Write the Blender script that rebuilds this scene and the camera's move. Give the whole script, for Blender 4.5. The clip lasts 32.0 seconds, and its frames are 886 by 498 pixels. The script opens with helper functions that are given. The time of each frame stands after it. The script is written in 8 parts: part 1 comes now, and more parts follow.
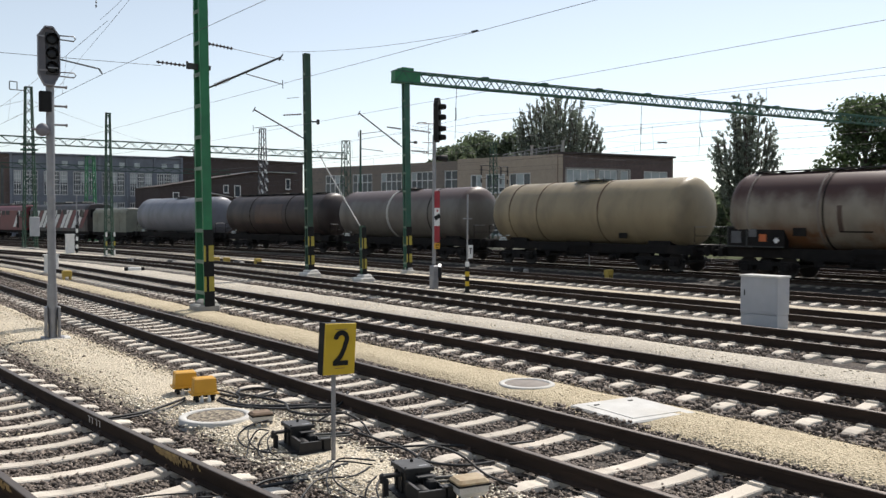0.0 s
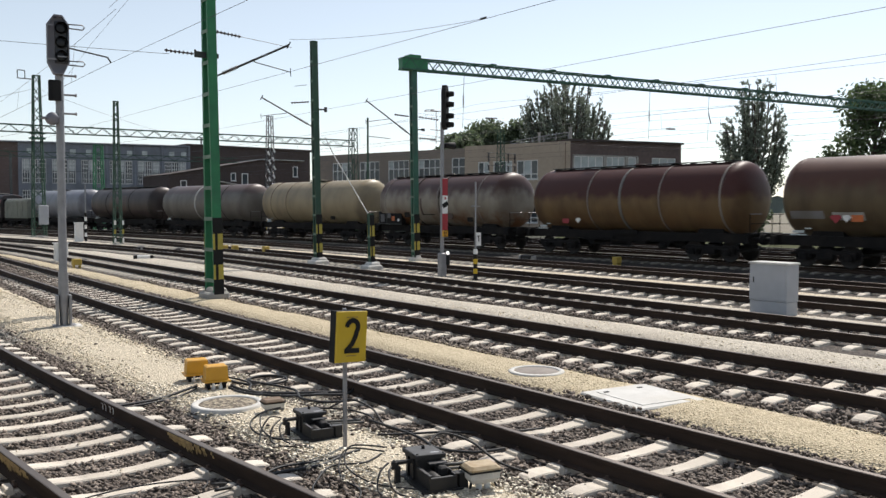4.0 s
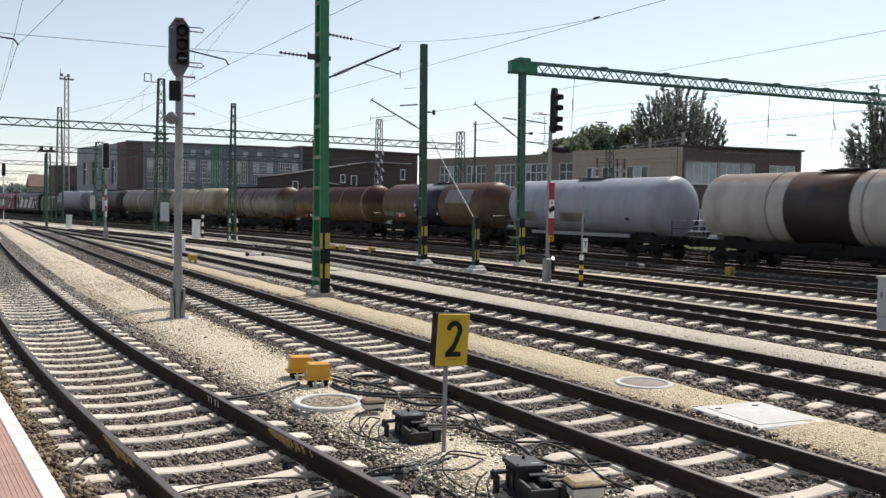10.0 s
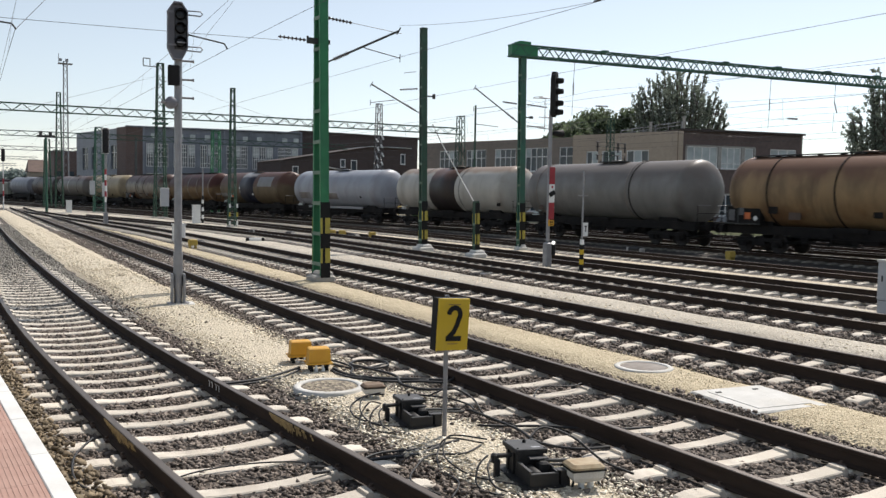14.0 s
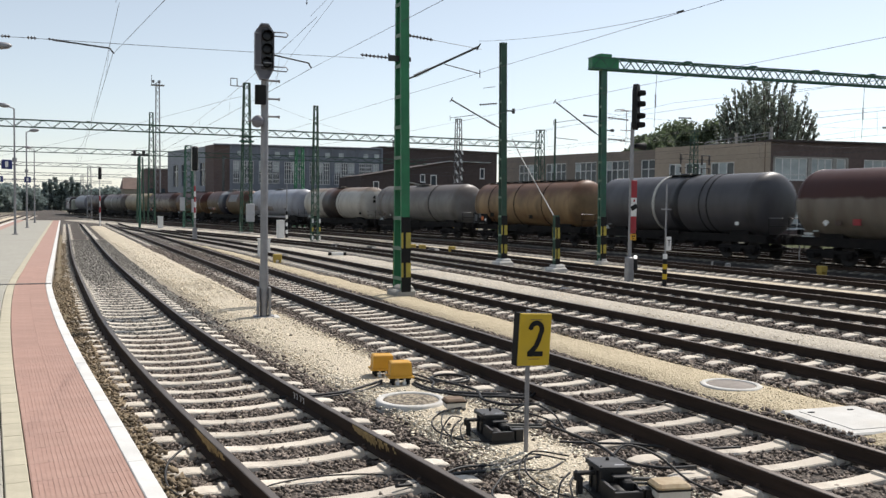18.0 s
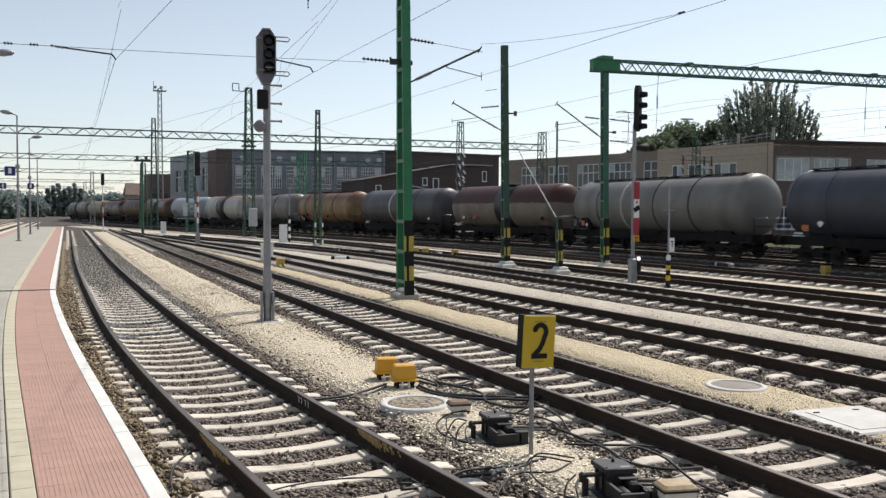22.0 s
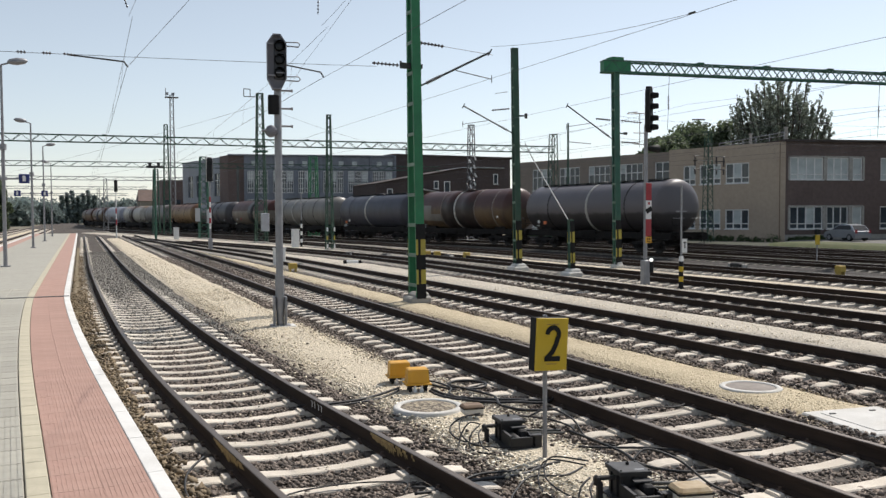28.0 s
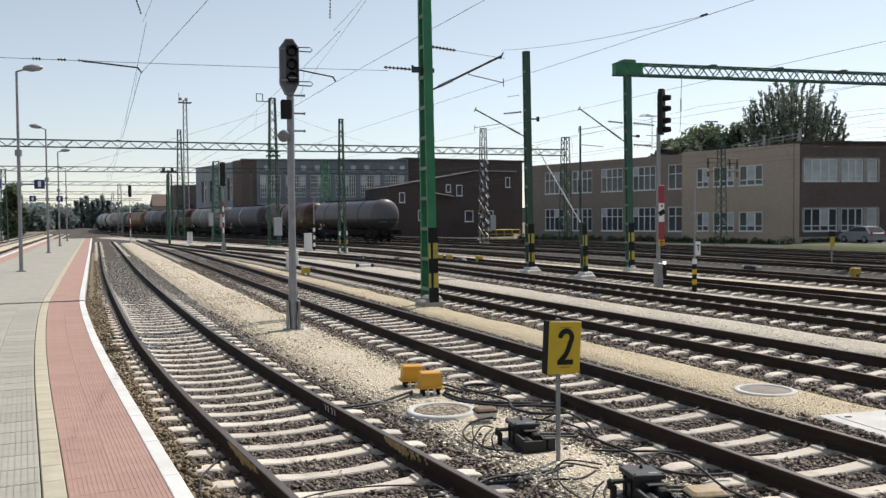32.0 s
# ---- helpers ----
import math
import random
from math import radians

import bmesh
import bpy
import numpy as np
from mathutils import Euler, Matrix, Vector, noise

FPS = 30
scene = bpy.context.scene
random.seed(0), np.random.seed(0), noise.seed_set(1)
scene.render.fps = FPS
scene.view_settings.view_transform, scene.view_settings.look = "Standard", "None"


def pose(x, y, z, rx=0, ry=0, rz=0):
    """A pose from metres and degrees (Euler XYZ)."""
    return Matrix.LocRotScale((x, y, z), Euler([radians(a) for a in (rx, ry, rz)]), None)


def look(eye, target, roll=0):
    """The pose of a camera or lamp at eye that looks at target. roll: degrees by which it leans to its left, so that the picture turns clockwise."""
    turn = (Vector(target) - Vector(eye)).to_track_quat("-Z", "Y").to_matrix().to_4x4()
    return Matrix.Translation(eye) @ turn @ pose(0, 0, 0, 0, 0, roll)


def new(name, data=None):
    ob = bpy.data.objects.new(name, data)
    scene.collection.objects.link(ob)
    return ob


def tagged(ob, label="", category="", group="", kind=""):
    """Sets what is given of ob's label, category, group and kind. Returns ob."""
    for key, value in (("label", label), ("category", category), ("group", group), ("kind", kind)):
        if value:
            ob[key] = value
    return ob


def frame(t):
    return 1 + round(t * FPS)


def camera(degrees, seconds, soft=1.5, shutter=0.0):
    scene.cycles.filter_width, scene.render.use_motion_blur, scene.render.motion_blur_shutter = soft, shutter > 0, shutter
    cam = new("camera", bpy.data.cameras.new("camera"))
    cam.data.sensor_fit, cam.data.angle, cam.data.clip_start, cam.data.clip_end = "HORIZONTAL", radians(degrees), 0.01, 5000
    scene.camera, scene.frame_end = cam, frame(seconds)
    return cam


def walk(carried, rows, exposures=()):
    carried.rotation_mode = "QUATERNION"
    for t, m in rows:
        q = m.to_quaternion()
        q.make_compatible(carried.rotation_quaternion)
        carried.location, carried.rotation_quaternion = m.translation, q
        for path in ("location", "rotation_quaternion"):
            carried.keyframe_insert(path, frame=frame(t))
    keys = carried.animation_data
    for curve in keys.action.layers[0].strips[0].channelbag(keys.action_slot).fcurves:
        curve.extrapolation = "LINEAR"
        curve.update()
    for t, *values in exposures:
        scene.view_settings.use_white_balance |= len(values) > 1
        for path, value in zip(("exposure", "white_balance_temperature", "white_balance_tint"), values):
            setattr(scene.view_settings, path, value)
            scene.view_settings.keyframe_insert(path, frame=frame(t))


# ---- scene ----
cam = camera(55.0, 32.0, soft=1.42, shutter=0.4)


def aim(x, y, z, yaw, pitch, roll):
    """A camera pose from its place, its turn to the left from +y, its tilt and its lean."""
    a, b = radians(yaw), radians(pitch)
    way = Vector((-math.sin(a) * math.cos(b), math.cos(a) * math.cos(b), math.sin(b)))
    return look((x, y, z), Vector((x, y, z)) + way * 10, roll)


PATH = [
    (0.0, -0.056, -0.190, 2.288, -38.20, -1.83, 0.20),
    (0.5, -0.045, -0.184, 2.286, -38.03, -1.93, 0.36),
    (1.0, -0.038, -0.166, 2.278, -38.02, -2.05, 0.19),
    (1.5, -0.031, -0.167, 2.283, -38.05, -2.20, -0.12),
    (2.0, -0.035, -0.165, 2.282, -37.98, -2.32, -0.12),
    (2.5, -0.045, -0.182, 2.284, -37.87, -2.38, 0.04),
    (4.5, -0.106, -0.187, 2.297, -37.49, -2.89, -0.01),
    (5.0, -0.074, -0.150, 2.288, -35.61, -3.29, -1.09),
    (5.5, 0.016, -0.046, 2.270, -32.47, -3.65, -1.87),
    (6.0, 0.045, 0.007, 2.251, -29.77, -4.53, -1.40),
    (6.5, 0.055, 0.048, 2.256, -28.75, -4.66, -0.56),
    (7.0, 0.032, -0.011, 2.263, -28.72, -3.91, 0.20),
    (7.5, 0.031, 0.010, 2.263, -29.06, -3.80, 0.62),
    (8.0, 0.043, 0.003, 2.265, -30.53, -3.05, 1.01),
    (8.5, 0.036, 0.007, 2.265, -30.88, -2.73, 1.38),
    (9.0, 0.037, 0.003, 2.270, -30.83, -2.66, 1.33),
    (9.5, 0.037, 0.015, 2.264, -30.75, -2.51, 1.19),
    (10.0, 0.031, 0.008, 2.265, -30.69, -2.47, 1.23),
    (10.5, 0.031, -0.004, 2.271, -30.61, -2.50, 1.56),
    (11.0, 0.034, 0.013, 2.273, -30.65, -2.61, 1.59),
    (11.5, 0.028, 0.004, 2.267, -30.70, -2.65, 1.37),
    (12.0, 0.038, 0.009, 2.262, -30.68, -2.75, 1.13),
    (12.5, 0.032, 0.007, 2.265, -30.75, -2.98, 1.38),
    (13.0, 0.038, 0.015, 2.261, -30.80, -3.20, 1.58),
    (13.5, 0.031, 0.012, 2.265, -30.73, -3.35, 1.31),
    (14.0, 0.039, 0.019, 2.262, -30.69, -3.50, 1.12),
    (14.5, 0.029, 0.014, 2.272, -30.34, -3.55, 0.95),
    (15.0, 0.018, 0.006, 2.274, -27.79, -3.52, 0.49),
    (15.5, 0.018, 0.012, 2.271, -26.51, -3.32, 0.06),
    (17.5, 0.016, 0.023, 2.260, -25.47, -2.75, 0.78),
    (18.0, 0.005, 0.002, 2.270, -25.34, -2.63, 0.81),
    (18.5, 0.008, 0.005, 2.264, -25.27, -2.48, 0.60),
    (19.0, 0.012, 0.003, 2.269, -25.30, -2.50, 0.45),
    (19.5, 0.002, -0.009, 2.275, -25.33, -2.48, 0.55),
    (20.0, 0.006, 0.001, 2.266, -25.34, -2.43, 0.53),
    (20.5, 0.005, 0.002, 2.267, -25.26, -2.47, 0.20),
    (21.0, 0.004, 0.009, 2.263, -25.17, -2.42, 0.26),
    (21.5, 0.008, 0.009, 2.264, -25.17, -2.45, 0.48),
    (22.0, 0.000, 0.006, 2.266, -25.15, -2.42, 0.34),
    (22.5, 0.008, 0.005, 2.267, -24.98, -2.48, 0.14),
    (23.0, 0.001, 0.004, 2.267, -24.81, -2.50, 0.07),
    (23.5, 0.006, 0.009, 2.269, -24.72, -2.47, -0.02),
    (24.0, 0.002, 0.007, 2.270, -24.85, -2.48, 0.09),
    (24.5, 0.006, 0.004, 2.267, -24.88, -2.47, 0.10),
    (25.0, -0.001, -0.002, 2.270, -24.92, -2.44, -0.16),
    (25.5, 0.013, 0.019, 2.264, -24.85, -2.41, -0.38),
    (27.5, 0.005, 0.008, 2.266, -24.51, -2.30, -0.32),
    (28.0, 0.005, 0.011, 2.268, -24.35, -2.21, -0.22),
    (28.5, -0.005, -0.006, 2.271, -24.19, -2.24, -0.37),
    (29.0, 0.004, 0.012, 2.268, -24.04, -2.23, -0.30),
    (29.5, 0.000, 0.006, 2.269, -23.94, -2.11, -0.11),
    (30.0, 0.004, 0.006, 2.267, -23.87, -2.07, -0.14),
    (30.5, 0.002, 0.004, 2.267, -23.78, -2.06, -0.36),
    (31.0, -0.010, -0.016, 2.269, -23.71, -2.06, -0.37),
    (31.5, -0.003, -0.002, 2.268, -23.53, -1.99, -0.56),
    (32.0, -0.003, -0.002, 2.271, -23.52, -1.97, -0.46),
]
walk(cam, [(t, aim(*row)) for t, *row in PATH], [(0.0, 0.14, 6500, 11.0), (16.0, 0.13, 6500, 11.0), (32.0, 0.04, 6500, 11.2)])

# ---------------------------------------------------------------- sky and sun
SUN_EL, SUN_AZ = 52.0, 68.0
world = bpy.data.worlds.new("sky")
scene.world = world
world.use_nodes = True
wn = world.node_tree.nodes
wn.clear()
sky = wn.new("ShaderNodeTexSky")
sky.sky_type, sky.sun_disc = "NISHITA", False
sky.sun_elevation, sky.sun_rotation = radians(SUN_EL), radians(SUN_AZ)
sky.air_density, sky.dust_density, sky.ozone_density, sky.altitude = 1.0, 0.3, 1.0, 110
bg = wn.new("ShaderNodeBackground")
bg.inputs["Strength"].default_value = 0.123
wout = wn.new("ShaderNodeOutputWorld")
haze = wn.new("ShaderNodeHueSaturation")
haze.inputs["Hue"].default_value, haze.inputs["Saturation"].default_value = 0.492, 0.55
world.node_tree.links.new(sky.outputs[0], haze.inputs["Color"])
world.node_tree.links.new(haze.outputs[0], bg.inputs[0])
world.node_tree.links.new(bg.outputs[0], wout.inputs[0])
sun_data = bpy.data.lights.new("sun", "SUN")
sun_data.energy, sun_data.angle, sun_data.color = 4.6, radians(0.55), (1.0, 0.94, 0.86)
sun = new("sun", sun_data)
_a, _e = radians(SUN_AZ), radians(SUN_EL)
sun.matrix_basis = look((60, 0, 60), (60 - math.sin(_a) * math.cos(_e), -math.cos(_a) * math.cos(_e), 60 - math.sin(_e)))

# ---------------------------------------------------------------- materials
def mat(name, base, base2=None, scale=3.0, rough=0.7, metal=0.0, bump=0.0, bscale=None, detail=4.0, contrast=0.5, rand=0.0,
        stain=None, stain_scale=0.6, stain_amount=0.4, isl=0.0, stretch=(1, 1, 1), coords="Object", spec=0.5, flake=False):
    """A node material: two colours mixed by noise, stains at a second scale, bump, and variation per piece."""
    m = bpy.data.materials.new(name)
    m.use_nodes = True
    nt = m.node_tree
    n, ln = nt.nodes, nt.links
    p = n["Principled BSDF"]
    p.inputs["Roughness"].default_value, p.inputs["Metallic"].default_value = rough, metal
    p.inputs["Specular IOR Level"].default_value = spec
    tc = n.new("ShaderNodeTexCoord")
    mp = n.new("ShaderNodeMapping")
    mp.inputs["Scale"].default_value = stretch
    ln.new(tc.outputs[coords], mp.inputs[0])
    base2 = base2 or tuple(c * 0.75 for c in base)
    if flake:
        tex = n.new("ShaderNodeTexVoronoi")
        tex.inputs["Scale"].default_value = scale
        fac = tex.outputs["Color"]
        sep = n.new("ShaderNodeSeparateColor")
        ln.new(fac, sep.inputs[0])
        fac = sep.outputs[0]
    else:
        tex = n.new("ShaderNodeTexNoise")
        tex.inputs["Scale"].default_value, tex.inputs["Detail"].default_value = scale, detail
        fac = tex.outputs["Fac"]
    ln.new(mp.outputs[0], tex.inputs["Vector"])
    ramp = n.new("ShaderNodeValToRGB")
    ramp.color_ramp.elements[0].position, ramp.color_ramp.elements[1].position = 0.5 - contrast / 2, 0.5 + contrast / 2
    ramp.color_ramp.elements[0].color, ramp.color_ramp.elements[1].color = (*base2, 1), (*base, 1)
    ln.new(fac, ramp.inputs[0])
    col = ramp.outputs[0]
    if stain:
        t2 = n.new("ShaderNodeTexNoise")
        t2.inputs["Scale"].default_value, t2.inputs["Detail"].default_value = stain_scale, 5
        ln.new(mp.outputs[0], t2.inputs["Vector"])
        r2 = n.new("ShaderNodeValToRGB")
        r2.color_ramp.elements[0].position, r2.color_ramp.elements[1].position = 0.48, 0.72
        r2.color_ramp.elements[1].color = (stain_amount,) * 3 + (1,)
        r2.color_ramp.elements[0].color = (0, 0, 0, 1)
        ln.new(t2.outputs["Fac"], r2.inputs[0])
        mx = n.new("ShaderNodeMix")
        mx.data_type = "RGBA"
        ln.new(r2.outputs[0], mx.inputs["Factor"])
        ln.new(col, mx.inputs["A"])
        mx.inputs["B"].default_value = (*stain, 1)
        col = mx.outputs["Result"]
    if rand or isl:
        hv = n.new("ShaderNodeHueSaturation")
        mr = n.new("ShaderNodeMapRange")
        a = rand or isl
        mr.inputs["To Min"].default_value, mr.inputs["To Max"].default_value = 1 - a, 1 + a
        if rand:
            src = n.new("ShaderNodeObjectInfo").outputs["Random"]
        else:
            src = n.new("ShaderNodeNewGeometry").outputs["Random Per Island"]
        ln.new(src, mr.inputs["Value"])
        ln.new(mr.outputs[0], hv.inputs["Value"])
        ln.new(col, hv.inputs["Color"])
        col = hv.outputs[0]
    ln.new(col, p.inputs["Base Color"])
    if bump:
        b = n.new("ShaderNodeBump")
        b.inputs["Strength"].default_value = bump
        b.inputs["Distance"].default_value = 0.02
        if flake:
            src = tex.outputs["Distance"]
        else:
            tb = n.new("ShaderNodeTexNoise")
            tb.inputs["Scale"].default_value, tb.inputs["Detail"].default_value = bscale or scale * 4, 4
            ln.new(mp.outputs[0], tb.inputs["Vector"])
            src = tb.outputs["Fac"]
        ln.new(src, b.inputs["Height"])
        ln.new(b.outputs[0], p.inputs["Normal"])
    return m


def glass(name, tint, rough=0.05):
    m = mat(name, tint, tuple(c * 0.7 for c in tint), 0.7, rough, spec=0.8)
    return m


def glow(name, color, strength):
    m = mat(name, color)
    p = m.node_tree.nodes["Principled BSDF"]
    p.inputs["Emission Color"].default_value, p.inputs["Emission Strength"].default_value = (*color, 1), strength
    return m


def leafmat(name, base, base2):
    """Leaves that let some light through from behind."""
    m = mat(name, base, base2, 1.2, 0.6, isl=0.45)
    nt = m.node_tree
    p = nt.nodes["Principled BSDF"]
    tr = nt.nodes.new("ShaderNodeBsdfTranslucent")
    mx = nt.nodes.new("ShaderNodeMixShader")
    mx.inputs[0].default_value = 0.52
    nt.links.new(p.inputs["Base Color"].links[0].from_socket, tr.inputs["Color"])
    nt.links.new(p.outputs[0], mx.inputs[1])
    nt.links.new(tr.outputs[0], mx.inputs[2])
    nt.links.new(mx.outputs[0], nt.nodes["Material Output"].inputs["Surface"])
    return m


M = {
    "ballast": mat("ballast_bed", (0.104, 0.083, 0.067), (0.022, 0.018, 0.015), 22, 0.9, bump=1.0, flake=True, contrast=0.9, stain=(0.14, 0.12, 0.10), stain_scale=0.5),
    "stone": mat("ballast_stone", (0.234, 0.192, 0.158), (0.11, 0.089, 0.074), 9, 0.85, isl=0.55, bump=0.3),
    "stone_g": mat("grey_ballast_stone", (0.285, 0.268, 0.235), (0.15, 0.14, 0.122), 9, 0.85, isl=0.5, bump=0.3),
    "stone_b": mat("weathered_yellow_brown_stone", (0.27, 0.21, 0.135), (0.13, 0.10, 0.065), 9, 0.9, isl=0.5, bump=0.3),
    "chip_w": mat("white_limestone_chip", (0.82, 0.75, 0.62), (0.63, 0.565, 0.45), 12, 0.9, isl=0.28),
    "gravel": mat("limestone_gravel", (0.65, 0.57, 0.44), (0.43, 0.37, 0.27), 38, 0.95, bump=1.0, flake=True, contrast=0.8, stain=(0.44, 0.385, 0.29), stain_scale=0.9),
    "gravel_g": mat("grey_limestone_gravel", (0.57, 0.52, 0.43), (0.37, 0.33, 0.27), 30, 0.95, bump=1.0, flake=True, contrast=0.8, stain=(0.33, 0.29, 0.23), stain_scale=0.7),
    "gravel_y": mat("yellow_gravel", (0.60, 0.51, 0.355), (0.385, 0.32, 0.21), 38, 0.95, bump=1.0, flake=True, contrast=0.8, stain=(0.28, 0.22, 0.13), stain_scale=0.9),
    "chip": mat("limestone_chip", (0.76, 0.675, 0.525), (0.58, 0.505, 0.38), 12, 0.9, isl=0.30),
    "chip_y": mat("yellow_chip", (0.645, 0.555, 0.40), (0.49, 0.415, 0.285), 12, 0.9, isl=0.18),
    "ground": mat("dry_ground", (0.22, 0.19, 0.14), (0.10, 0.09, 0.065), 2.0, 0.95, bump=0.6, bscale=20, stain=(0.10, 0.12, 0.05), stain_scale=0.05),
    "darkbed": mat("old_ballast_bed", (0.046, 0.038, 0.032), (0.02, 0.017, 0.014), 18, 0.9, bump=1.0, flake=True, contrast=0.9, stain=(0.03, 0.027, 0.02), stain_scale=0.4),
    "sleeper": mat("sleeper_concrete", (0.71, 0.65, 0.56), (0.52, 0.465, 0.385), 6, 0.85, bump=0.4, bscale=60, rand=0.12, stain=(0.30, 0.24, 0.18), stain_scale=3, stain_amount=0.5),
    "oldsleeper": mat("old_sleeper_concrete", (0.30, 0.27, 0.23), (0.18, 0.16, 0.13), 6, 0.9, rand=0.2),
    "rail": mat("rail_rust", (0.054, 0.036, 0.027), (0.024, 0.017, 0.013), 7, 0.85, 0.0, bump=0.3, bscale=60, stretch=(1, 0.15, 1), spec=0.2),
    "railtop": mat("rail_head_steel", (0.17, 0.145, 0.125), (0.10, 0.08, 0.068), 5, 0.5, 0.6, stretch=(1, 0.1, 1)),
    "oldrail": mat("rail_head_dull", (0.42, 0.38, 0.35), (0.24, 0.20, 0.17), 5, 0.32, 0.9, stretch=(1, 0.1, 1)),
    "yellowpaint": mat("worn_yellow_paint", (0.50, 0.37, 0.15), (0.14, 0.085, 0.04), 14, 0.75, contrast=0.5),
    "clip": mat("fastening_steel", (0.10, 0.07, 0.055), None, 20, 0.7, 0.4),
    "pink": mat("red_tactile_paving", (0.418, 0.261, 0.209), (0.347, 0.214, 0.171), 5, 0.85, bump=0.2, stain=(0.38, 0.26, 0.21), stain_scale=0.7, rand=0.05),
    "paver": mat("grey_paving", (0.390, 0.376, 0.320), (0.315, 0.301, 0.256), 6, 0.85, bump=0.2, stain=(0.30, 0.28, 0.24), stain_scale=0.7, rand=0.08),
    "cream": mat("cream_paving", (0.50, 0.455, 0.34), (0.40, 0.365, 0.27), 6, 0.85, bump=0.2, rand=0.06),
    "whiteedge": mat("white_edge_stone", (0.74, 0.73, 0.70), (0.58, 0.57, 0.54), 5, 0.8, bump=0.15, rand=0.05, stain=(0.42, 0.40, 0.36), stain_scale=2.5),
    "joint": mat("paving_joint", (0.24, 0.20, 0.17), None, 10, 0.95),
    "concrete": mat("concrete", (0.44, 0.42, 0.38), (0.30, 0.285, 0.26), 4, 0.9, bump=0.4, bscale=30, stain=(0.22, 0.20, 0.17), stain_scale=1.2),
    "dirt": mat("brown_weedy_dirt", (0.24, 0.19, 0.12), (0.11, 0.09, 0.06), 9, 0.95, bump=0.8, bscale=30, stain=(0.12, 0.125, 0.05), stain_scale=1.6),
    "whiteconc": mat("white_concrete", (0.60, 0.59, 0.56), (0.48, 0.47, 0.44), 5, 0.85, bump=0.3, bscale=40, stain=(0.42, 0.38, 0.31), stain_scale=1.5),
    "green": mat("green_mast_paint", (0.028, 0.20, 0.082), (0.018, 0.135, 0.06), 2.5, 0.5, bump=0.1, stain=(0.03, 0.10, 0.06), stain_scale=1.2, spec=0.4),
    "batten": mat("pale_green_batten", (0.16, 0.24, 0.18), (0.10, 0.17, 0.12), 4, 0.6),
    "roadgrey": mat("old_asphalt", (0.16, 0.155, 0.145), (0.10, 0.097, 0.09), 8, 0.9, bump=0.2, stain=(0.24, 0.22, 0.19), stain_scale=0.3),
    "dkgreen": mat("dark_green_steel", (0.03, 0.125, 0.078), (0.018, 0.078, 0.054), 2.5, 0.55, stain=(0.06, 0.05, 0.035), stain_scale=1.5),
    "lattice": mat("dull_green_lattice", (0.045, 0.10, 0.068), (0.028, 0.065, 0.046), 2.5, 0.6, stain=(0.06, 0.05, 0.04), stain_scale=1.5, spec=0.3),
    "greysteel": mat("galvanised_steel", (0.31, 0.31, 0.32), (0.22, 0.22, 0.23), 5, 0.5, 0.5, bump=0.05),
    "darksteel": mat("dark_steel", (0.055, 0.06, 0.058), (0.03, 0.03, 0.03), 5, 0.6, 0.3),
    "sigblack": mat("signal_black", (0.012, 0.012, 0.013), (0.02, 0.02, 0.02), 6, 0.7, spec=0.2),
    "sigpanel": mat("signal_panel_grey", (0.075, 0.08, 0.088), (0.055, 0.058, 0.064), 6, 0.6, spec=0.3),
    "litlamp": glow("lit_white_lamp", (1.0, 0.97, 0.92), 0.9),
    "sigback": mat("signal_grey_paint", (0.19, 0.19, 0.215), (0.155, 0.155, 0.175), 5, 0.6),
    "signyellow": mat("sign_yellow", (0.594, 0.400, 0.013), (0.493, 0.333, 0.011), 3, 0.55, stain=(0.45, 0.32, 0.05), stain_scale=4),
    "black": mat("black_paint", (0.010, 0.010, 0.010), (0.018, 0.018, 0.018), 5, 0.7, spec=0.2),
    "white": mat("white_paint", (0.78, 0.78, 0.76), (0.66, 0.66, 0.64), 5, 0.6),
    "red": mat("red_paint", (0.34, 0.025, 0.035), (0.27, 0.022, 0.03), 4, 0.5),
    "mastyellow": mat("dull_mast_yellow", (0.45, 0.37, 0.05), (0.34, 0.28, 0.05), 4, 0.65, stain=(0.20, 0.17, 0.06), stain_scale=5),
    "dullyellow": mat("dull_box_yellow", (0.50, 0.36, 0.06), (0.38, 0.26, 0.05), 4, 0.65, stain=(0.22, 0.16, 0.06), stain_scale=4),
    "orangebox": mat("orange_yellow_housing", (0.68, 0.36, 0.02), (0.55, 0.27, 0.02), 3, 0.5, stain=(0.40, 0.22, 0.05), stain_scale=5),
    "greydull": mat("dull_grey_panel", (0.11, 0.11, 0.115), (0.075, 0.075, 0.08), 4, 0.55),
    "machine": mat("point_machine_black", (0.014, 0.014, 0.015), (0.024, 0.022, 0.02), 6, 0.6, bump=0.1, spec=0.4),
    "machinelid": mat("point_machine_lid", (0.085, 0.085, 0.088), (0.045, 0.045, 0.045), 5, 0.6, spec=0.35),
    "cable": mat("black_cable", (0.016, 0.016, 0.017), None, 10, 0.6),
    "rustlid": mat("rusty_lid", (0.20, 0.13, 0.08), (0.12, 0.08, 0.05), 6, 0.7),
    "rustlid2": mat("brown_cast_lid", (0.32, 0.27, 0.19), (0.10, 0.08, 0.06), 26, 0.8, bump=0.8, flake=True),
    "ochrelid": mat("dirty_ochre_lid", (0.50, 0.41, 0.27), (0.28, 0.19, 0.09), 7, 0.5, stain=(0.25, 0.13, 0.04), stain_scale=6),
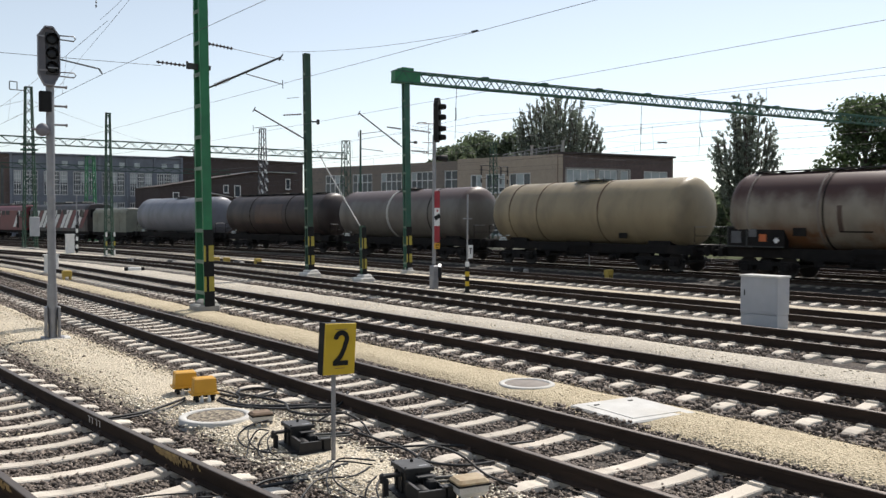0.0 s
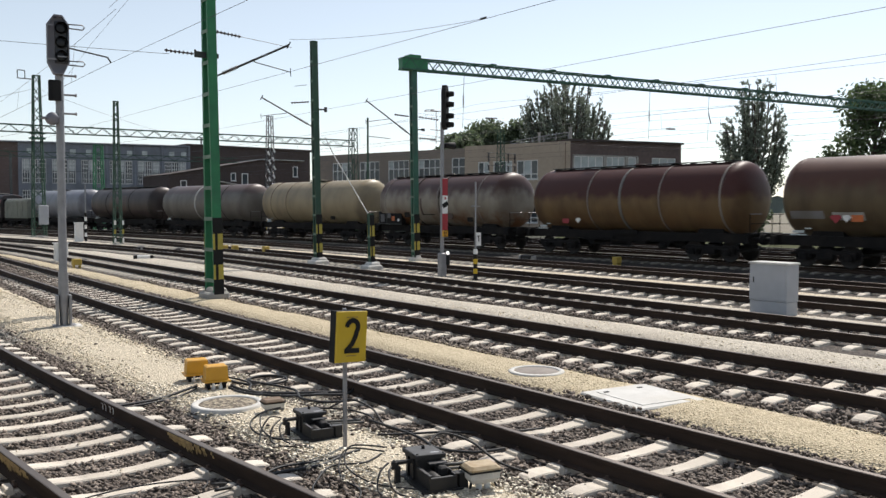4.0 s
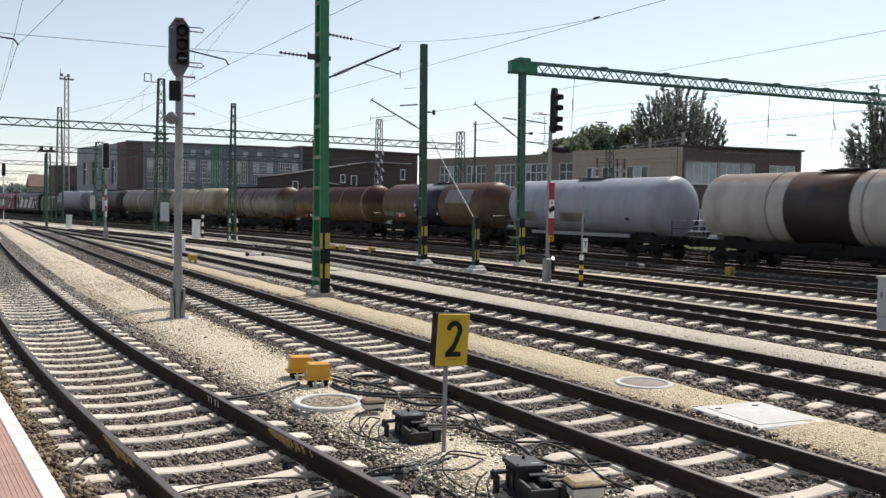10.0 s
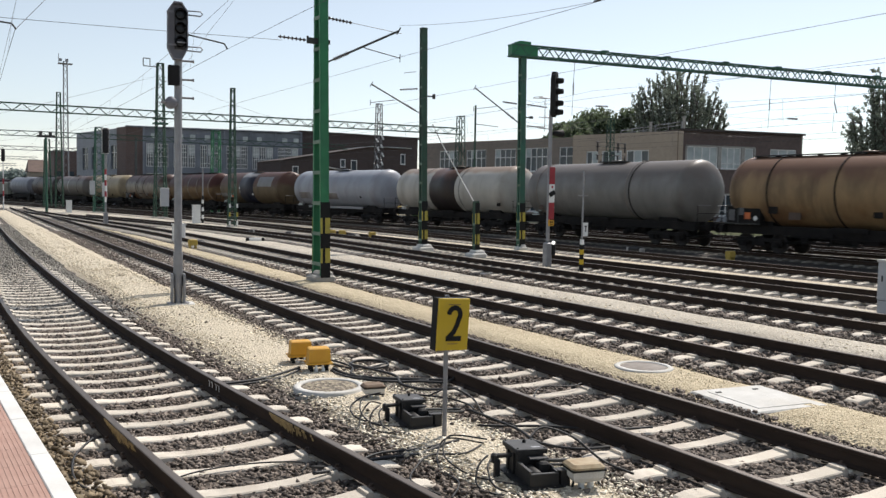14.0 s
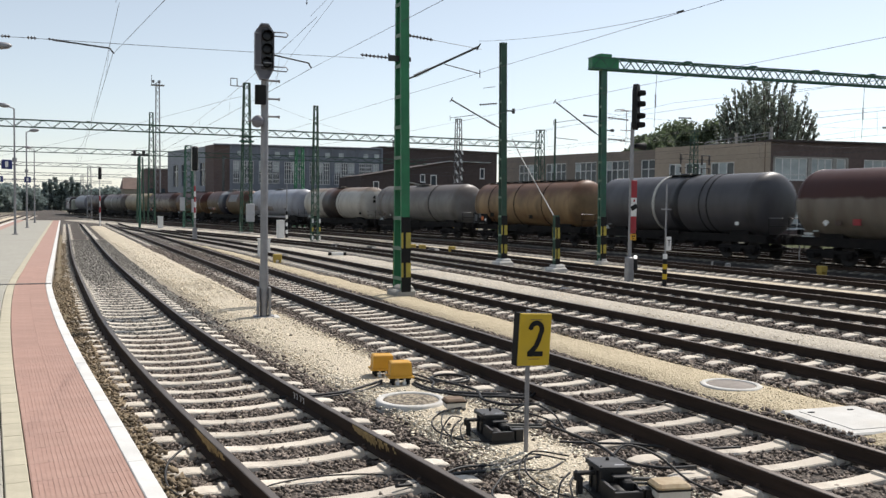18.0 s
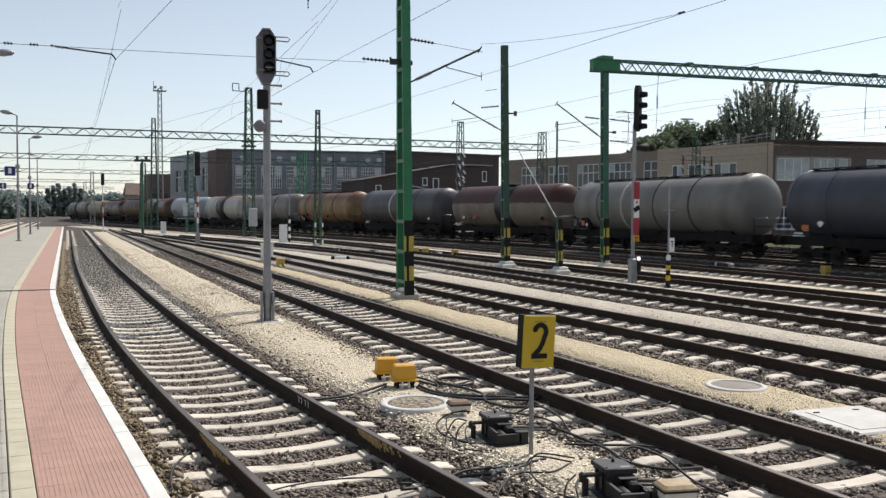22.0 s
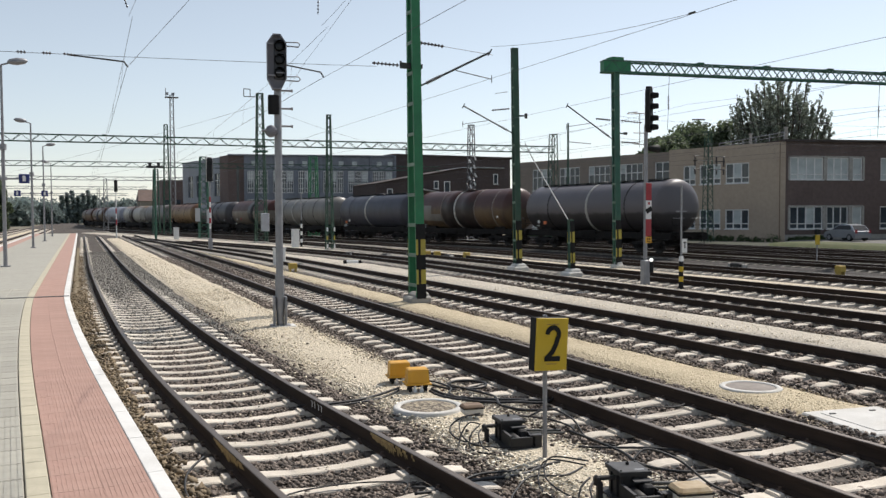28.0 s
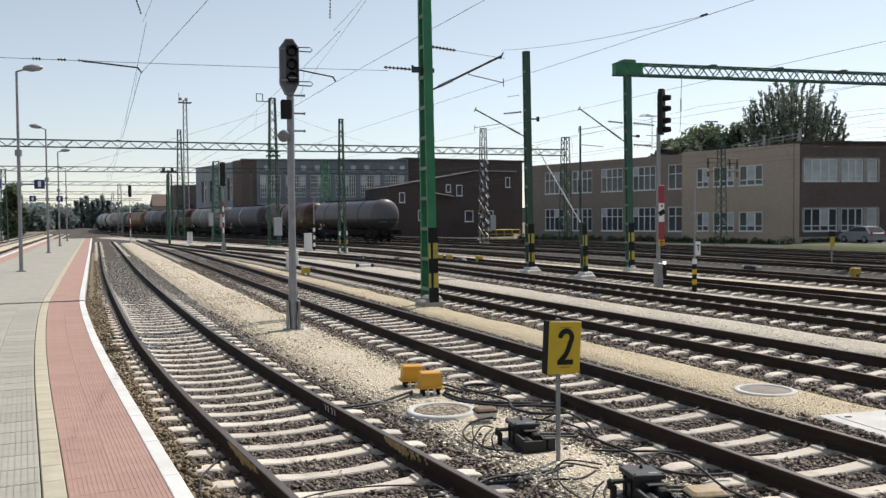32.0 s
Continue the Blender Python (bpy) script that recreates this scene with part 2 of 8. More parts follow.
    "greybox": mat("grey_cabinet_paint", (0.45, 0.46, 0.48), (0.38, 0.39, 0.41), 2, 0.6, stain=(0.33, 0.32, 0.31), stain_scale=1.6),
    "wire": mat("contact_wire", (0.10, 0.10, 0.11), None, 3, 0.5, 0.5),
    "insul": mat("brown_insulator", (0.045, 0.03, 0.03), None, 4, 0.3),
    "blue": mat("blue_sign", (0.015, 0.03, 0.16), None, 4, 0.5),
    "lidgrey": mat("brown_grey_lid", (0.27, 0.24, 0.21), (0.19, 0.165, 0.145), 7, 0.85, bump=0.3),
    "lens": mat("dark_lens", (0.012, 0.012, 0.015), None, 4, 0.25, spec=0.3),
    "brown_brick": mat("brown_brick", (0.158, 0.114, 0.102), (0.112, 0.082, 0.074), 3, 0.85, bump=0.3, bscale=20, stain=(0.05, 0.035, 0.03), stain_scale=0.3),
    "dark_brick": mat("dark_sooty_brick", (0.085, 0.064, 0.060), (0.055, 0.042, 0.040), 3, 0.85, bump=0.3, bscale=20, stain=(0.035, 0.027, 0.025), stain_scale=0.3),
    "beige_brick": mat("beige_brick", (0.47, 0.38, 0.295), (0.40, 0.32, 0.245), 3, 0.85, bump=0.3, bscale=20, stain=(0.28, 0.22, 0.17), stain_scale=0.25),
    "render_grey": mat("grey_render", (0.285, 0.235, 0.195), (0.225, 0.185, 0.155), 2, 0.9, stain=(0.18, 0.16, 0.14), stain_scale=0.3),
    "slate": mat("blue_grey_cladding", (0.225, 0.245, 0.285), (0.17, 0.187, 0.22), 1, 0.5, stain=(0.09, 0.10, 0.115), stain_scale=0.3),
    "window": mat("window_glass", (0.075, 0.092, 0.108), (0.035, 0.042, 0.05), 0.5, 0.12, spec=0.5),
    # pale blinds; the panes' sky reflection is put into this colour too
    "blind": mat("blind_and_pane_reflection", (0.62, 0.66, 0.64), (0.33, 0.37, 0.37), 0.8, 0.6),
    "frame": mat("white_window_frame", (0.82, 0.82, 0.80), None, 4, 0.6),
    "roofdark": mat("dark_roof_edge", (0.06, 0.045, 0.04), None, 4, 0.8),
    "grass": mat("grass_ground", (0.052, 0.072, 0.02), (0.095, 0.095, 0.04), 1.5, 0.95, bump=0.5, bscale=15),
    "weeds": mat("dark_weedy_ground", (0.045, 0.05, 0.028), (0.03, 0.03, 0.02), 1.5, 0.95, bump=0.6, bscale=15, stain=(0.05, 0.045, 0.035), stain_scale=0.4),
    "leaf": leafmat("leaf_green", (0.145, 0.18, 0.105), (0.085, 0.115, 0.062)),
    "leaf2": leafmat("leaf_silver", (0.245, 0.28, 0.225), (0.135, 0.165, 0.125)),
    "leafdark": leafmat("leaf_dark", (0.105, 0.15, 0.065), (0.065, 0.098, 0.042)),
    "bark": mat("bark", (0.10, 0.08, 0.06), (0.06, 0.045, 0.035), 4, 0.9, bump=0.6),
    "car": mat("silver_car_paint", (0.30, 0.315, 0.345), (0.26, 0.275, 0.30), 2, 0.3, 0.5),
    "tyre": mat("tyre_rubber", (0.02, 0.02, 0.02), None, 6, 0.8),
    "wheel": mat("wagon_wheel_steel", (0.028, 0.023, 0.02), (0.015, 0.013, 0.012), 6, 0.7, 0.1),
    "under": mat("wagon_underframe", (0.014, 0.0125, 0.012), (0.009, 0.008, 0.008), 3, 0.8, stain=(0.03, 0.024, 0.02), stain_scale=1.5, spec=0.2),
    # distance haze is put into this pale blue-green leaf colour
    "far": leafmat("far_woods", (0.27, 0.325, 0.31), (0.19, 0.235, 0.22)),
    "house": mat("far_house_wall", (0.30, 0.27, 0.22), None, 1, 0.9),
    "rooftile": mat("far_roof_tile", (0.17, 0.12, 0.10), None, 1, 0.9),
    "orangeplate": mat("orange_hazard_plate", (0.62, 0.15, 0.035), None, 3, 0.5),
}

# ---------------------------------------------------------------- building blocks
class Geo:
    """Collects vertices and faces of one mesh."""

    def __init__(self):
        self.v, self.f, self.mi, self.sm = [], [], [], []

    def add(self, vs, fs, mi=0, smooth=False):
        o = len(self.v)
        self.v += [tuple(p) for p in vs]
        self.f += [tuple(i + o for i in f) for f in fs]
        self.mi += [mi] * len(fs)
        self.sm += [smooth] * len(fs)
        return self

    def box(self, cx, cy, cz, sx, sy, sz, mi=0, m=None, bevel=0.0):
        """A box by centre and size; bevel cuts its upright and upper edges."""
        hx, hy, hz = sx / 2, sy / 2, sz / 2
        if bevel:
            b = min(bevel, hx * 0.9, hy * 0.9, hz * 0.9)
            ring = [(-hx + b, -hy), (hx - b, -hy), (hx, -hy + b), (hx, hy - b), (hx - b, hy), (-hx + b, hy), (-hx, hy - b), (-hx, -hy + b)]
            top = [(x * (hx - b) / hx, y * (hy - b) / hy) for x, y in ring]
            vs = [(x, y, -hz) for x, y in ring] + [(x, y, hz - b) for x, y in ring] + [(x, y, hz) for x, y in top]
            fs = [tuple(range(7, -1, -1)), tuple(range(16, 24))]
            for k in range(8):
                j = (k + 1) % 8
                fs += [(k, j, 8 + j, 8 + k), (8 + k, 8 + j, 16 + j, 16 + k)]
        else:
            vs = [(x, y, z) for z in (-hz, hz) for x, y in ((-hx, -hy), (hx, -hy), (hx, hy), (-hx, hy))]
            fs = [(3, 2, 1, 0), (4, 5, 6, 7), (0, 1, 5, 4), (1, 2, 6, 5), (2, 3, 7, 6), (3, 0, 4, 7)]
        c = Vector((cx, cy, cz))
        vs = [(m @ Vector(p) if m else Vector(p)) + c for p in vs]
        return self.add(vs, fs, mi)

    def rod(self, a, b, r, n=8, r2=None, mi=0, caps=True, smooth=True):
        """A round bar from a to b."""
        a, b = Vector(a), Vector(b)
        d = (b - a).normalized()
        u = d.orthogonal().normalized()
        w = d.cross(u)
        r2 = r if r2 is None else r2
        vs = []
        for c, q in ((a, r), (b, r2)):
            vs += [c + (u * math.cos(2 * math.pi * k / n) + w * math.sin(2 * math.pi * k / n)) * q for k in range(n)]
        self.add(vs, [(k, (k + 1) % n, n + (k + 1) % n, n + k) for k in range(n)], mi, smooth)
        if caps:
            self.add(vs, [tuple(range(n - 1, -1, -1)), tuple(range(n, 2 * n))], mi)
        return self

    def bar(self, a, b, w, h, mi=0, upv=(0, 0, 1)):
        """A square bar from a to b."""
        a, b = Vector(a), Vector(b)
        d = (b - a).normalized()
        s = d.cross(Vector(upv))
        s = s.normalized() if s.length > 1e-4 else d.orthogonal().normalized()
        q = s.cross(d)
        vs = [c + s * i * w / 2 + q * j * h / 2 for c in (a, b) for i, j in ((-1, -1), (1, -1), (1, 1), (-1, 1))]
        return self.add(vs, [(3, 2, 1, 0), (4, 5, 6, 7), (0, 1, 5, 4), (1, 2, 6, 5), (2, 3, 7, 6), (3, 0, 4, 7)], mi)

    def tube(self, pts, r, n=6, mi=0):
        """A round bar that bends through the points, as one skin."""
        pts = [Vector(p) for p in pts]
        vs, u = [], None
        for i, p in enumerate(pts):
            d = (pts[min(i + 1, len(pts) - 1)] - pts[max(i - 1, 0)]).normalized()
            u = d.orthogonal().normalized() if u is None else (u - d * u.dot(d)).normalized()
            w = d.cross(u)
            vs += [p + (u * math.cos(2 * math.pi * k / n) + w * math.sin(2 * math.pi * k / n)) * r for k in range(n)]
        fs = [(i * n + k, i * n + (k + 1) % n, (i + 1) * n + (k + 1) % n, (i + 1) * n + k) for i in range(len(pts) - 1) for k in range(n)]
        fs += [tuple(range(n - 1, -1, -1)), tuple(range((len(pts) - 1) * n, len(pts) * n))]
        return self.add(vs, fs, mi, True)

    def sweep(self, profile, path, mi=0, smooth=False, closed=True, caps=True, mis=None):
        """Carries an outline of (across, up) along a path of (x, y, z); across points right of the way."""
        path = [Vector(p) for p in path]
        k, vs = len(profile), []
        for i, p in enumerate(path):
            d = path[min(i + 1, len(path) - 1)] - path[max(i - 1, 0)]
            s = Vector((d.y, -d.x, 0)).normalized()
            vs += [p + s * a + Vector((0, 0, h)) for a, h in profile]
        o = len(self.v)
        self.v += [tuple(p) for p in vs]
        for i in range(len(path) - 1):
            for j in range(k if closed else k - 1):
                q = (j + 1) % k
                self.f.append((o + i * k + j, o + i * k + q, o + (i + 1) * k + q, o + (i + 1) * k + j))
                self.mi.append(mis[j] if mis else mi)
                self.sm.append(smooth)
        if closed and caps:
            self.f += [tuple(o + j for j in range(k - 1, -1, -1)), tuple(o + (len(path) - 1) * k + j for j in range(k))]
            self.mi += [mi, mi]
            self.sm += [False, False]
        return self

    def lathe(self, prof, axis="z", n=24, c=(0, 0, 0), mi=0, smooth=True):
        """Turns an outline of (along, radius) round an axis."""
        vs = []
        for h, r in prof:
            for k in range(n):
                a, b = r * math.cos(2 * math.pi * k / n), r * math.sin(2 * math.pi * k / n)
                p = (a, b, h) if axis == "z" else ((b, h, a) if axis == "y" else (h, a, b))
                vs.append((p[0] + c[0], p[1] + c[1], p[2] + c[2]))
        fs = []
        for i in range(len(prof) - 1):
            fs += [(i * n + k, i * n + (k + 1) % n, (i + 1) * n + (k + 1) % n, (i + 1) * n + k) for k in range(n)]
        return self.add(vs, fs, mi, smooth)

    def mesh(self, name, *mats):
        me = bpy.data.meshes.new(name)
        me.from_pydata(self.v, [], self.f)
        for m in mats:
            me.materials.append(M[m])
        if len(mats) > 1:
            me.polygons.foreach_set("material_index", self.mi)
        me.polygons.foreach_set("use_smooth", self.sm)
        me.update()
        bm = bmesh.new()
        bm.from_mesh(me)
        bmesh.ops.recalc_face_normals(bm, faces=bm.faces)
        bm.to_mesh(me)
        bm.free()
        return me


def part(name, geo, mats, parent, label="", m=None):
    """One mesh under a thing or a part. geo: a Geo or a ready mesh."""
    mats = (mats,) if isinstance(mats, str) else mats
    ob = new(name, geo.mesh(name, *mats) if isinstance(geo, Geo) else geo)
    ob.parent = parent
    if m is not None:
        ob.matrix_basis = m
    return tagged(ob, label)


def thing(name, label, category, m=None, group="", kind="", geo=None, mats=()):
    """A top-level thing: an Empty at its base, or one mesh."""
    mats = (mats,) if isinstance(mats, str) else mats
    ob = new(name, geo.mesh(name, *mats) if geo else None)
    if m is not None:
        ob.matrix_basis = m
    return tagged(ob, label, category, group, kind)


def ramp01(y, a, b):
    """The integral of a slope that grows from 0 to 1 between a and b."""
    if y <= a:
        return 0.0
    if y >= b:
        return (b - a) / 2 + (y - b)
    return (y - a) ** 2 / (2 * (b - a))


# ---------------------------------------------------------------- the lines of the tracks: x as a function of y
def line1(y):
    if y < 20:
        return 1.86 + 0.0030 * (20 - y) ** 2 if y > -8 else 4.212 - 0.168 * (y + 8)
    return 1.86 + 0.0235 * ramp01(y, 20, 48)


def line2(y):
    return 6.57 + 0.0165 * ramp01(y, 2, 14)


def line3(y):
    return 11.2 - 0.062 * ramp01(y, 42, 60)


def line4(y):
    return 16.25 + 0.02 * ramp01(y, 10, 20) - 0.17 * ramp01(y, 38, 58)


def line5(y):
    return 20.75 - 0.16 * ramp01(y, 52, 95)


def line6(y):
    return 26.1 - 0.19 * ramp01(y, 45, 95)


def line7(y):
    return 33.0 - 0.15 * ramp01(y, 41, 63) - 0.012 * ramp01(y, 100, 130) + 0.2 * ramp01(y, 190, 250)


def line8(y):
    return 37.8 - 0.155 * ramp01(y, 46, 68) - 0.012 * ramp01(y, 104, 134) + 0.2 * ramp01(y, 194, 254)


def line9(y):
    return 42.2 - 0.16 * ramp01(y, 51, 73) - 0.012 * ramp01(y, 108, 138) + 0.2 * ramp01(y, 198, 258)


def line10(y):
    return 46.4 - 0.165 * ramp01(y, 56, 78) - 0.012 * ramp01(y, 112, 142) + 0.2 * ramp01(y, 202, 262)


def along(line, y0, y1, step, z=0.0, off=0.0):
    n = max(2, int(round((y1 - y0) / step)) + 1)
    return [(line(y0 + (y1 - y0) * i / (n - 1)) + off, y0 + (y1 - y0) * i / (n - 1), z) for i in range(n)]

# ---------------------------------------------------------------- ground, ballast beds and gravel strips
def strip(name, label, left, right, y0, y1, material, z=-0.2, crown=0.03, edge=-0.40, step=1.0, jag=0.10, seed=0, category="ground"):
    """A bed between two lines, with a slight crown and wavering edges."""
    g = Geo()
    n = int((y1 - y0) / step) + 1
    vs, cols = [], 7
    for i in range(n):
        y = y0 + (y1 - y0) * i / (n - 1)
        a = left(y) + jag * noise.noise((seed, y * 0.8, 0)) + jag * 0.6 * noise.noise((seed, y * 2.9, 5))
        b = right(y) + jag * noise.noise((seed + 9, y * 0.8, 0)) + jag * 0.6 * noise.noise((seed + 9, y * 2.9, 5))
        for k, (u, h) in enumerate(((0, edge), (0.10, z - 0.01), (0.3, z + crown * 0.7), (0.5, z + crown), (0.7, z + crown * 0.7), (0.90, z - 0.01), (1, edge))):
            lump = 0.025 * noise.noise((a + u * (b - a), y * 1.3, seed)) if 0 < k < 6 else 0
            vs.append((a + (b - a) * u, y, h + lump))
    fs = [(i * cols + k, i * cols + k + 1, (i + 1) * cols + k + 1, (i + 1) * cols + k) for i in range(n - 1) for k in range(cols - 1)]
    g.add(vs, fs, 0, True)
    return thing(name, label, category, kind="structure", geo=g, mats=material)


g = Geo()
n = 60
ring = [(20 + 3000 * math.cos(2 * math.pi * k / n), 60 + 3000 * math.sin(2 * math.pi * k / n), -0.42) for k in range(n)]
g.add([(20, 60, -0.42)] + ring, [(0, 1 + k, 1 + (k + 1) % n) for k in range(n)])
thing("ground", "flat dry ground of earth and sparse grass", "ground", kind="structure", geo=g, mats="ground")

LINES = [line1, line2, line3, line4, line5, line6, line7, line8, line9, line10]
for i, ln_ in enumerate(LINES):
    far = i > 5
    end = (118, 118, 98, 86, 150, 170, 400, 300, 290, 280)[i]
    strip("ballast_bed", "dark brown crushed-stone ballast bed under a track" if not far else "old dark ballast bed under a yard track", lambda y, l=ln_: l(y) - 2.0, lambda y, l=ln_: l(y) + 2.0,
          -14 if not far else -70, end, "ballast" if not far else "darkbed", z=-0.240, crown=0.004, seed=i * 3, category="ballast")
for i, (a, b, oa, ob_, m_, y1) in enumerate(((line1, line2, 1.58, -1.45, "gravel", 108), (line2, line3, 1.62, -1.6, "gravel_y", 70), (line3, line4, 1.8, -1.7, "gravel_g", 60),
                                             (line4, line5, 1.7, -1.65, "gravel_g", 150), (line5, line6, 1.6, -1.7, "gravel", 150))):
    strip("gravel_strip", "pale limestone gravel strip between two tracks" if m_ != "gravel_y" else "yellowish gravel strip between two tracks",
          lambda y, a=a, o=oa: a(y) + o, lambda y, b=b, o=ob_, a=a, oa=oa: max(b(y) + o, a(y) + oa + 0.2), -14, y1, m_, z=-0.198, crown=0.018, edge=-0.32, jag=0.16, seed=40 + i, category="gravel")
for i, (a, b) in enumerate(((line6, line7), (line7, line8), (line8, line9), (line9, line10))):
    strip("yard_ground", "dark cinder ground between old yard tracks", lambda y, a=a: a(y) + 1.8, lambda y, b=b: b(y) - 1.8, -70, 220, "darkbed", z=-0.27, crown=0.01, edge=-0.36, step=3, seed=60 + i)

# ---------------------------------------------------------------- tracks: rails on sleepers
RAIL = [(-0.07, -0.172), (0.07, -0.172), (0.07, -0.160), (0.012, -0.140), (0.010, -0.045), (0.036, -0.034), (0.036, -0.006), (0.030, 0.0),
        (-0.030, 0.0), (-0.036, -0.006), (-0.036, -0.034), (-0.010, -0.045), (-0.012, -0.140), (-0.07, -0.160)]
RAIL_MI = [0, 0, 0, 0, 0, 0, 1, 1, 1, 0, 0, 0, 0, 0]
SLP = Geo()
# one concrete sleeper: domed ends, shoulders on both sides of each rail, a dip in the middle
HALF = [(0.0, -0.204, 0.088), (0.28, -0.199, 0.090), (0.46, -0.184, 0.096), (0.575, -0.176, 0.100), (0.58, -0.150, 0.086), (0.645, -0.148, 0.086), (0.65, -0.175, 0.100),
        (0.857, -0.175, 0.100), (0.862, -0.148, 0.086), (0.925, -0.150, 0.086), (0.93, -0.180, 0.104), (1.05, -0.170, 0.106), (1.16, -0.174, 0.104), (1.26, -0.192, 0.098), (1.30, -0.222, 0.086)]
SECTION = [(-x, h, w) for x, h, w in reversed(HALF[1:])] + HALF
vs = []
for x, h, w in SECTION:
    vs += [(x, -w - 0.034, -0.36), (x, -w, h - 0.012), (x, -w + 0.012, h), (x, w - 0.012, h), (x, w, h - 0.012), (x, w + 0.034, -0.36)]
k = len(SECTION)
SLP.add(vs, [(6 * i + j, 6 * i + j + 1, 6 * i + j + 7, 6 * i + j + 6) for i in range(k - 1) for j in range(5)] + [(0, 1, 2, 3, 4, 5), tuple(6 * k - 1 - j for j in range(6))])
SLEEPER = SLP.mesh("sleeper", "sleeper")
SLEEPER_OLD = SLP.mesh("old_sleeper", "oldsleeper")
CL = Geo()
for s in (-1, 1):
    for d in (-1, 1):
        CL.box(s * 0.7535 + d * 0.082, 0, -0.152, 0.045, 0.10, 0.03, bevel=0.010)
        CL.rod((s * 0.7535 + d * 0.085, 0, -0.14), (s * 0.7535 + d * 0.085, 0, -0.112), 0.016, 6)
CLIPS = CL.mesh("rail_clips", "clip")


def turn_at(ln_, y):
    return -math.atan((ln_(y + 0.3) - ln_(y - 0.3)) / 0.6)


def track(ln_, y0, y1, label, own=(4, 90), old=False, phase=0.0, step=4.0, bury=None, askew=0.0):
    t = thing("railway_track", label, "railway track", group="station tracks", kind="structure")
    for s in (-0.7535, 0.7535):
        g = Geo()
        g.sweep(RAIL, along(ln_, y0, y1, step if old else 1.5, 0.0, s), mis=RAIL_MI, smooth=False)
        part("rail", g, ("rail", "oldrail" if old else "railtop"), t)
    y, k, rest = y0 + 0.3 + phase, 0, []
    while y < y1:
        low_ = 0.048 * min(1.0, max(0.0, (y - bury) / 16)) if bury else 0.0
        m_ = pose(ln_(y), y, 0.012 * noise.noise((y, y0, 3)) - 0.006 - low_, 0, 0, math.degrees(turn_at(ln_, y)) + askew + 0.6 * noise.noise((y * 3, 1, 7)))
        if own[0] <= y <= own[1] and k < 290:
            o = part("sleeper", SLEEPER_OLD if old else SLEEPER, (), t, m=m_)
            if y < 32 and not old:
                part("rail_clips", CLIPS, (), o)
            k += 1
        else:
            rest.append(m_)
        y += 0.6
    if rest:
        g = Geo()
        for m_ in rest:
            g.add([m_ @ Vector(p) for p in SLP.v], SLP.f)
        tagged(part("far_sleepers", g, "oldsleeper" if old else "sleeper", t), kind="stuff")
    return t


track(line1, -14, 118, "curved platform track, rusty rails on pale concrete sleepers", (2, 100), phase=0.15, bury=22, askew=-4.0)
track(line2, -14, 118, "straight station track with brown rails on pale sleepers", (2, 100), phase=0.56, bury=24, askew=-4.0)
track(line3, -14, 98, "straight station track with brown rails on pale sleepers", (2, 80), phase=0.4)
track(line4, -14, 86, "straight station track with brown rails on pale sleepers", (2, 70), phase=0.1)
track(line5, -14, 150, "station track with dark rails beside pale gravel", (2, 70), phase=0.3)
track(line6, -14, 170, "station track with dark rails beside the yard", (2, 70), phase=0.5)
track(line7, -70, 400, "yard track that carries the tank train", (4, 60), True)
track(line8, -70, 300, "old yard track with dull rails", (20, 60), True)
track(line9, -70, 290, "old yard track with dull rails", (25, 60), True)
track(line10, -70, 280, "old yard track with dull rails", (30, 60), True)


# ---------------------------------------------------------------- platform
def edge_line(y):
    if y < 20:
        return 0.215 + 0.047 * ramp01(21 - y, 0, 12)
    return 0.215 + 0.0220 * ramp01(y, 19, 23)


PLAT = thing("platform", "low station platform with red and grey paving and a white edge", "platform", kind="structure")
g = Geo()
ys = [-14 + 1.0 * i for i in range(0, 116)]
vs, fs = [], []
for y in ys:
    e = edge_line(y)
    vs += [(e - 0.06, y, -0.45), (e - 0.06, y, 0.44), (e - 4.3, y, 0.44), (e - 4.3, y, -0.45)]
for i in range(len(ys) - 1):
    fs += [(4 * i + k, 4 * i + (k + 1) % 4, 4 * i + 4 + (k + 1) % 4, 4 * i + 4 + k) for k in range(4)]
fs += [(3, 2, 1, 0), tuple(4 * (len(ys) - 1) + k for k in range(4))]
g.add(vs, fs)
part("platform_body", g, "concrete", PLAT)


def band(name, a, b, material, y0, y1, z0=0.44, z1=0.55, step=1.0, label=""):
    g = Geo()
    n = int((y1 - y0) / step)
    vs, fs = [], []
    for i in range(n + 1):
        y = y0 + (y1 - y0) * i / n
        e = edge_line(y)
        lo = e + a
        vs += [(lo, y, z0), (lo, y, z1), (e + b, y, z1), (e + b, y, z0)]
    for i in range(n):
        fs += [(4 * i + k, 4 * i + (k + 1) % 4, 4 * i + 4 + (k + 1) % 4, 4 * i + 4 + k) for k in range(4)]
    fs += [(3, 2, 1, 0), tuple(4 * n + k for k in range(4))]
    g.add(vs, fs)
    return part(name, g, material, PLAT, label)


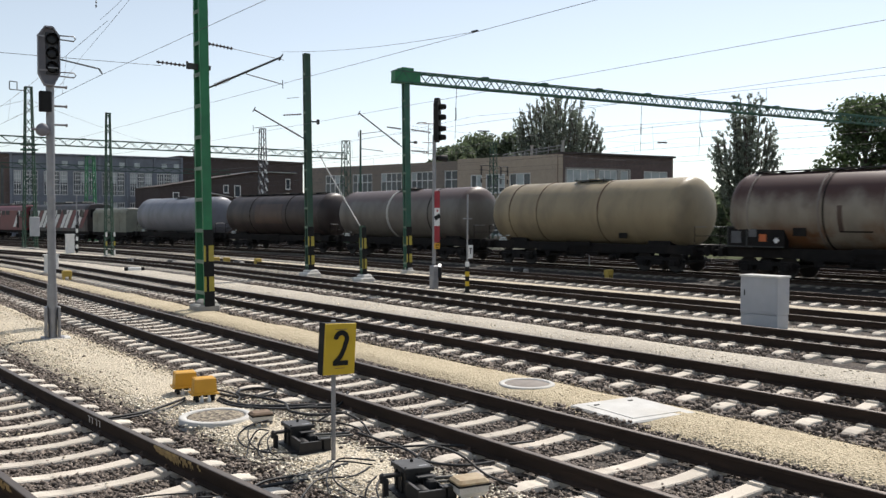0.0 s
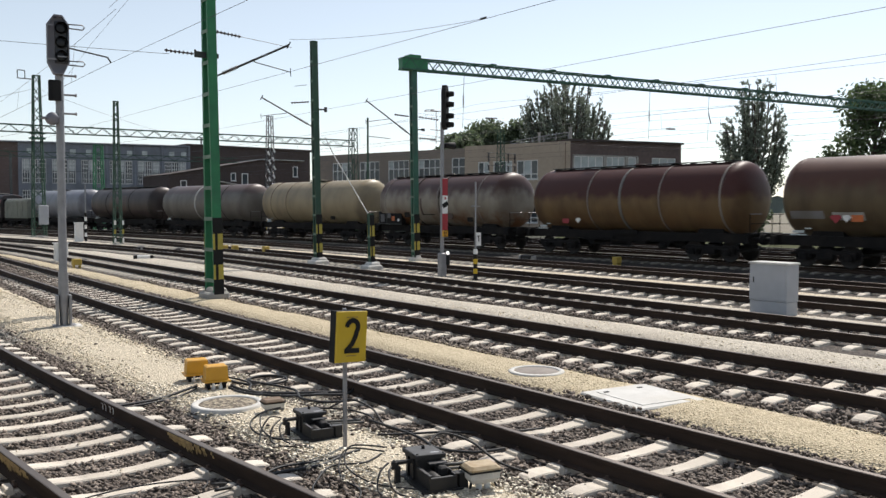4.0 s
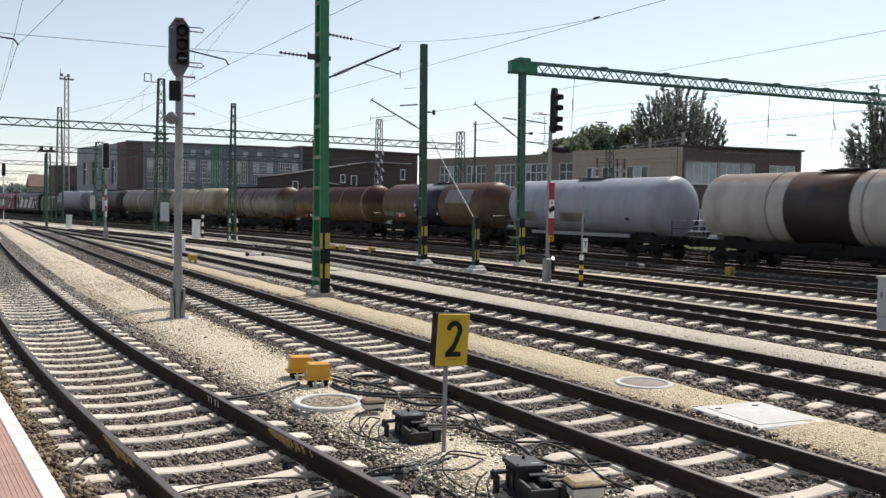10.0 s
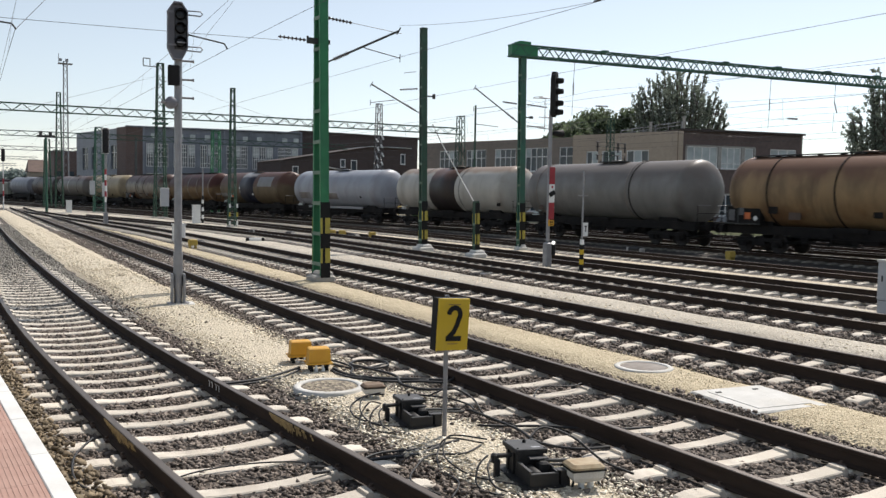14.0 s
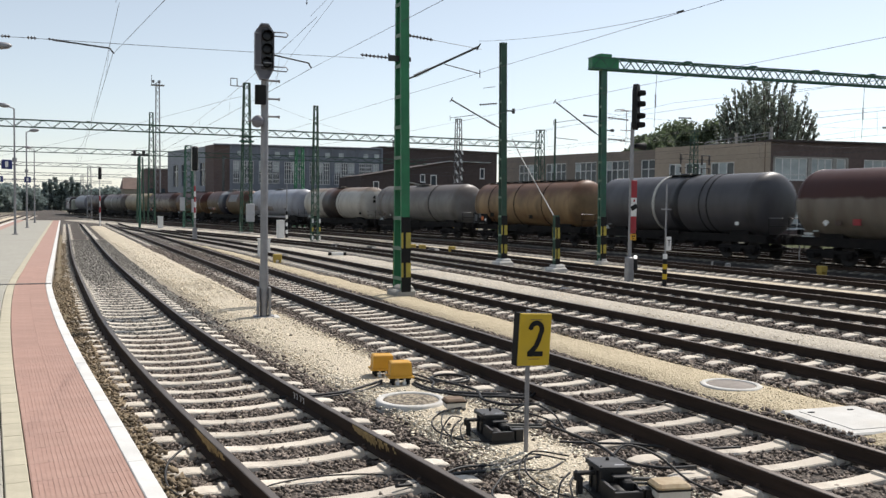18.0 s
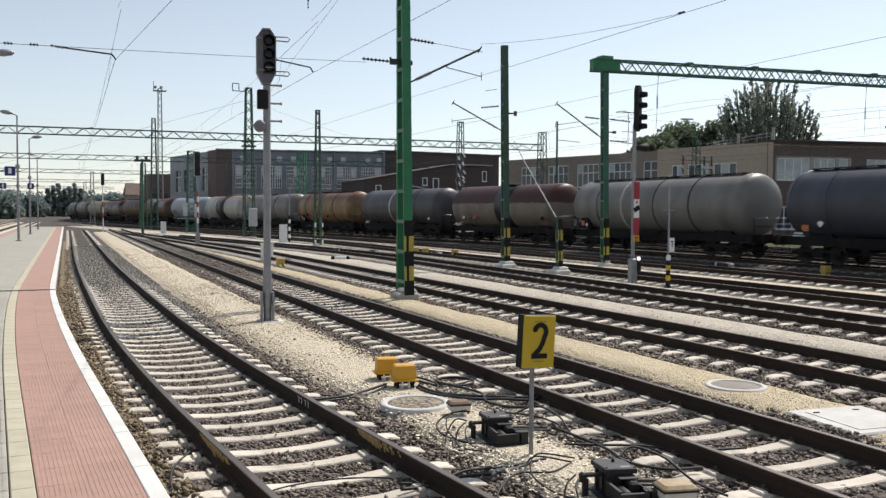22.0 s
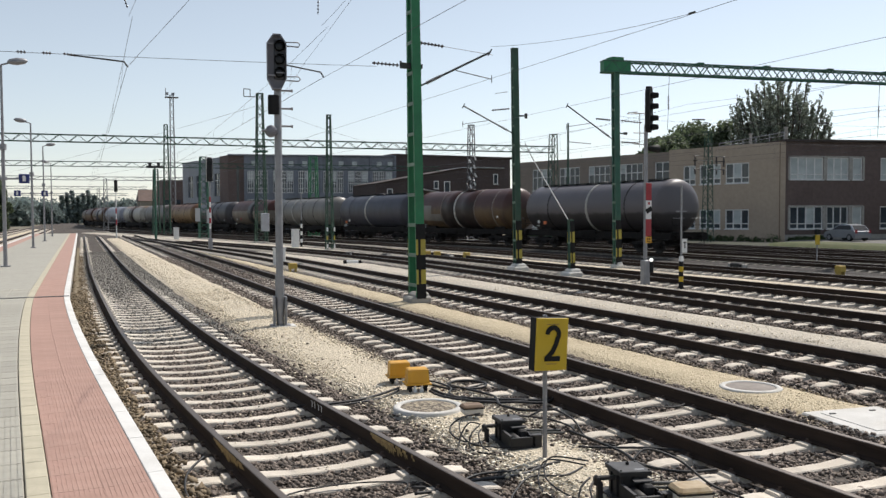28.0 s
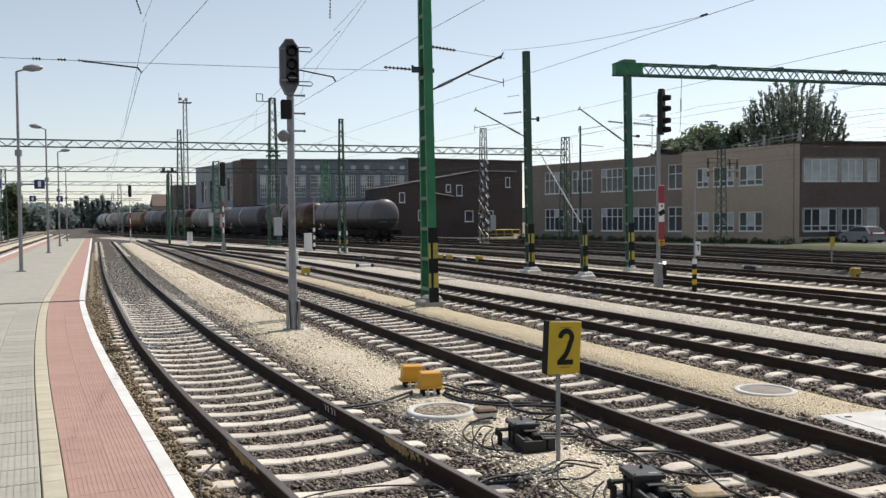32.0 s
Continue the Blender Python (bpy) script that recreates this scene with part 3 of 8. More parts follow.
def tiles(name, a, b, tile, material, y0, y1, cols, z1=0.55, gap=0.004, h=0.08, label="", ribs=0):
    """Rows of paving slabs along the platform edge, each one an object on a shared mesh."""
    w = (b - a) / cols
    g = Geo().box(0, 0, -h / 2, w - gap, tile - gap, h, bevel=0.006)
    for k in range(ribs):
        g.box((k + 0.5) * w / ribs - w / 2, 0, 0.0018, w / ribs * 0.55, tile - 0.012, 0.0036)
    me = g.mesh(name, material)
    n = int((y1 - y0) / tile)
    for i in range(n):
        y = y0 + tile * (i + 0.5)
        for c in range(cols):
            part(name, me, (), PLAT, label, pose(edge_line(y) + a + w * (c + 0.5), y, z1 + 0.0015 * noise.noise((y, c, 1)), 0, 0, math.degrees(turn_at(edge_line, y))))


def ribbed(y0, y1):
    """Red tactile slabs with ribs that run along the edge."""
    g = Geo().box(0, 0, -0.04, 0.2905, 0.3985, 0.08)
    for k in range(10):
        g.box(-0.1305 + k * 0.029, 0, 0.0013, 0.015, 0.398, 0.0026)
    me = g.mesh("red_tile", "pink")
    y = y0
    while y < y1:
        for c in range(2):
            part("red_tile", me, (), PLAT, "", pose(edge_line(y) - 0.122 - 0.292 * (c + 0.5), y, 0.545, 0, 0, math.degrees(turn_at(edge_line, y))))
        y += 0.4


tiles("edge_stone", -0.12, 0.0, 1.0, "whiteedge", 2, 60, 1, label="white concrete platform edge stone")
ribbed(3.2, 26)
tiles("cream_tile", -0.855, -0.712, 0.4, "cream", 3, 27, 1)
tiles("grey_slab", -2.95, -0.86, 0.4, "paver", 5, 23, 5, z1=0.545, ribs=10)
band("edge_stones", -0.12, 0.0, "whiteedge", 60, 101, label="white concrete platform edge")
band("edge_stones", -0.12, 0.0, "whiteedge", -14, 2, label="white concrete platform edge")
band("paving_bed", -4.2, -0.125, "joint", -14, 101, z1=0.52)
band("red_paving", -0.71, -0.124, "pink", 26, 101, z1=0.546, label="red ribbed paving strip")
band("red_paving", -0.71, -0.124, "pink", -14, 3, z1=0.546, label="red ribbed paving strip")
band("cream_line", -0.855, -0.714, "cream", 27, 101, z1=0.55, label="cream guide line")
band("cream_line", -0.855, -0.714, "cream", -14, 3, z1=0.55, label="cream guide line")
band("grey_paving", -3.5, -0.859, "paver", 23, 101, z1=0.546, label="grey block paving")
band("grey_paving", -3.5, -0.859, "paver", -14, 5, z1=0.546, label="grey block paving")
band("grey_paving", -3.5, -2.954, "paver", 5, 23, z1=0.546, label="grey block paving")
band("red_paving", -4.14, -3.504, "pink", -14, 101, z1=0.546, label="red ribbed paving strip")
band("edge_stones", -4.34, -4.144, "whiteedge", -14, 101, label="white concrete platform edge")
# narrow dark strip straight across the paving
g = Geo()
g.box(edge_line(20.4) - 1.66, 20.35, 0.546, 3.3, 0.16, 0.022)
part("drain_channel", g, "darksteel", PLAT, "narrow dark strip across the platform")


def line0(y):
    return edge_line(y) - 4.3 - 1.70


def line00(y):
    return edge_line(y) - 10.8


for l_ in (line0, line00):
    strip("ballast_bed", "dark ballast bed under a track beyond the platform", lambda y, l=l_: l(y) - 2.0, lambda y, l=l_: l(y) + 2.0, -14, 200, "ballast", z=-0.245, crown=0.01, step=2, seed=90, category="ballast")
    track(l_, -14, 200, "track beyond the platform with brown rails", (60, 61), False, 0.2, 3.0)
strip("far_platform_ground", "pale gravel between the tracks beyond the platform", lambda y: line00(y) + 1.8, lambda y: line0(y) - 1.8, 10, 200, "gravel", z=-0.2, step=3, seed=95, category="gravel")
strip("far_ballast", "brown track field of the station throat", lambda y: -12 + 0.02 * y, lambda y: 16.0 - 0.02 * y, 100, 420, "ballast", z=-0.27, crown=0.0, edge=-0.4, step=6, seed=97, category="ballast")
strip("dirt_strip", "brown dirt with dry weeds beside the platform wall", lambda y: edge_line(y) - 0.04, lambda y: line1(y) - 1.22, 5, 75, "dirt", z=-0.192, crown=0.015, edge=-0.40, step=0.5, jag=0.10, seed=99)

# ---------------------------------------------------------------- loose stones on the beds near the platform
def stones(name, label, material, spots, size, seed, squash=0.75, category="stones"):
    """Many small broken stones in one mesh. spots: an array of x, y, z."""
    rng = np.random.default_rng(seed)
    n = len(spots)
    base = np.array([(1, 0, 0), (-1, 0, 0), (0, 1, 0), (0, -1, 0), (0, 0, 1), (0, 0, -1)], float)
    tri = np.array([(0, 2, 4), (2, 1, 4), (1, 3, 4), (3, 0, 4), (2, 0, 5), (1, 2, 5), (3, 1, 5), (0, 3, 5)])
    v = base[None] * rng.uniform(0.45, 1.35, (n, 6, 3)) + rng.uniform(-0.45, 0.45, (n, 6, 3))
    a, b = rng.uniform(0, 6.28, n), rng.uniform(-0.6, 0.6, n)
    ca, sa, cb, sb = np.cos(a), np.sin(a), np.cos(b), np.sin(b)
    x, y, z = v[..., 0], v[..., 1], v[..., 2] * squash
    y, z = y * cb[:, None] - z * sb[:, None], y * sb[:, None] + z * cb[:, None]
    x, y = x * ca[:, None] - y * sa[:, None], x * sa[:, None] + y * ca[:, None]
    r = size * rng.uniform(0.5, 1.4, n)[:, None]
    co = np.stack([x * r, y * r, z * r], -1) + spots[:, None]
    f = (tri[None] + 6 * np.arange(n)[:, None, None]).reshape(-1, 3)
    me = bpy.data.meshes.new(name)
    me.vertices.add(n * 6)
    me.vertices.foreach_set("co", co.astype(np.float32).ravel())
    me.loops.add(len(f) * 3)
    me.loops.foreach_set("vertex_index", f.astype(np.int32).ravel())
    me.polygons.add(len(f))
    me.polygons.foreach_set("loop_start", np.arange(0, len(f) * 3, 3, dtype=np.int32))
    me.polygons.foreach_set("loop_total", np.full(len(f), 3, np.int32))
    me.materials.append(M[material])
    me.update(calc_edges=True)
    ob = new(name, me)
    return tagged(ob, label, category, kind="stuff")


def scatter(ln_, a, b, y0, y1, density, z, seed, fade=0.0, phase=None, askew=0.0):
    """Places between two offsets from a line; with a phase, the tops of the sleepers stay mostly clear."""
    rng = np.random.default_rng(seed)
    n = int((b - a) * (y1 - y0) * density)
    y = y0 + (y1 - y0) * rng.random(n)
    keep = rng.random(n) < 1 - fade * (y - y0) / (y1 - y0)
    y = y[keep]
    d = a + (b - a) * rng.random(len(y))
    x = np.array([ln_(t) for t in y]) + d
    clear = (np.abs(x - 8.87) > 0.6) | (np.abs(y - 7.09) > 0.64)
    for cx, cy, cr in ((4.26, 9.88, 0.45), (8.96, 9.18, 0.43)):
        clear &= np.hypot(x - cx, y - cy) > cr
    if phase is not None:
        lean = np.array([turn_at(ln_, t) for t in y]) + math.radians(askew)
        q = np.abs((y - d * np.tan(lean) + 14 - phase) % 0.6 - 0.3)
        clear &= (q > 0.10) | (np.abs(d) > 1.30) | (rng.random(len(y)) < 0.08)
        clear &= np.abs(np.abs(d) - 0.7535) > 0.07
    x, y, d = x[clear], y[clear], d[clear]
    if phase is not None:
        z = z - 0.018 + 0.012 * (np.abs(d) > 0.93)
    return np.stack([x, y, z + rng.uniform(-0.014, 0.012, len(y))], -1)


stones("ballast_stones", "dark brown broken ballast stones between the sleepers", "stone", np.concatenate([
    scatter(line1, -1.40, 1.50, 3.0, 17, 860, -0.208, 1, 0.3, 0.15, -4.0), scatter(line2, -1.66, 1.62, 2.5, 22, 760, -0.208, 2, 0.5, 0.56, -4.0), scatter(line1, 1.25, 1.66, 3.0, 24, 110, -0.192, 20, 0.3), scatter(line2, -1.75, -1.3, 3.0, 24, 100, -0.192, 21, 0.3)]), 0.029, 3, 0.66)
stones("ballast_stones", "dark brown broken ballast stones between the sleepers", "stone", np.concatenate([
    scatter(line3, -1.7, 1.7, 4, 30, 260, -0.208, 4, 0.5, 0.4), scatter(line4, -1.7, 1.7, 8, 32, 140, -0.208, 5, 0, 0.1), scatter(line2, -1.7, 1.65, 22, 55, 160, -0.206, 7, 0.6, 0.56, -4.0)]), 0.042, 8)
stones("ballast_stones", "grey broken ballast stones round half-buried sleepers", "stone_g", np.concatenate([
    scatter(line1, -0.95, 1.50, 17, 30, 560, -0.210, 41, 0.3, 0.15, -4.0), scatter(line1, -0.72, 0.72, 30, 46, 150, -0.204, 42, 0.3), scatter(line1, -1.0, 1.65, 30, 66, 190, -0.222, 6, 0.5)]), 0.034, 43)
stones("ballast_stones", "weathered yellowish ballast stones beside the platform", "stone_b", np.concatenate([
    scatter(line1, -1.75, -0.95, 12, 30, 330, -0.200, 44, 0.3, 0.15, -4.0), scatter(line1, -1.80, -1.14, 4.2, 14, 420, -0.172, 45, 0.0), scatter(line1, -1.75, -1.08, 14, 30, 260, -0.172, 48, 0.2), scatter(line1, -1.8, -1.0, 30, 60, 120, -0.205, 46, 0.5)]), 0.032, 47)
stones("limestone_chips", "pale broken limestone chips on the gravel strip", "chip", np.concatenate([
    scatter(line1, 1.70, 3.2, 12, 30, 420, -0.186, 12, 0.35)]), 0.021, 14, 0.38)
stones("limestone_chips", "white broken limestone chips round the point machines", "chip_w", np.concatenate([
    scatter(line1, 1.48, 2.75, 3.0, 8.5, 900, -0.188, 11), scatter(line1, 1.62, 3.25, 8.5, 12, 820, -0.188, 35)]), 0.021, 36, 0.38)
stones("limestone_chips", "pale broken limestone chips on the gravel strip", "chip", np.concatenate([
    scatter(line1, 1.8, 3.1, 30, 60, 120, -0.186, 28, 0.5), scatter(line3, 1.95, 3.0, 6, 34, 60, -0.186, 29, 0.4), scatter(line4, 1.9, 2.8, 10, 40, 50, -0.186, 30, 0.4)]), 0.024, 31, 0.35)
stones("yellow_chips", "fine yellowish gravel between two tracks", "chip_y", np.concatenate([
    scatter(line2, 1.78, 2.95, 3.5, 20, 420, -0.186, 32, 0.5), scatter(line2, 1.8, 2.9, 20, 44, 100, -0.186, 33, 0.4)]), 0.012, 34, 0.35)
stones("limestone_chips", "scattered pale limestone chips among dark ballast", "chip", np.concatenate([
    scatter(line1, 1.3, 2.0, 4, 14, 22, -0.18, 15), scatter(line2, -2.0, -1.4, 3, 12, 30, -0.185, 16), scatter(line1, -1.5, 1.6, 3, 20, 3, -0.18, 17)]), 0.024, 18, 0.45)
stones("dark_stones", "few dark stones strewn over the pale gravel", "stone", np.concatenate([
    scatter(line1, 1.7, 3.5, 3.5, 26, 2, -0.178, 22), scatter(line1, 1.5, 2.0, 4.5, 9.5, 16, -0.18, 24), scatter(line2, -2.0, -1.6, 4.0, 9.0, 16, -0.18, 25), scatter(line2, 1.50, 1.74, 6.3, 7.9, 420, -0.185, 27)]), 0.026, 26)


# ---------------------------------------------------------------- between the platform track and the next: sign, boxes, point machines
def digit_two(parent, m, h=0.335, w=0.135, t=0.05):
    """A condensed figure 2, as a flat bent stroke."""
    pts, r = [], w / 2
    for k in range(15):
        a = math.radians(178 - k * 15.5)
        pts.append((r * math.cos(a), h / 2 - r + r * math.sin(a)))
    pts += [(r * 0.55, 0.0), (0.0, -h * 0.22), (-r * 0.75, -h / 2 + t * 0.9), (-r, -h / 2 + t / 2 + 0.002)]
    g = Geo()
    for k, (p, q) in enumerate(zip(pts[:-1], pts[1:])):
        g.bar((p[0], -0.004, p[1]), (q[0], -0.004, q[1]), t, 0.006 + 0.0003 * (k % 3), upv=(0, 1, 0))
        g.rod((q[0], -0.0012, q[1]), (q[0], -0.0068, q[1]), t / 2, 10)
    g.box(0.0, -0.0041, -h / 2 + t / 2, w + t * 0.9, 0.0066, t)
    return part("number", g, "black", parent, "black figure 2", m)


sign = thing("speed_sign", "yellow board with a black figure 2 on a thin grey post", "sign", pose(4.46, 7.27, -0.2))
part("post", Geo().rod((0, 0.10, -0.25), (0, 0.10, 1.47), 0.024, 12), "greysteel", sign, "thin galvanised post")
board = part("board", Geo().box(0, 0, 0, 0.37, 0.035, 0.52, bevel=0.004), "signyellow", sign, "", pose(0.0, -0.02, 1.19, 0, 3.0, 2))
part("board_rim", Geo().box(0, 0.052, 0, 0.375, 0.10, 0.525), "black", board, "black folded rim")
digit_two(board, pose(0.005, -0.0185, 0.0))
part("small_print", Geo().box(0, -0.0185, 0.20, 0.14, 0.003, 0.006), "rustlid", board)
part("small_print", Geo().box(0, -0.0185, -0.195, 0.12, 0.003, 0.006), "rustlid", board)


def bond_box(x, y, rz, label):
    t = thing("track_circuit_box", label, "trackside box", pose(x, y, -0.19, 0, 0, rz) @ Matrix.Scale(0.82, 4), "orange trackside boxes")
    g = Geo()
    w0, w1, d0, d1 = 0.205, 0.175, 0.155, 0.13
    vs = [(-w0, -d0, 0.135), (w0, -d0, 0.135), (w0, d0, 0.135), (-w0, d0, 0.135), (-w0, -d0, 0.155), (w0, -d0, 0.155), (w0, d0, 0.155), (-w0, d0, 0.155),
          (-w0 + 0.015, -d0 + 0.015, 0.16), (w0 - 0.015, -d0 + 0.015, 0.16), (w0 - 0.015, d0 - 0.015, 0.16), (-w0 + 0.015, d0 - 0.015, 0.16),
          (-w1, -d1, 0.385), (w1, -d1, 0.385), (w1, d1, 0.385), (-w1, d1, 0.385), (-w1 + 0.02, -d1 + 0.02, 0.40), (w1 - 0.02, -d1 + 0.02, 0.40), (w1 - 0.02, d1 - 0.02, 0.40), (-w1 + 0.02, d1 - 0.02, 0.40)]
    fs = [(3, 2, 1, 0), (16, 17, 18, 19)]
    for r in range(4):
        fs += [(4 * r + k, 4 * r + (k + 1) % 4, 4 * r + 4 + (k + 1) % 4, 4 * r + 4 + k) for k in range(4)]
    part("housing", g.add(vs, fs), "orangebox", t)
    for sx in (-0.13, 0.13):
        for sy in (-0.09, 0.09):
            part("foot", Geo().rod((sx, sy, -0.08), (sx, sy, 0.14), 0.03, 8), "black", t)
        part("insulator_cap", Geo().lathe([(0.0, 0.03), (0.05, 0.035), (0.07, 0.02), (0.12, 0.02)], "z", 10, (sx * 0.45, -0.12, 0)), "white", t)
    part("flange", Geo().box(0, 0, 0.142, 0.45, 0.35, 0.024, bevel=0.006), "orangebox", t)
    part("base_tray", Geo().box(0, 0, 0.108, 0.34, 0.25, 0.04), "black", t)
    return t


bond_box(4.57, 11.0, -12, "orange-yellow housing on short black legs beside loose cables")
bond_box(4.54, 11.62, -12, "yellow housing on short black legs behind another")


def manhole(x, y, r, lidmat, label, lidlabel, z=-0.2):
    t = thing("manhole", label, "manhole", pose(x, y, z))
    part("ring", Geo().lathe([(-0.2, r), (0.02, r), (0.034, r - 0.02), (0.034, r * 0.82), (0.02, r * 0.80), (-0.2, r * 0.80)], "z", 40), "whiteconc", t)
    g = Geo().lathe([(-0.1, r * 0.78), (0.018, r * 0.78), (0.022, r * 0.75), (0.022, 0.0)], "z", 36)
    part("lid", g, lidmat, t, lidlabel)
    return t


manhole(4.26, 9.88, 0.45, "rustlid2", "round manhole with a white concrete ring and a patterned lid", "brown patterned cast lid", -0.172)
manhole(8.96, 9.18, 0.43, "lidgrey", "round manhole with a white ring and a grey lid on gravel", "plain grey concrete lid")

slab = thing("concrete_hatch", "large white concrete slab with a lid set into gravel", "hatch", pose(8.87, 7.08, -0.262, 0, 0, -8))
part("frame_slab", Geo().box(0, 0, 0.0, 1.17, 1.18, 0.16, bevel=0.02), "whiteconc", slab)
part("lid", Geo().box(0.02, 0.0, 0.082, 0.84, 0.9, 0.012, bevel=0.004), "whiteconc", slab)
for sx in (-0.3, 0.3):
    part("lifting_eye", Geo().box(sx, 0.36, 0.092, 0.08, 0.03, 0.012), "darksteel", slab)


def smooth_line(pts):
    """A curve through the given places."""
    pts = [Vector(p) for p in pts]
    out = []
    for i in range(len(pts) - 1):
        p0, p1, p2, p3 = pts[max(i - 1, 0)], pts[i], pts[i + 1], pts[min(i + 2, len(pts) - 1)]
        for k in range(6):
            u = k / 6
            out.append(0.5 * ((2 * p1) + (p2 - p0) * u + (2 * p0 - 5 * p1 + 4 * p2 - p3) * u * u + (3 * p1 - p0 - 3 * p2 + p3) * u ** 3))
    return out + [pts[-1]]


def point_machine(x, y, rz, k=1.0, hoses=5):
    """A black machine: a case with a flat bolted lid, an open tray before it, an arm on a pedestal, hoses, and rods to the point blades."""
    t = thing("point_machine", "black point machine with a flat lid and loose hoses", "point machine", pose(x, y, -0.19, 0, 0, rz) @ Matrix.Scale(k, 4), "point machines")
    part("base_plate", Geo().box(0, -0.06, 0.015, 0.46, 0.80, 0.03), "machine", t)
    part("case", Geo().box(0, 0.10, 0.155, 0.29, 0.36, 0.25, bevel=0.015), "machine", t)
    for x_, y_, dx, dy in ((-0.155, 0.02, 0.02, 0.03), (-0.155, 0.18, 0.02, 0.03), (0.0, -0.085, 0.03, 0.02)):
        part("case_rib", Geo().box(x_, y_, 0.15, dx, dy, 0.24), "machine", t)
    lid = part("case_lid", Geo().box(0, 0, 0, 0.35, 0.42, 0.020, bevel=0.006), "machinelid", t, "dark grey steel lid", pose(0, 0.10, 0.300, -2, 1.5, 0))
    part("lid_rim", Geo().box(0, -0.206, -0.02, 0.345, 0.008, 0.04).box(-0.171, 0, -0.02, 0.008, 0.40, 0.04).box(0.171, 0, -0.02, 0.008, 0.40, 0.04), "machine", lid)
    part("lid_knob", Geo().rod((0.02, 0.07, 0.01), (0.02, 0.07, 0.035), 0.018, 10).rod((0.02, 0.07, 0.035), (0.02, 0.07, 0.045), 0.010, 8), "black", lid)
    part("lid_label", Geo().box(0.07, -0.13, 0.0115, 0.10, 0.03, 0.003), "greybox", lid, "small pale label plate")
    for bx, by in ((-0.15, -0.18), (0.15, -0.18), (0.15, 0.18), (-0.15, 0.18)):
        part("bolt", Geo().rod((bx, by, 0.008), (bx, by, 0.022), 0.012, 6), "darksteel", lid)
    for sx in (-0.15, 0.15):
        part("tray_side", Geo().box(sx, -0.27, 0.10, 0.014, 0.34, 0.17), "machine", t)
    part("tray_front", Geo().box(0, -0.435, 0.085, 0.30, 0.014, 0.14), "machine", t)
    # rims take the lighter lid colour to stand for their reflection
    part("tray_edge", Geo().box(-0.145, -0.27, 0.189, 0.032, 0.34, 0.008).box(0.0, -0.425, 0.159, 0.30, 0.034, 0.008), "machinelid", t, "steel edge coloured lighter for its bright reflection")
    part("motor", Geo().lathe([(-0.40, 0.0), (-0.40, 0.06), (-0.38, 0.075), (-0.16, 0.075), (-0.14, 0.05), (-0.10, 0.05)], "y", 14, (-0.05, 0, 0.10)), "machine", t)
    part("gear_block", Geo().box(0.08, -0.20, 0.13, 0.11, 0.16, 0.18, bevel=0.02), "machine", t)
    part("step_plate", Geo().box(0.05, -0.15, 0.235, 0.20, 0.10, 0.012), "machinelid", t, "worn cover plate")
    part("leg_bracket", Geo().box(0.235, -0.42, 0.075, 0.10, 0.04, 0.20).box(0.215, -0.36, 0.09, 0.04, 0.10, 0.17), "machine", t)
    part("bracket_edge", Geo().box(0.21, -0.395, 0.180, 0.17, 0.09, 0.010), "machinelid", t, "steel edge coloured lighter for its bright reflection")
    part("arm", Geo().box(-0.25, 0.06, 0.22, 0.22, 0.05, 0.04, bevel=0.01).box(-0.36, 0.06, 0.20, 0.06, 0.08, 0.10, bevel=0.02), "machine", t)
    part("pedestal", Geo().box(-0.33, 0.05, 0.07, 0.06, 0.06, 0.24, bevel=0.01), "machine", t)
    part("drive_rod", Geo().rod((0.15, 0.14, 0.11), (0.78, 0.14, 0.07), 0.022, 8).rod((0.15, 0.14, 0.11), (0.24, 0.14, 0.11), 0.04, 10), "darksteel", t)
    part("detector_rod", Geo().rod((0.15, 0.0, 0.11), (0.78, 0.0, 0.07), 0.016, 8), "darksteel", t)
    for pts in (((-0.44, 0.03, 0.24), (-0.58, -0.08, 0.17), (-0.64, -0.22, 0.03), (-0.55, -0.42, 0.0), (-0.38, -0.52, 0.0)), ((-0.42, 0.0, 0.2), (-0.50, -0.14, 0.16), (-0.49, -0.3, 0.04), (-0.36, -0.46, 0.0), (-0.20, -0.62, 0.0)),
                ((-0.40, 0.10, 0.24), (-0.55, 0.14, 0.26), (-0.70, 0.04, 0.12), (-0.78, -0.12, 0.0), (-0.95, -0.2, 0.0)), ((0.12, -0.08, 0.25), (-0.06, -0.12, 0.30), (-0.16, -0.28, 0.18), (-0.24, -0.40, 0.05), (-0.30, -0.6, 0.0)),
                ((0.17, -0.05, 0.22), (0.30, -0.02, 0.25), (0.42, -0.10, 0.14), (0.48, -0.26, 0.0), (0.62, -0.42, 0.0)))[:hoses]:
        part("hose", Geo().tube(smooth_line(pts), 0.011, 6), "cable", t, "black rubber hose")
    return t


point_machine(4.46, 8.08, -10, 0.80, 3)
point_machine(4.50, 5.99, -14, 0.84, 2)


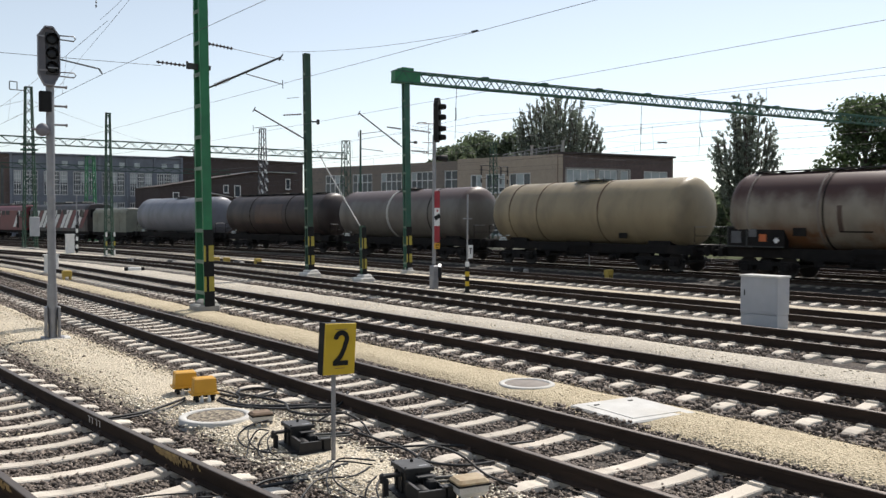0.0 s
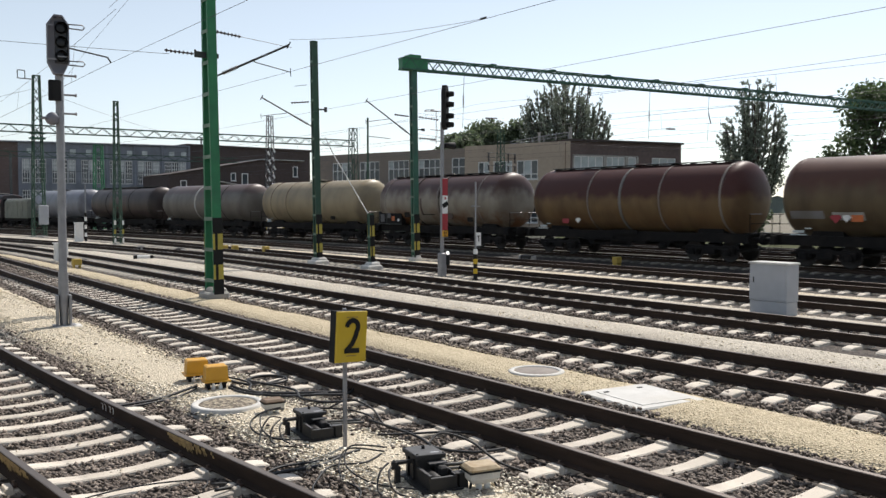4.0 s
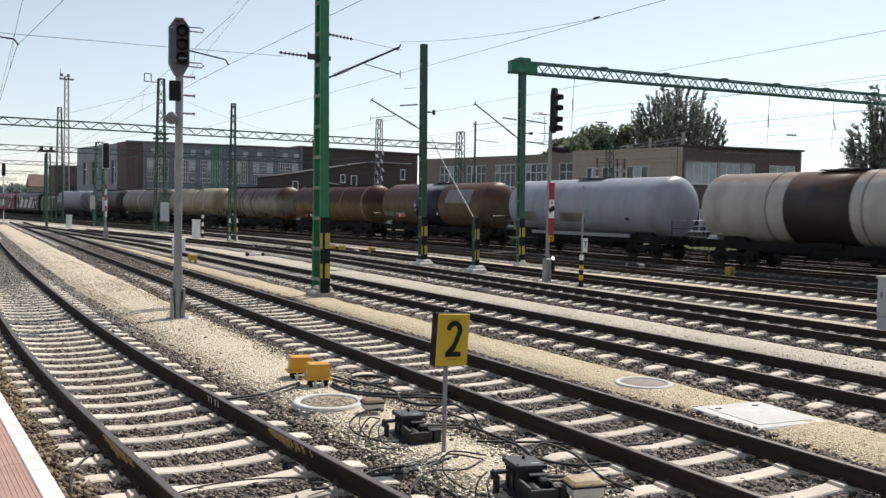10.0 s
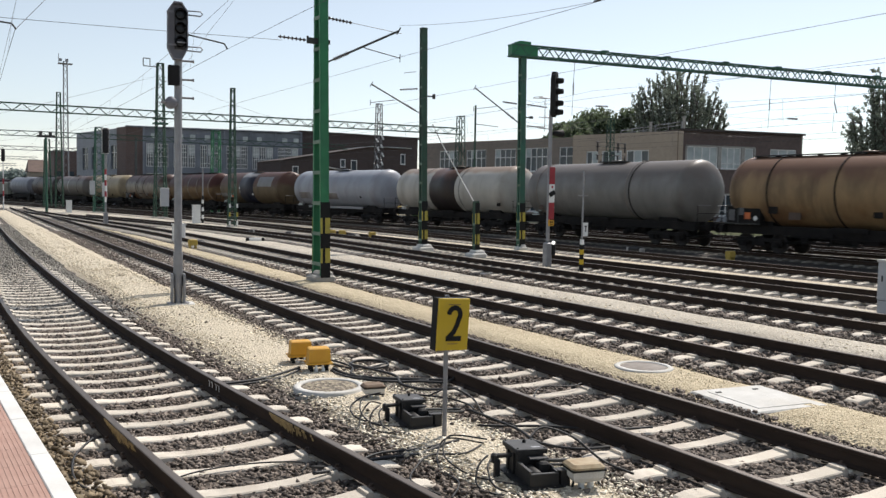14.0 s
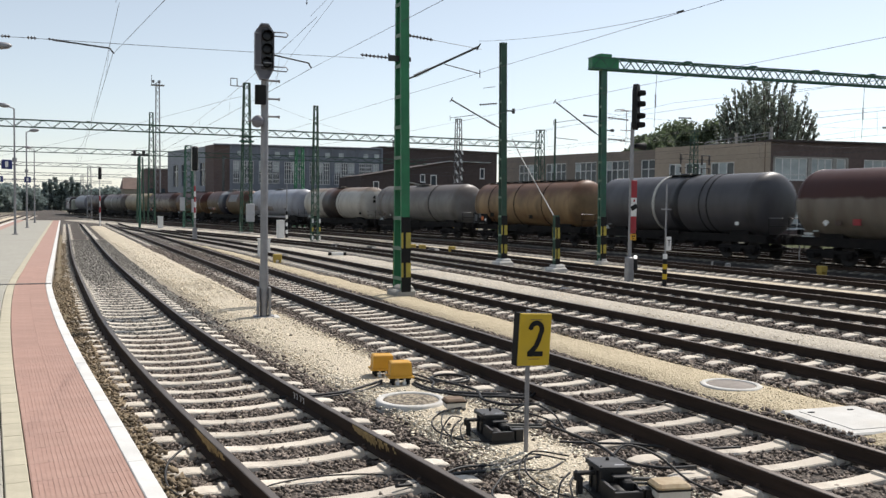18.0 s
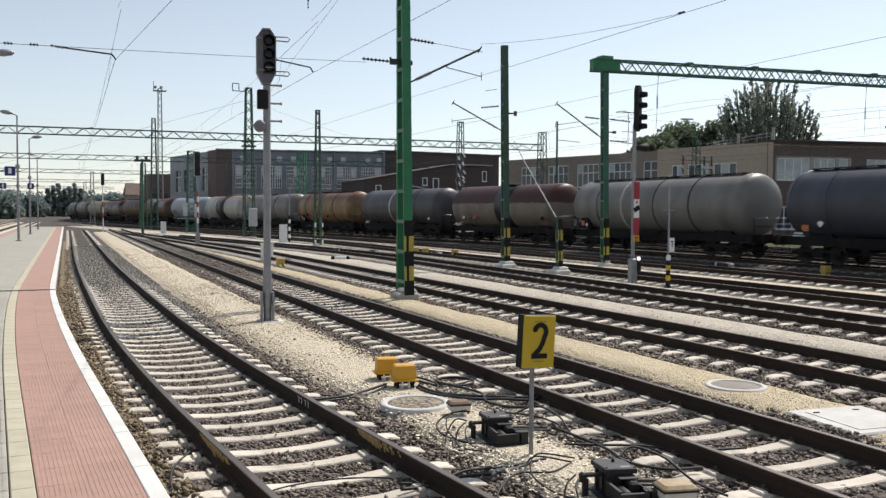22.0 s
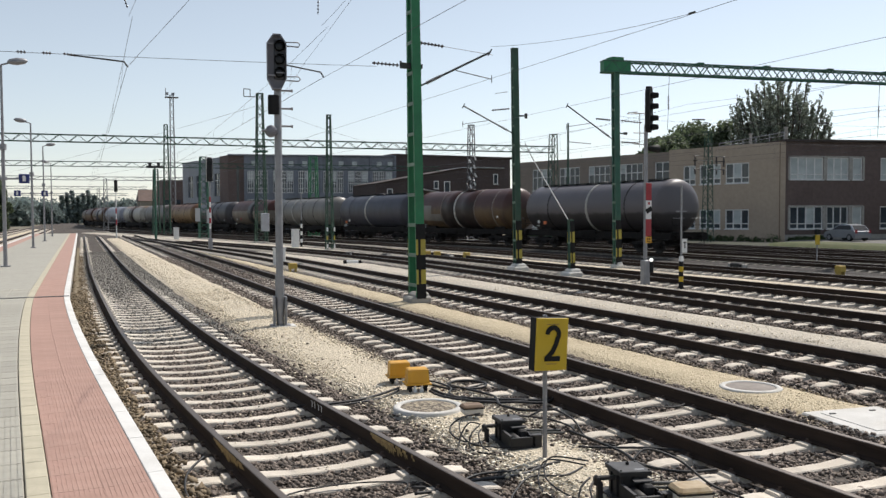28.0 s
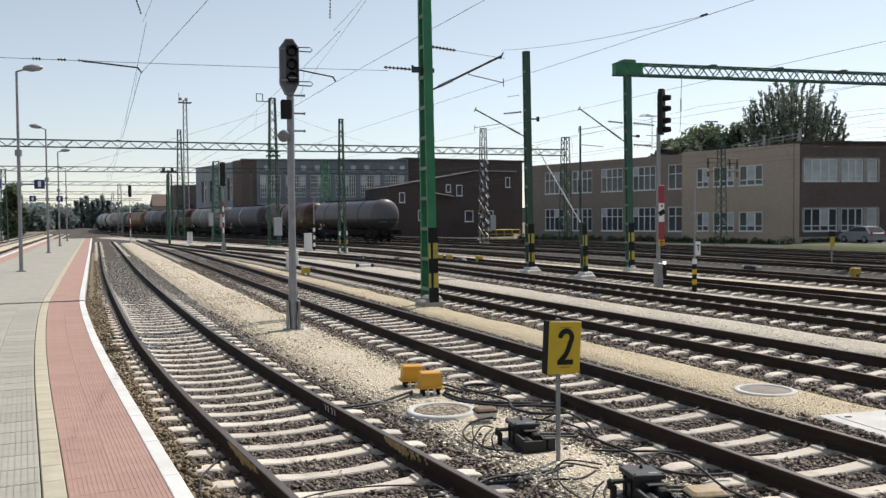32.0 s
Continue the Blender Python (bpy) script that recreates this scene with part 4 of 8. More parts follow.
def junction_box(x, y, rz, label, lidm, k=0.85):
    t = thing("junction_box", label, "junction box", pose(x, y, -0.26, 0, 0, rz) @ Matrix.Scale(k, 4), "trackside junction boxes")
    g = Geo()
    vs = []
    for z, w, d in ((0.17, 0.13, 0.10), (0.215, 0.165, 0.125), (0.285, 0.17, 0.13)):
        vs += [(-w, -d, z), (w, -d, z), (w, d, z), (-w, d, z)]
    fs = [(3, 2, 1, 0), (8, 9, 10, 11)] + [(4 * r + k, 4 * r + (k + 1) % 4, 4 * r + 4 + (k + 1) % 4, 4 * r + 4 + k) for r in range(2) for k in range(4)]
    part("case", g.add(vs, fs), "whiteconc", t, "pale grey case")
    part("lid", Geo().box(0, 0, 0.318, 0.36, 0.28, 0.066, bevel=0.03), lidm, t, "dirty ochre lid")
    part("lid_band", Geo().box(0, 0, 0.293, 0.368, 0.288, 0.02), "black", t)
    for sx in (-0.03, 0.07):
        part("leg", Geo().rod((sx, -0.02, -0.1), (sx, -0.02, 0.18), 0.032, 10), "white", t, "white plastic conduit leg")
    part("cable_tail", Geo().tube([(-0.1, 0, 0.18), (-0.12, 0.02, 0.05), (-0.16, 0.1, 0.0), (-0.3, 0.25, 0.01)], 0.014), "cable", t)
    part("cable_tail", Geo().tube([(0.14, 0, 0.2), (0.2, 0.0, 0.06), (0.22, -0.1, 0.01)], 0.012), "cable", t)
    return t


junction_box(4.74, 5.52, -14, "pale junction box with an ochre lid on white conduit legs", "ochrelid")
junction_box(4.54, 9.2, -10, "small junction box with a rusty lid beside cables", "rustlid", 0.72)


def cable(pts, r=0.016, label="black cable lying loose on the stones"):
    """A smooth cable through the given places."""
    return thing("cable", label, "cable", group="loose cables", geo=Geo().tube(smooth_line(pts), r * 0.82, 7), mats="cable")


def coil(cx, cy, r, turns, z=-0.17):
    pts = []
    for k in range(int(turns * 10) + 1):
        a = 2 * math.pi * k / 10
        q = r * (1 + 0.06 * math.sin(a * 0.7))
        pts.append((cx + q * math.cos(a), cy + q * 1.1 * math.sin(a), z + 0.012 * k / 10))
    return pts


cable([(4.75, 11.1, -0.1), (4.95, 11.0, -0.17), (5.1, 10.75, -0.17)] + coil(5.36, 10.98, 0.27, 1.6) + [(5.3, 10.1, -0.15), (5.15, 9.6, -0.16), (5.3, 9.2, -0.16), (5.6, 8.95, -0.12)], 0.022, "coiled black cable beside the orange boxes")
cable([(4.3, 11.0, -0.12), (3.95, 10.9, -0.17), (3.6, 10.75, -0.18), (3.2, 10.7, -0.18), (2.75, 10.6, -0.15)], 0.022)
cable([(4.28, 10.95, -0.14), (3.95, 10.75, -0.18), (3.6, 10.62, -0.18), (3.2, 10.55, -0.18), (2.75, 10.5, -0.16)], 0.018)
cable([(4.75, 11.5, -0.1), (5.0, 11.2, -0.15), (5.0, 10.8, -0.15), (4.85, 10.5, -0.16), (4.9, 10.05, -0.16), (5.2, 9.75, -0.16), (5.55, 9.6, -0.14)], 0.018)
cable([(4.3, 8.5, 0.05), (4.1, 8.55, 0.0), (3.98, 8.35, -0.1), (4.0, 8.1, -0.17), (4.15, 7.9, -0.17), (4.3, 7.75, -0.15)], 0.010)
cable([(4.35, 8.52, 0.02), (4.2, 8.7, -0.02), (4.02, 8.7, -0.12), (3.95, 8.4, -0.17), (4.05, 8.0, -0.17)], 0.012)
cable([(4.8, 8.3, 0.0), (5.05, 8.25, 0.08), (5.2, 8.0, 0.0), (5.2, 7.7, -0.15), (5.35, 7.4, -0.17)], 0.014)
cable([(4.4, 6.5, 0.02), (4.15, 6.75, 0.02), (4.0, 6.6, -0.1), (4.02, 6.3, -0.17), (4.1, 6.0, -0.17), (4.3, 5.7, -0.16)], 0.010)
cable([(4.38, 6.52, -0.02), (4.22, 6.9, -0.05), (4.08, 6.85, -0.15), (3.9, 6.5, -0.18), (3.85, 6.1, -0.18), (3.6, 5.8, -0.18)], 0.010)
cable([(4.7, 6.25, 0.05), (4.9, 6.3, 0.12), (5.1, 6.1, 0.05), (5.2, 5.8, -0.1), (5.3, 5.5, -0.15)], 0.014)
cable([(4.3, 7.1, -0.17), (3.9, 6.95, -0.18), (3.5, 7.0, -0.18), (3.1, 6.85, -0.17), (2.8, 6.8, -0.15)], 0.02)
cable([(4.5, 7.15, -0.17), (4.0, 7.1, -0.18), (3.6, 7.15, -0.18), (3.2, 6.95, -0.18), (2.85, 7.0, -0.16)], 0.016)
cable([(5.0, 9.0, -0.15), (5.3, 8.7, -0.16), (5.35, 8.3, -0.16), (5.25, 8.05, -0.14)], 0.014)
cable([(4.95, 7.5, -0.16), (5.3, 7.3, -0.16), (5.6, 7.1, -0.15), (6.0, 6.75, -0.15), (6.6, 6.6, -0.16)], 0.016)
cable([(1.25, 8.4, -0.05), (1.05, 8.1, -0.12), (1.0, 7.6, -0.18), (1.15, 7.1, -0.18), (1.3, 6.6, -0.17)], 0.014)
cable([(1.62, 7.0, -0.19), (1.75, 7.25, -0.165), (2.1, 7.38, -0.17), (2.5, 7.35, -0.17), (2.85, 7.15, -0.16), (2.75, 6.95, -0.17)], 0.009)
cable([(4.75, 10.9, -0.16), (4.8, 10.45, -0.17), (5.05, 10.05, -0.16), (5.45, 9.75, -0.15), (5.8, 9.55, -0.14), (6.0, 9.75, -0.05)], 0.026)
cable([(4.7, 10.85, -0.17), (4.72, 10.4, -0.17), (5.0, 9.95, -0.17), (5.4, 9.62, -0.15), (5.75, 9.42, -0.14), (6.02, 9.6, -0.02)], 0.022)
cable([(5.1, 7.9, -0.1), (5.25, 7.2, -0.16), (5.15, 6.7, -0.16), (5.3, 6.3, -0.14), (5.6, 6.15, -0.12)], 0.018)
cable([(4.6, 6.9, -0.17), (4.3, 6.75, -0.17), (4.0, 6.85, -0.17), (3.7, 6.6, -0.18), (3.5, 6.3, -0.18), (3.55, 5.9, -0.18)], 0.012)
cable([(6.2, 8.2, -0.15), (6.6, 8.55, -0.12), (7.0, 8.45, -0.13), (7.2, 8.5, -0.12)], 0.012)

# yellow paint on the inner sides of the rails
for x_, y0_, y1_, sd in ((0.7535, 7.45, 8.45, -1), (-0.7535, 7.85, 8.95, -1)):
    g = Geo()
    for k in range(26):
        if noise.noise((k * 0.9, x_ * 3, 7)) > 0.32:
            continue
        ya, yb = y0_ + (y1_ - y0_) * k / 26, y0_ + (y1_ - y0_) * (k + 0.99) / 26
        xa, xb = line1(ya) + x_ + sd * 0.018, line1(yb) + x_ + sd * 0.018
        end = 1 - abs(k - 12.5) / 13
        za, zb = (-0.075 - 0.075 * end * (0.6 + noise.noise((k * 1.7 + d, x_, 2))) for d in (0.0, 0.9))
        g.add([(xa, ya, za), (xb, yb, zb), (xb + sd * 0.006, yb, -0.05), (xa + sd * 0.006, ya, -0.05), (xa + sd * 0.022, ya, -0.036), (xb + sd * 0.022, yb, -0.036), (xa + sd * 0.022, ya, -0.008), (xb + sd * 0.022, yb, -0.008)],
              [(0, 1, 2, 3), (3, 2, 5, 4), (4, 5, 7, 6)])
    thing("paint_mark", "worn yellow paint mark on the inside of a rail", "paint mark", kind="structure", geo=g, mats="yellowpaint")
# small white painted strokes on a rail
g = Geo()
for k, yy in enumerate((10.02, 10.12, 10.26, 10.36)):
    xx = line1(yy) + 0.7535 - 0.016
    g.box(xx, yy, -0.085, 0.004, 0.02, 0.07)
    g.box(xx, yy + 0.03, -0.05, 0.004, 0.06, 0.014)
thing("rail_mark", "small white painted strokes on a rail web", "paint mark", kind="structure", geo=g, mats="white")

# ---------------------------------------------------------------- masts
def channel_mast(x, y, h, wx, wy0, wy1, label, rz=0, stripes=True, base=0.95, step=0.86, mat_="green", striped_to=1.95, lean=0.0):
    """Two upright channels along the track, joined by batten plates; black and yellow foot."""
    t = thing("catenary_mast", label, "mast", pose(x, y, -0.2, 0, lean, rz), "catenary masts")
    th = 0.016
    for s in (-1, 1):
        g = Geo()
        vs = []
        for z, w in ((0.0, wy0), (h, wy1)):
            yy = s * w / 2
            vs += [(-wx / 2, yy, z), (wx / 2, yy, z), (wx / 2, yy - s * 0.09, z), (wx / 2 - th, yy - s * 0.09, z), (wx / 2 - th, yy - s * th, z), (-wx / 2 + th, yy - s * th, z), (-wx / 2 + th, yy - s * 0.09, z), (-wx / 2, yy - s * 0.09, z)]
        fs = [tuple(range(8)), tuple(range(15, 7, -1))] + [(k, (k + 1) % 8, 8 + (k + 1) % 8, 8 + k) for k in range(8)]
        part("channel", g.add(vs, fs), mat_, t)
    z = 0.5
    while z < h - 0.2:
        w = wy0 + (wy1 - wy0) * z / h
        for s in (-1, 1):
            part("batten", Geo().box(s * (wx / 2 + 0.004), 0, z, 0.012, w - 0.02, 0.10), "batten", t)
        z += step
    part("cap", Geo().box(0, 0, h + 0.01, wx + 0.02, wy1 + 0.02, 0.02), mat_, t)
    if stripes:
        # black sleeve with yellow fields on the faces across the track
        k = 0
        edges = [0.12, 0.54, 0.95, 1.37, 1.81, striped_to + 0.3]
        for a, b in zip(edges[:-1], edges[1:]):
            wa, wb = wy0 + (wy1 - wy0) * a / h, wy0 + (wy1 - wy0) * b / h
            for s in (-1, 1):
                g = Geo().add([(-wx / 2 - 0.01, s * (wa / 2 + 0.006), a), (wx / 2 + 0.03, s * (wa / 2 + 0.006), a), (wx / 2 + 0.03, s * (wb / 2 + 0.006), b), (-wx / 2 - 0.01, s * (wb / 2 + 0.006), b),
                               (-wx / 2 - 0.01, s * (wa / 2 + 0.001), a), (wx / 2 + 0.03, s * (wa / 2 + 0.001), a), (wx / 2 + 0.03, s * (wb / 2 + 0.001), b), (-wx / 2 - 0.01, s * (wb / 2 + 0.001), b)],
                              [(0, 1, 2, 3), (7, 6, 5, 4), (0, 4, 5, 1), (1, 5, 6, 2), (2, 6, 7, 3), (3, 7, 4, 0)])
                part("warning_plate", g, "mastyellow" if k % 2 else "black", t, "yellow field" if k % 2 else "")
                if k % 2:
                    part("dark_strip", Geo().box(-wx * 0.14, s * ((wa + wb) / 4 + 0.009), (a + b) / 2, wx * 0.30, 0.006, b - a + 0.02), "black", t)
            k += 1
    if base:
        g = Geo().box(0, 0, -0.02, base * 0.70, base * 0.70, 0.40, bevel=0.05)
        g.box(0.06, 0, 0.22, base * 0.50, base * 0.52, 0.16, bevel=0.06)
        part("footing", g, "concrete" if mat_ == "green" else "whiteconc", t, "weathered concrete footing")
    return t


def lattice_mast(x, y, h, w0, w1, label, mat_="lattice", step=0.8, bar=0.06, group="lattice masts", base=True, rz=0, brace="batten2"):
    """Four corner angles with crossed bracing on each side."""
    t = thing("lattice_mast", label, "mast", pose(x, y, -0.25, 0, 0, rz), group)
    cs = [(-1, -1), (1, -1), (1, 1), (-1, 1)]
    for a, b in cs:
        part("corner_angle", Geo().bar((a * w0 / 2, b * w0 / 2, 0), (a * w1 / 2, b * w1 / 2, h), bar, bar), mat_, t)
    n = int(h / step)
    for k in range(4):
        g = Geo()
        (a0, b0), (a1, b1) = cs[k], cs[(k + 1) % 4]
        for i in range(n):
            z0, z1 = h * i / n, h * (i + 1) / n
            u, v = (w0 + (w1 - w0) * i / n) / 2, (w0 + (w1 - w0) * (i + 1) / n) / 2
            p, q = ((a0 * u, b0 * u, z0), (a1 * v, b1 * v, z1)) if i % 2 else ((a1 * u, b1 * u, z0), (a0 * v, b0 * v, z1))
            if y < 110:
                part("brace", Geo().bar(p, q, bar * 0.6, bar * 0.6), mat_ if brace != "white" else "greysteel", t)
            else:
                g.bar(p, q, bar * 0.6, bar * 0.6)
        if y >= 110:
            tagged(part("far_bracing", g, mat_ if brace != "white" else "greysteel", t), kind="stuff")
    part("top_plate", Geo().box(0, 0, h + 0.03, w1 + 0.1, w1 + 0.1, 0.06), mat_, t)
    if base:
        part("footing", Geo().box(0, 0, -0.05, w0 * 1.35, w0 * 1.35, 0.4, bevel=0.06), "concrete", t)
    return t


def insulator(g_parent, a, b, r=0.05, name="insulator", n=7):
    """A string of sheds on a rod from a to b."""
    a, b = Vector(a), Vector(b)
    L, q = (b - a).length, r * 0.4
    prof = [(0.0, 0.001), (0.0, q)]
    for k in range(n):
        z = L * (k + 0.5) / n
        prof += [(z - 0.014, q), (z - 0.010, r), (z + 0.010, r * 0.92), (z + 0.014, q)]
    g = Geo().lathe(prof + [(L, q), (L, 0.001)], "z", 10)
    return part(name, g, "insul", g_parent, "brown ribbed insulator", Matrix.Translation(a) @ (b - a).to_track_quat("Z", "Y").to_matrix().to_4x4())


def bracket(mast, z, reach, rise, arm_mat="darksteel", side=1, y=0.0, foot=0.15, low=True):
    """A cantilever: a raking tube with an insulator at its foot, and a steady arm below its end."""
    a, b = Vector((side * foot, y, z)), Vector((side * reach, y, z + rise))
    insulator(mast, a.lerp(b, 0.10), a.lerp(b, 0.30), 0.055)
    part("cantilever_tube", Geo().rod(a, a.lerp(b, 0.10), 0.025, 8).rod(a.lerp(b, 0.3), b, 0.032, 8).rod(b - Vector((0.06, 0, 0.1)), b + Vector((0.06, 0, 0.1)), 0.02, 6), arm_mat, mast)
    if low:
        c = a.lerp(b, 0.52)
        e = Vector((side * reach * 1.02, y, c.z - 0.25))
        part("steady_arm", Geo().rod(c, c - Vector((0, 0, 0.06)), 0.012, 6).rod(c - Vector((0, 0, 0.06)), e, 0.014, 6).rod(e + Vector((0, 0, 0.12)), e - Vector((0, 0, 0.12)), 0.012, 6), arm_mat, mast)


main = channel_mast(9.40, 22.6, 12.6, 0.25, 0.66, 0.30, "tall green steel mast with a black and yellow striped foot", lean=-0.55)
bracket(main, 6.17, 2.45, 1.12)
insulator(main, (0.20, 0, 7.42), (0.95, 0, 7.36), 0.05)
insulator(main, (-0.45, 0, 6.74), (-1.25, 0, 6.76), 0.05)
part("clamp", Geo().box(0.2, 0, 6.74, 0.12, 0.08, 0.12), "darksteel", main)
part("clamp", Geo().box(-0.25, 0, 6.74, 0.30, 0.08, 0.16).rod((-0.4, 0, 6.66), (-0.4, 0, 6.86), 0.03, 6), "darksteel", main)
part("tail_wire", Geo().rod((0.95, 0, 7.36), (2.55, 0, 7.22), 0.008, 5), "wire", main)

post2 = channel_mast(19.07, 33.9, 10.0, 0.27, 0.32, 0.24, "green steel mast with a striped foot on a concrete block", base=1.1, lean=-0.9, mat_="lattice")
bracket(post2, 6.2, 2.6, 1.15, side=-1)
insulator(post2, (-0.3, 0, 7.3), (-1.2, 0, 7.2), 0.05)
part("tail_wire", Geo().rod((-0.4, 0, 8.05), (-1.0, 0, 7.95), 0.012, 6), "darksteel", post2)
part("clamp", Geo().box(0.25, 0, 7.0, 0.5, 0.06, 0.06).box(0.55, 0, 7.0, 0.1, 0.1, 0.22), "darksteel", post2)
post3 = channel_mast(19.18, 29.6, 2.3, 0.18, 0.22, 0.20, "short striped post with a pale stay on a concrete block", base=1.0, lean=-1.2, mat_="lattice")
part("stay_rod", Geo().rod((0.05, 0, 2.05), (-1.15, 0.9, 4.75), 0.022, 8), "white", post3, "pale stay rod")
insulator(post3, (-1.15, 0.9, 4.75), (-1.45, 1.1, 5.5), 0.03)
fpole = thing("signal_post", "slim dark pole among the far yard tracks", "post", pose(37.78, 58.84, -0.3))
part("pole", Geo().rod((0, 0, 0), (0, 0, 10.05), 0.10, 10, 0.075), "lattice", fpole)
part("arm", Geo().rod((0, 0, 8.55), (2.2, 0, 8.45), 0.03, 6), "darksteel", fpole)
gpost = channel_mast(23.9, 33.0, 9.35, 0.28, 0.28, 0.28, "green gantry post with a striped foot", base=0.7, lean=-0.9, mat_="dkgreen")
bracket(gpost, 6.0, 2.65, 1.5, side=-1)
insulator(gpost, (-0.3, 0, 6.9), (-1.1, 0, 6.95), 0.05)
insulator(gpost, (0.3, 0, 6.9), (1.5, 0, 6.82), 0.05)
insulator(gpost, (0.3, 0, 5.9), (1.3, 0, 5.86), 0.05)
part("clamp", Geo().box(0.3, 0, 6.3, 0.5, 0.05, 0.05).box(0.55, 0, 6.3, 0.14, 0.12, 0.12), "darksteel", gpost)


def lattice_beam(a, b, z, h, d, label, step=0.6, mat_="dkgreen", bar=0.055, solid=0.0, hangers=()):
    """A lattice girder from a to b (x, y), with crossed bars on its faces."""
    a, b = Vector((*a, z)), Vector((*b, z))
    w = (b - a)
    L, u = w.length, w.normalized()
    s = Vector((-u.y, u.x, 0)) * d / 2
    up_ = Vector((0, 0, h / 2))
    t = thing("gantry_beam", label, "gantry beam", group="gantry beams")
    for i in (-1, 1):
        for j in (-1, 1):
            part("chord", Geo().bar(a + s * i + up_ * j, b + s * i + up_ * j, bar, bar), mat_, t)
    n = int(L / step)
    for i in (-1, 1):
        g = Geo()
        for k in range(n):
            p, q = a.lerp(b, k / n), a.lerp(b, (k + 1) / n)
            j = 1 if k % 2 else -1
            if step < 1:
                part("web_bar", Geo().bar(p + s * i + up_ * j, q + s * i - up_ * j, bar * 0.55, bar * 0.55), mat_, t)
            else:
                g.bar(p + s * i + up_ * j, q + s * i - up_ * j, bar * 0.55, bar * 0.55)
        if step >= 1:
            tagged(part("far_bracing", g, mat_, t), kind="stuff")
    g = Geo()
    for k in range(0, n + 1, 2):
        p = a.lerp(b, k / n)
        g.bar(p - s + up_, p + s + up_, bar * 0.6, bar * 0.6)
        g.bar(p - s - up_, p + s - up_, bar * 0.6, bar * 0.6)
    tagged(part("tie_bars", g, mat_, t), kind="stuff")
    if solid:
        c = a + u * solid / 2
        m_ = Matrix.Rotation(math.atan2(u.y, u.x), 3, "Z")
        part("end_box", Geo().box(c.x, c.y, z, solid, d + 0.02, h + 0.03, m=m_, bevel=0.02), "green", t)
    for k in hangers:
        c = a + u * k
        m_ = Matrix.Rotation(math.atan2(u.y, u.x), 3, "Z")
        part("bolt_joint", Geo().box(c.x, c.y, z + h / 2 + 0.05, 0.30, d + 0.1, 0.09, m=m_), mat_, t)
    return t


GA, GB = (23.1, 33.1), (68.0, 25.4)
lattice_beam(GA, GB, 9.16, 0.50, 0.45, "long green lattice girder across the yard tracks", 0.42, "dkgreen", 0.07, 1.35, (5.0, 8.6, 12.2, 15.6, 19, 22.5, 26, 30))
part("post_cap", Geo().box(0, 0, 9.72, 0.62, 0.5, 0.14), "green", gpost)
channel_mast(67.5, 25.5, 9.35, 0.34, 0.36, 0.36, "green gantry post at the far side of the yard", base=0.7, stripes=False)
lattice_beam((-14.0, 83.2), (47.6, 77.0), 9.2, 0.62, 0.5, "long grey-green lattice girder over all tracks", 0.75, "lattice", 0.075, 0, (18, 36))
lattice_beam((-16, 124), (52, 116), 9.3, 0.62, 0.5, "distant lattice girder across the station tracks", 1.1, "lattice", 0.075)
lattice_beam((-20, 168), (25, 164), 9.3, 0.6, 0.5, "distant lattice girder across the station tracks", 1.6, "greysteel", 0.09)
lattice_beam((-26, 222), (20, 218), 9.3, 0.6, 0.5, "distant lattice girder across the station tracks", 2.2, "greysteel", 0.10)
lattice_beam((-30, 285), (20, 281), 9.3, 0.6, 0.5, "distant lattice girder across the station tracks", 3.0, "greysteel", 0.12)

m1 = lattice_mast(17.75, 81.4, 14.2, 1.0, 0.5, "tall green lattice mast with a crown and a pale equipment box", bar=0.09)
part("beam_seat", Geo().box(0, 0, 9.2, 1.2, 1.0, 0.14).box(0, 0, 8.75, 1.2, 1.0, 0.14), "dkgreen", m1)
part("aerial", Geo().rod((-0.3, 0, 13.9), (-1.5, 0, 13.9), 0.04, 6).rod((-1.5, 0, 13.9), (-1.5, 0, 14.6), 0.04, 6).rod((-1.5, 0, 14.6), (-0.9, 0, 14.6), 0.04, 6).rod((-0.9, 0, 14.6), (-0.9, 0, 13.9), 0.04, 6), "darksteel", m1)
part("equipment_box", Geo().box(0.2, -0.8, 2.0, 0.75, 0.4, 1.7, bevel=0.04), "greybox", m1, "pale grey equipment box")
m2 = lattice_mast(18.2, 60.4, 9.9, 0.5, 0.24, "slender green lattice mast with a striped foot", bar=0.06, step=0.5)
for k in range(3):
    for s_ in (-0.27, 0.27):
        part("stripe_plate", Geo().box(s_, -0.33, 0.35 + k * 0.62, 0.12, 0.03, 0.3), "white" if k % 2 == 0 else "mastyellow", m2)
m6 = lattice_mast(38.0, 77.0, 11.6, 0.9, 0.45, "silver-sided lattice mast in the yard", "darksteel", 0.62, 0.07, brace="white")
g = Geo()
for k in range(9):
    z = 1.2 + k * 0.85
    w = 0.42 - 0.016 * z
    for q in (-1, 1):
        part("reflector", Geo().box(q * (w - 0.1 * (k % 2)), -w - 0.03, z + (0.3 if q > 0 else 0), 0.16, 0.03, 0.42, m=Matrix.Rotation(-0.5, 3, "Y")), "white", m6, "white slanting mark")
part("sign_box", Geo().box(0.9, -0.3, 2.2, 0.55, 0.2, 1.5), "greybox", m6)
lattice_mast(47.6, 77.0, 11.0, 1.0, 0.6, "dark lattice mast that ends a girder", bar=0.08)
m9 = lattice_mast(50.2, 56.5, 9.5, 0.7, 0.4, "green lattice mast with insulators before the office building", bar=0.06, step=0.6)
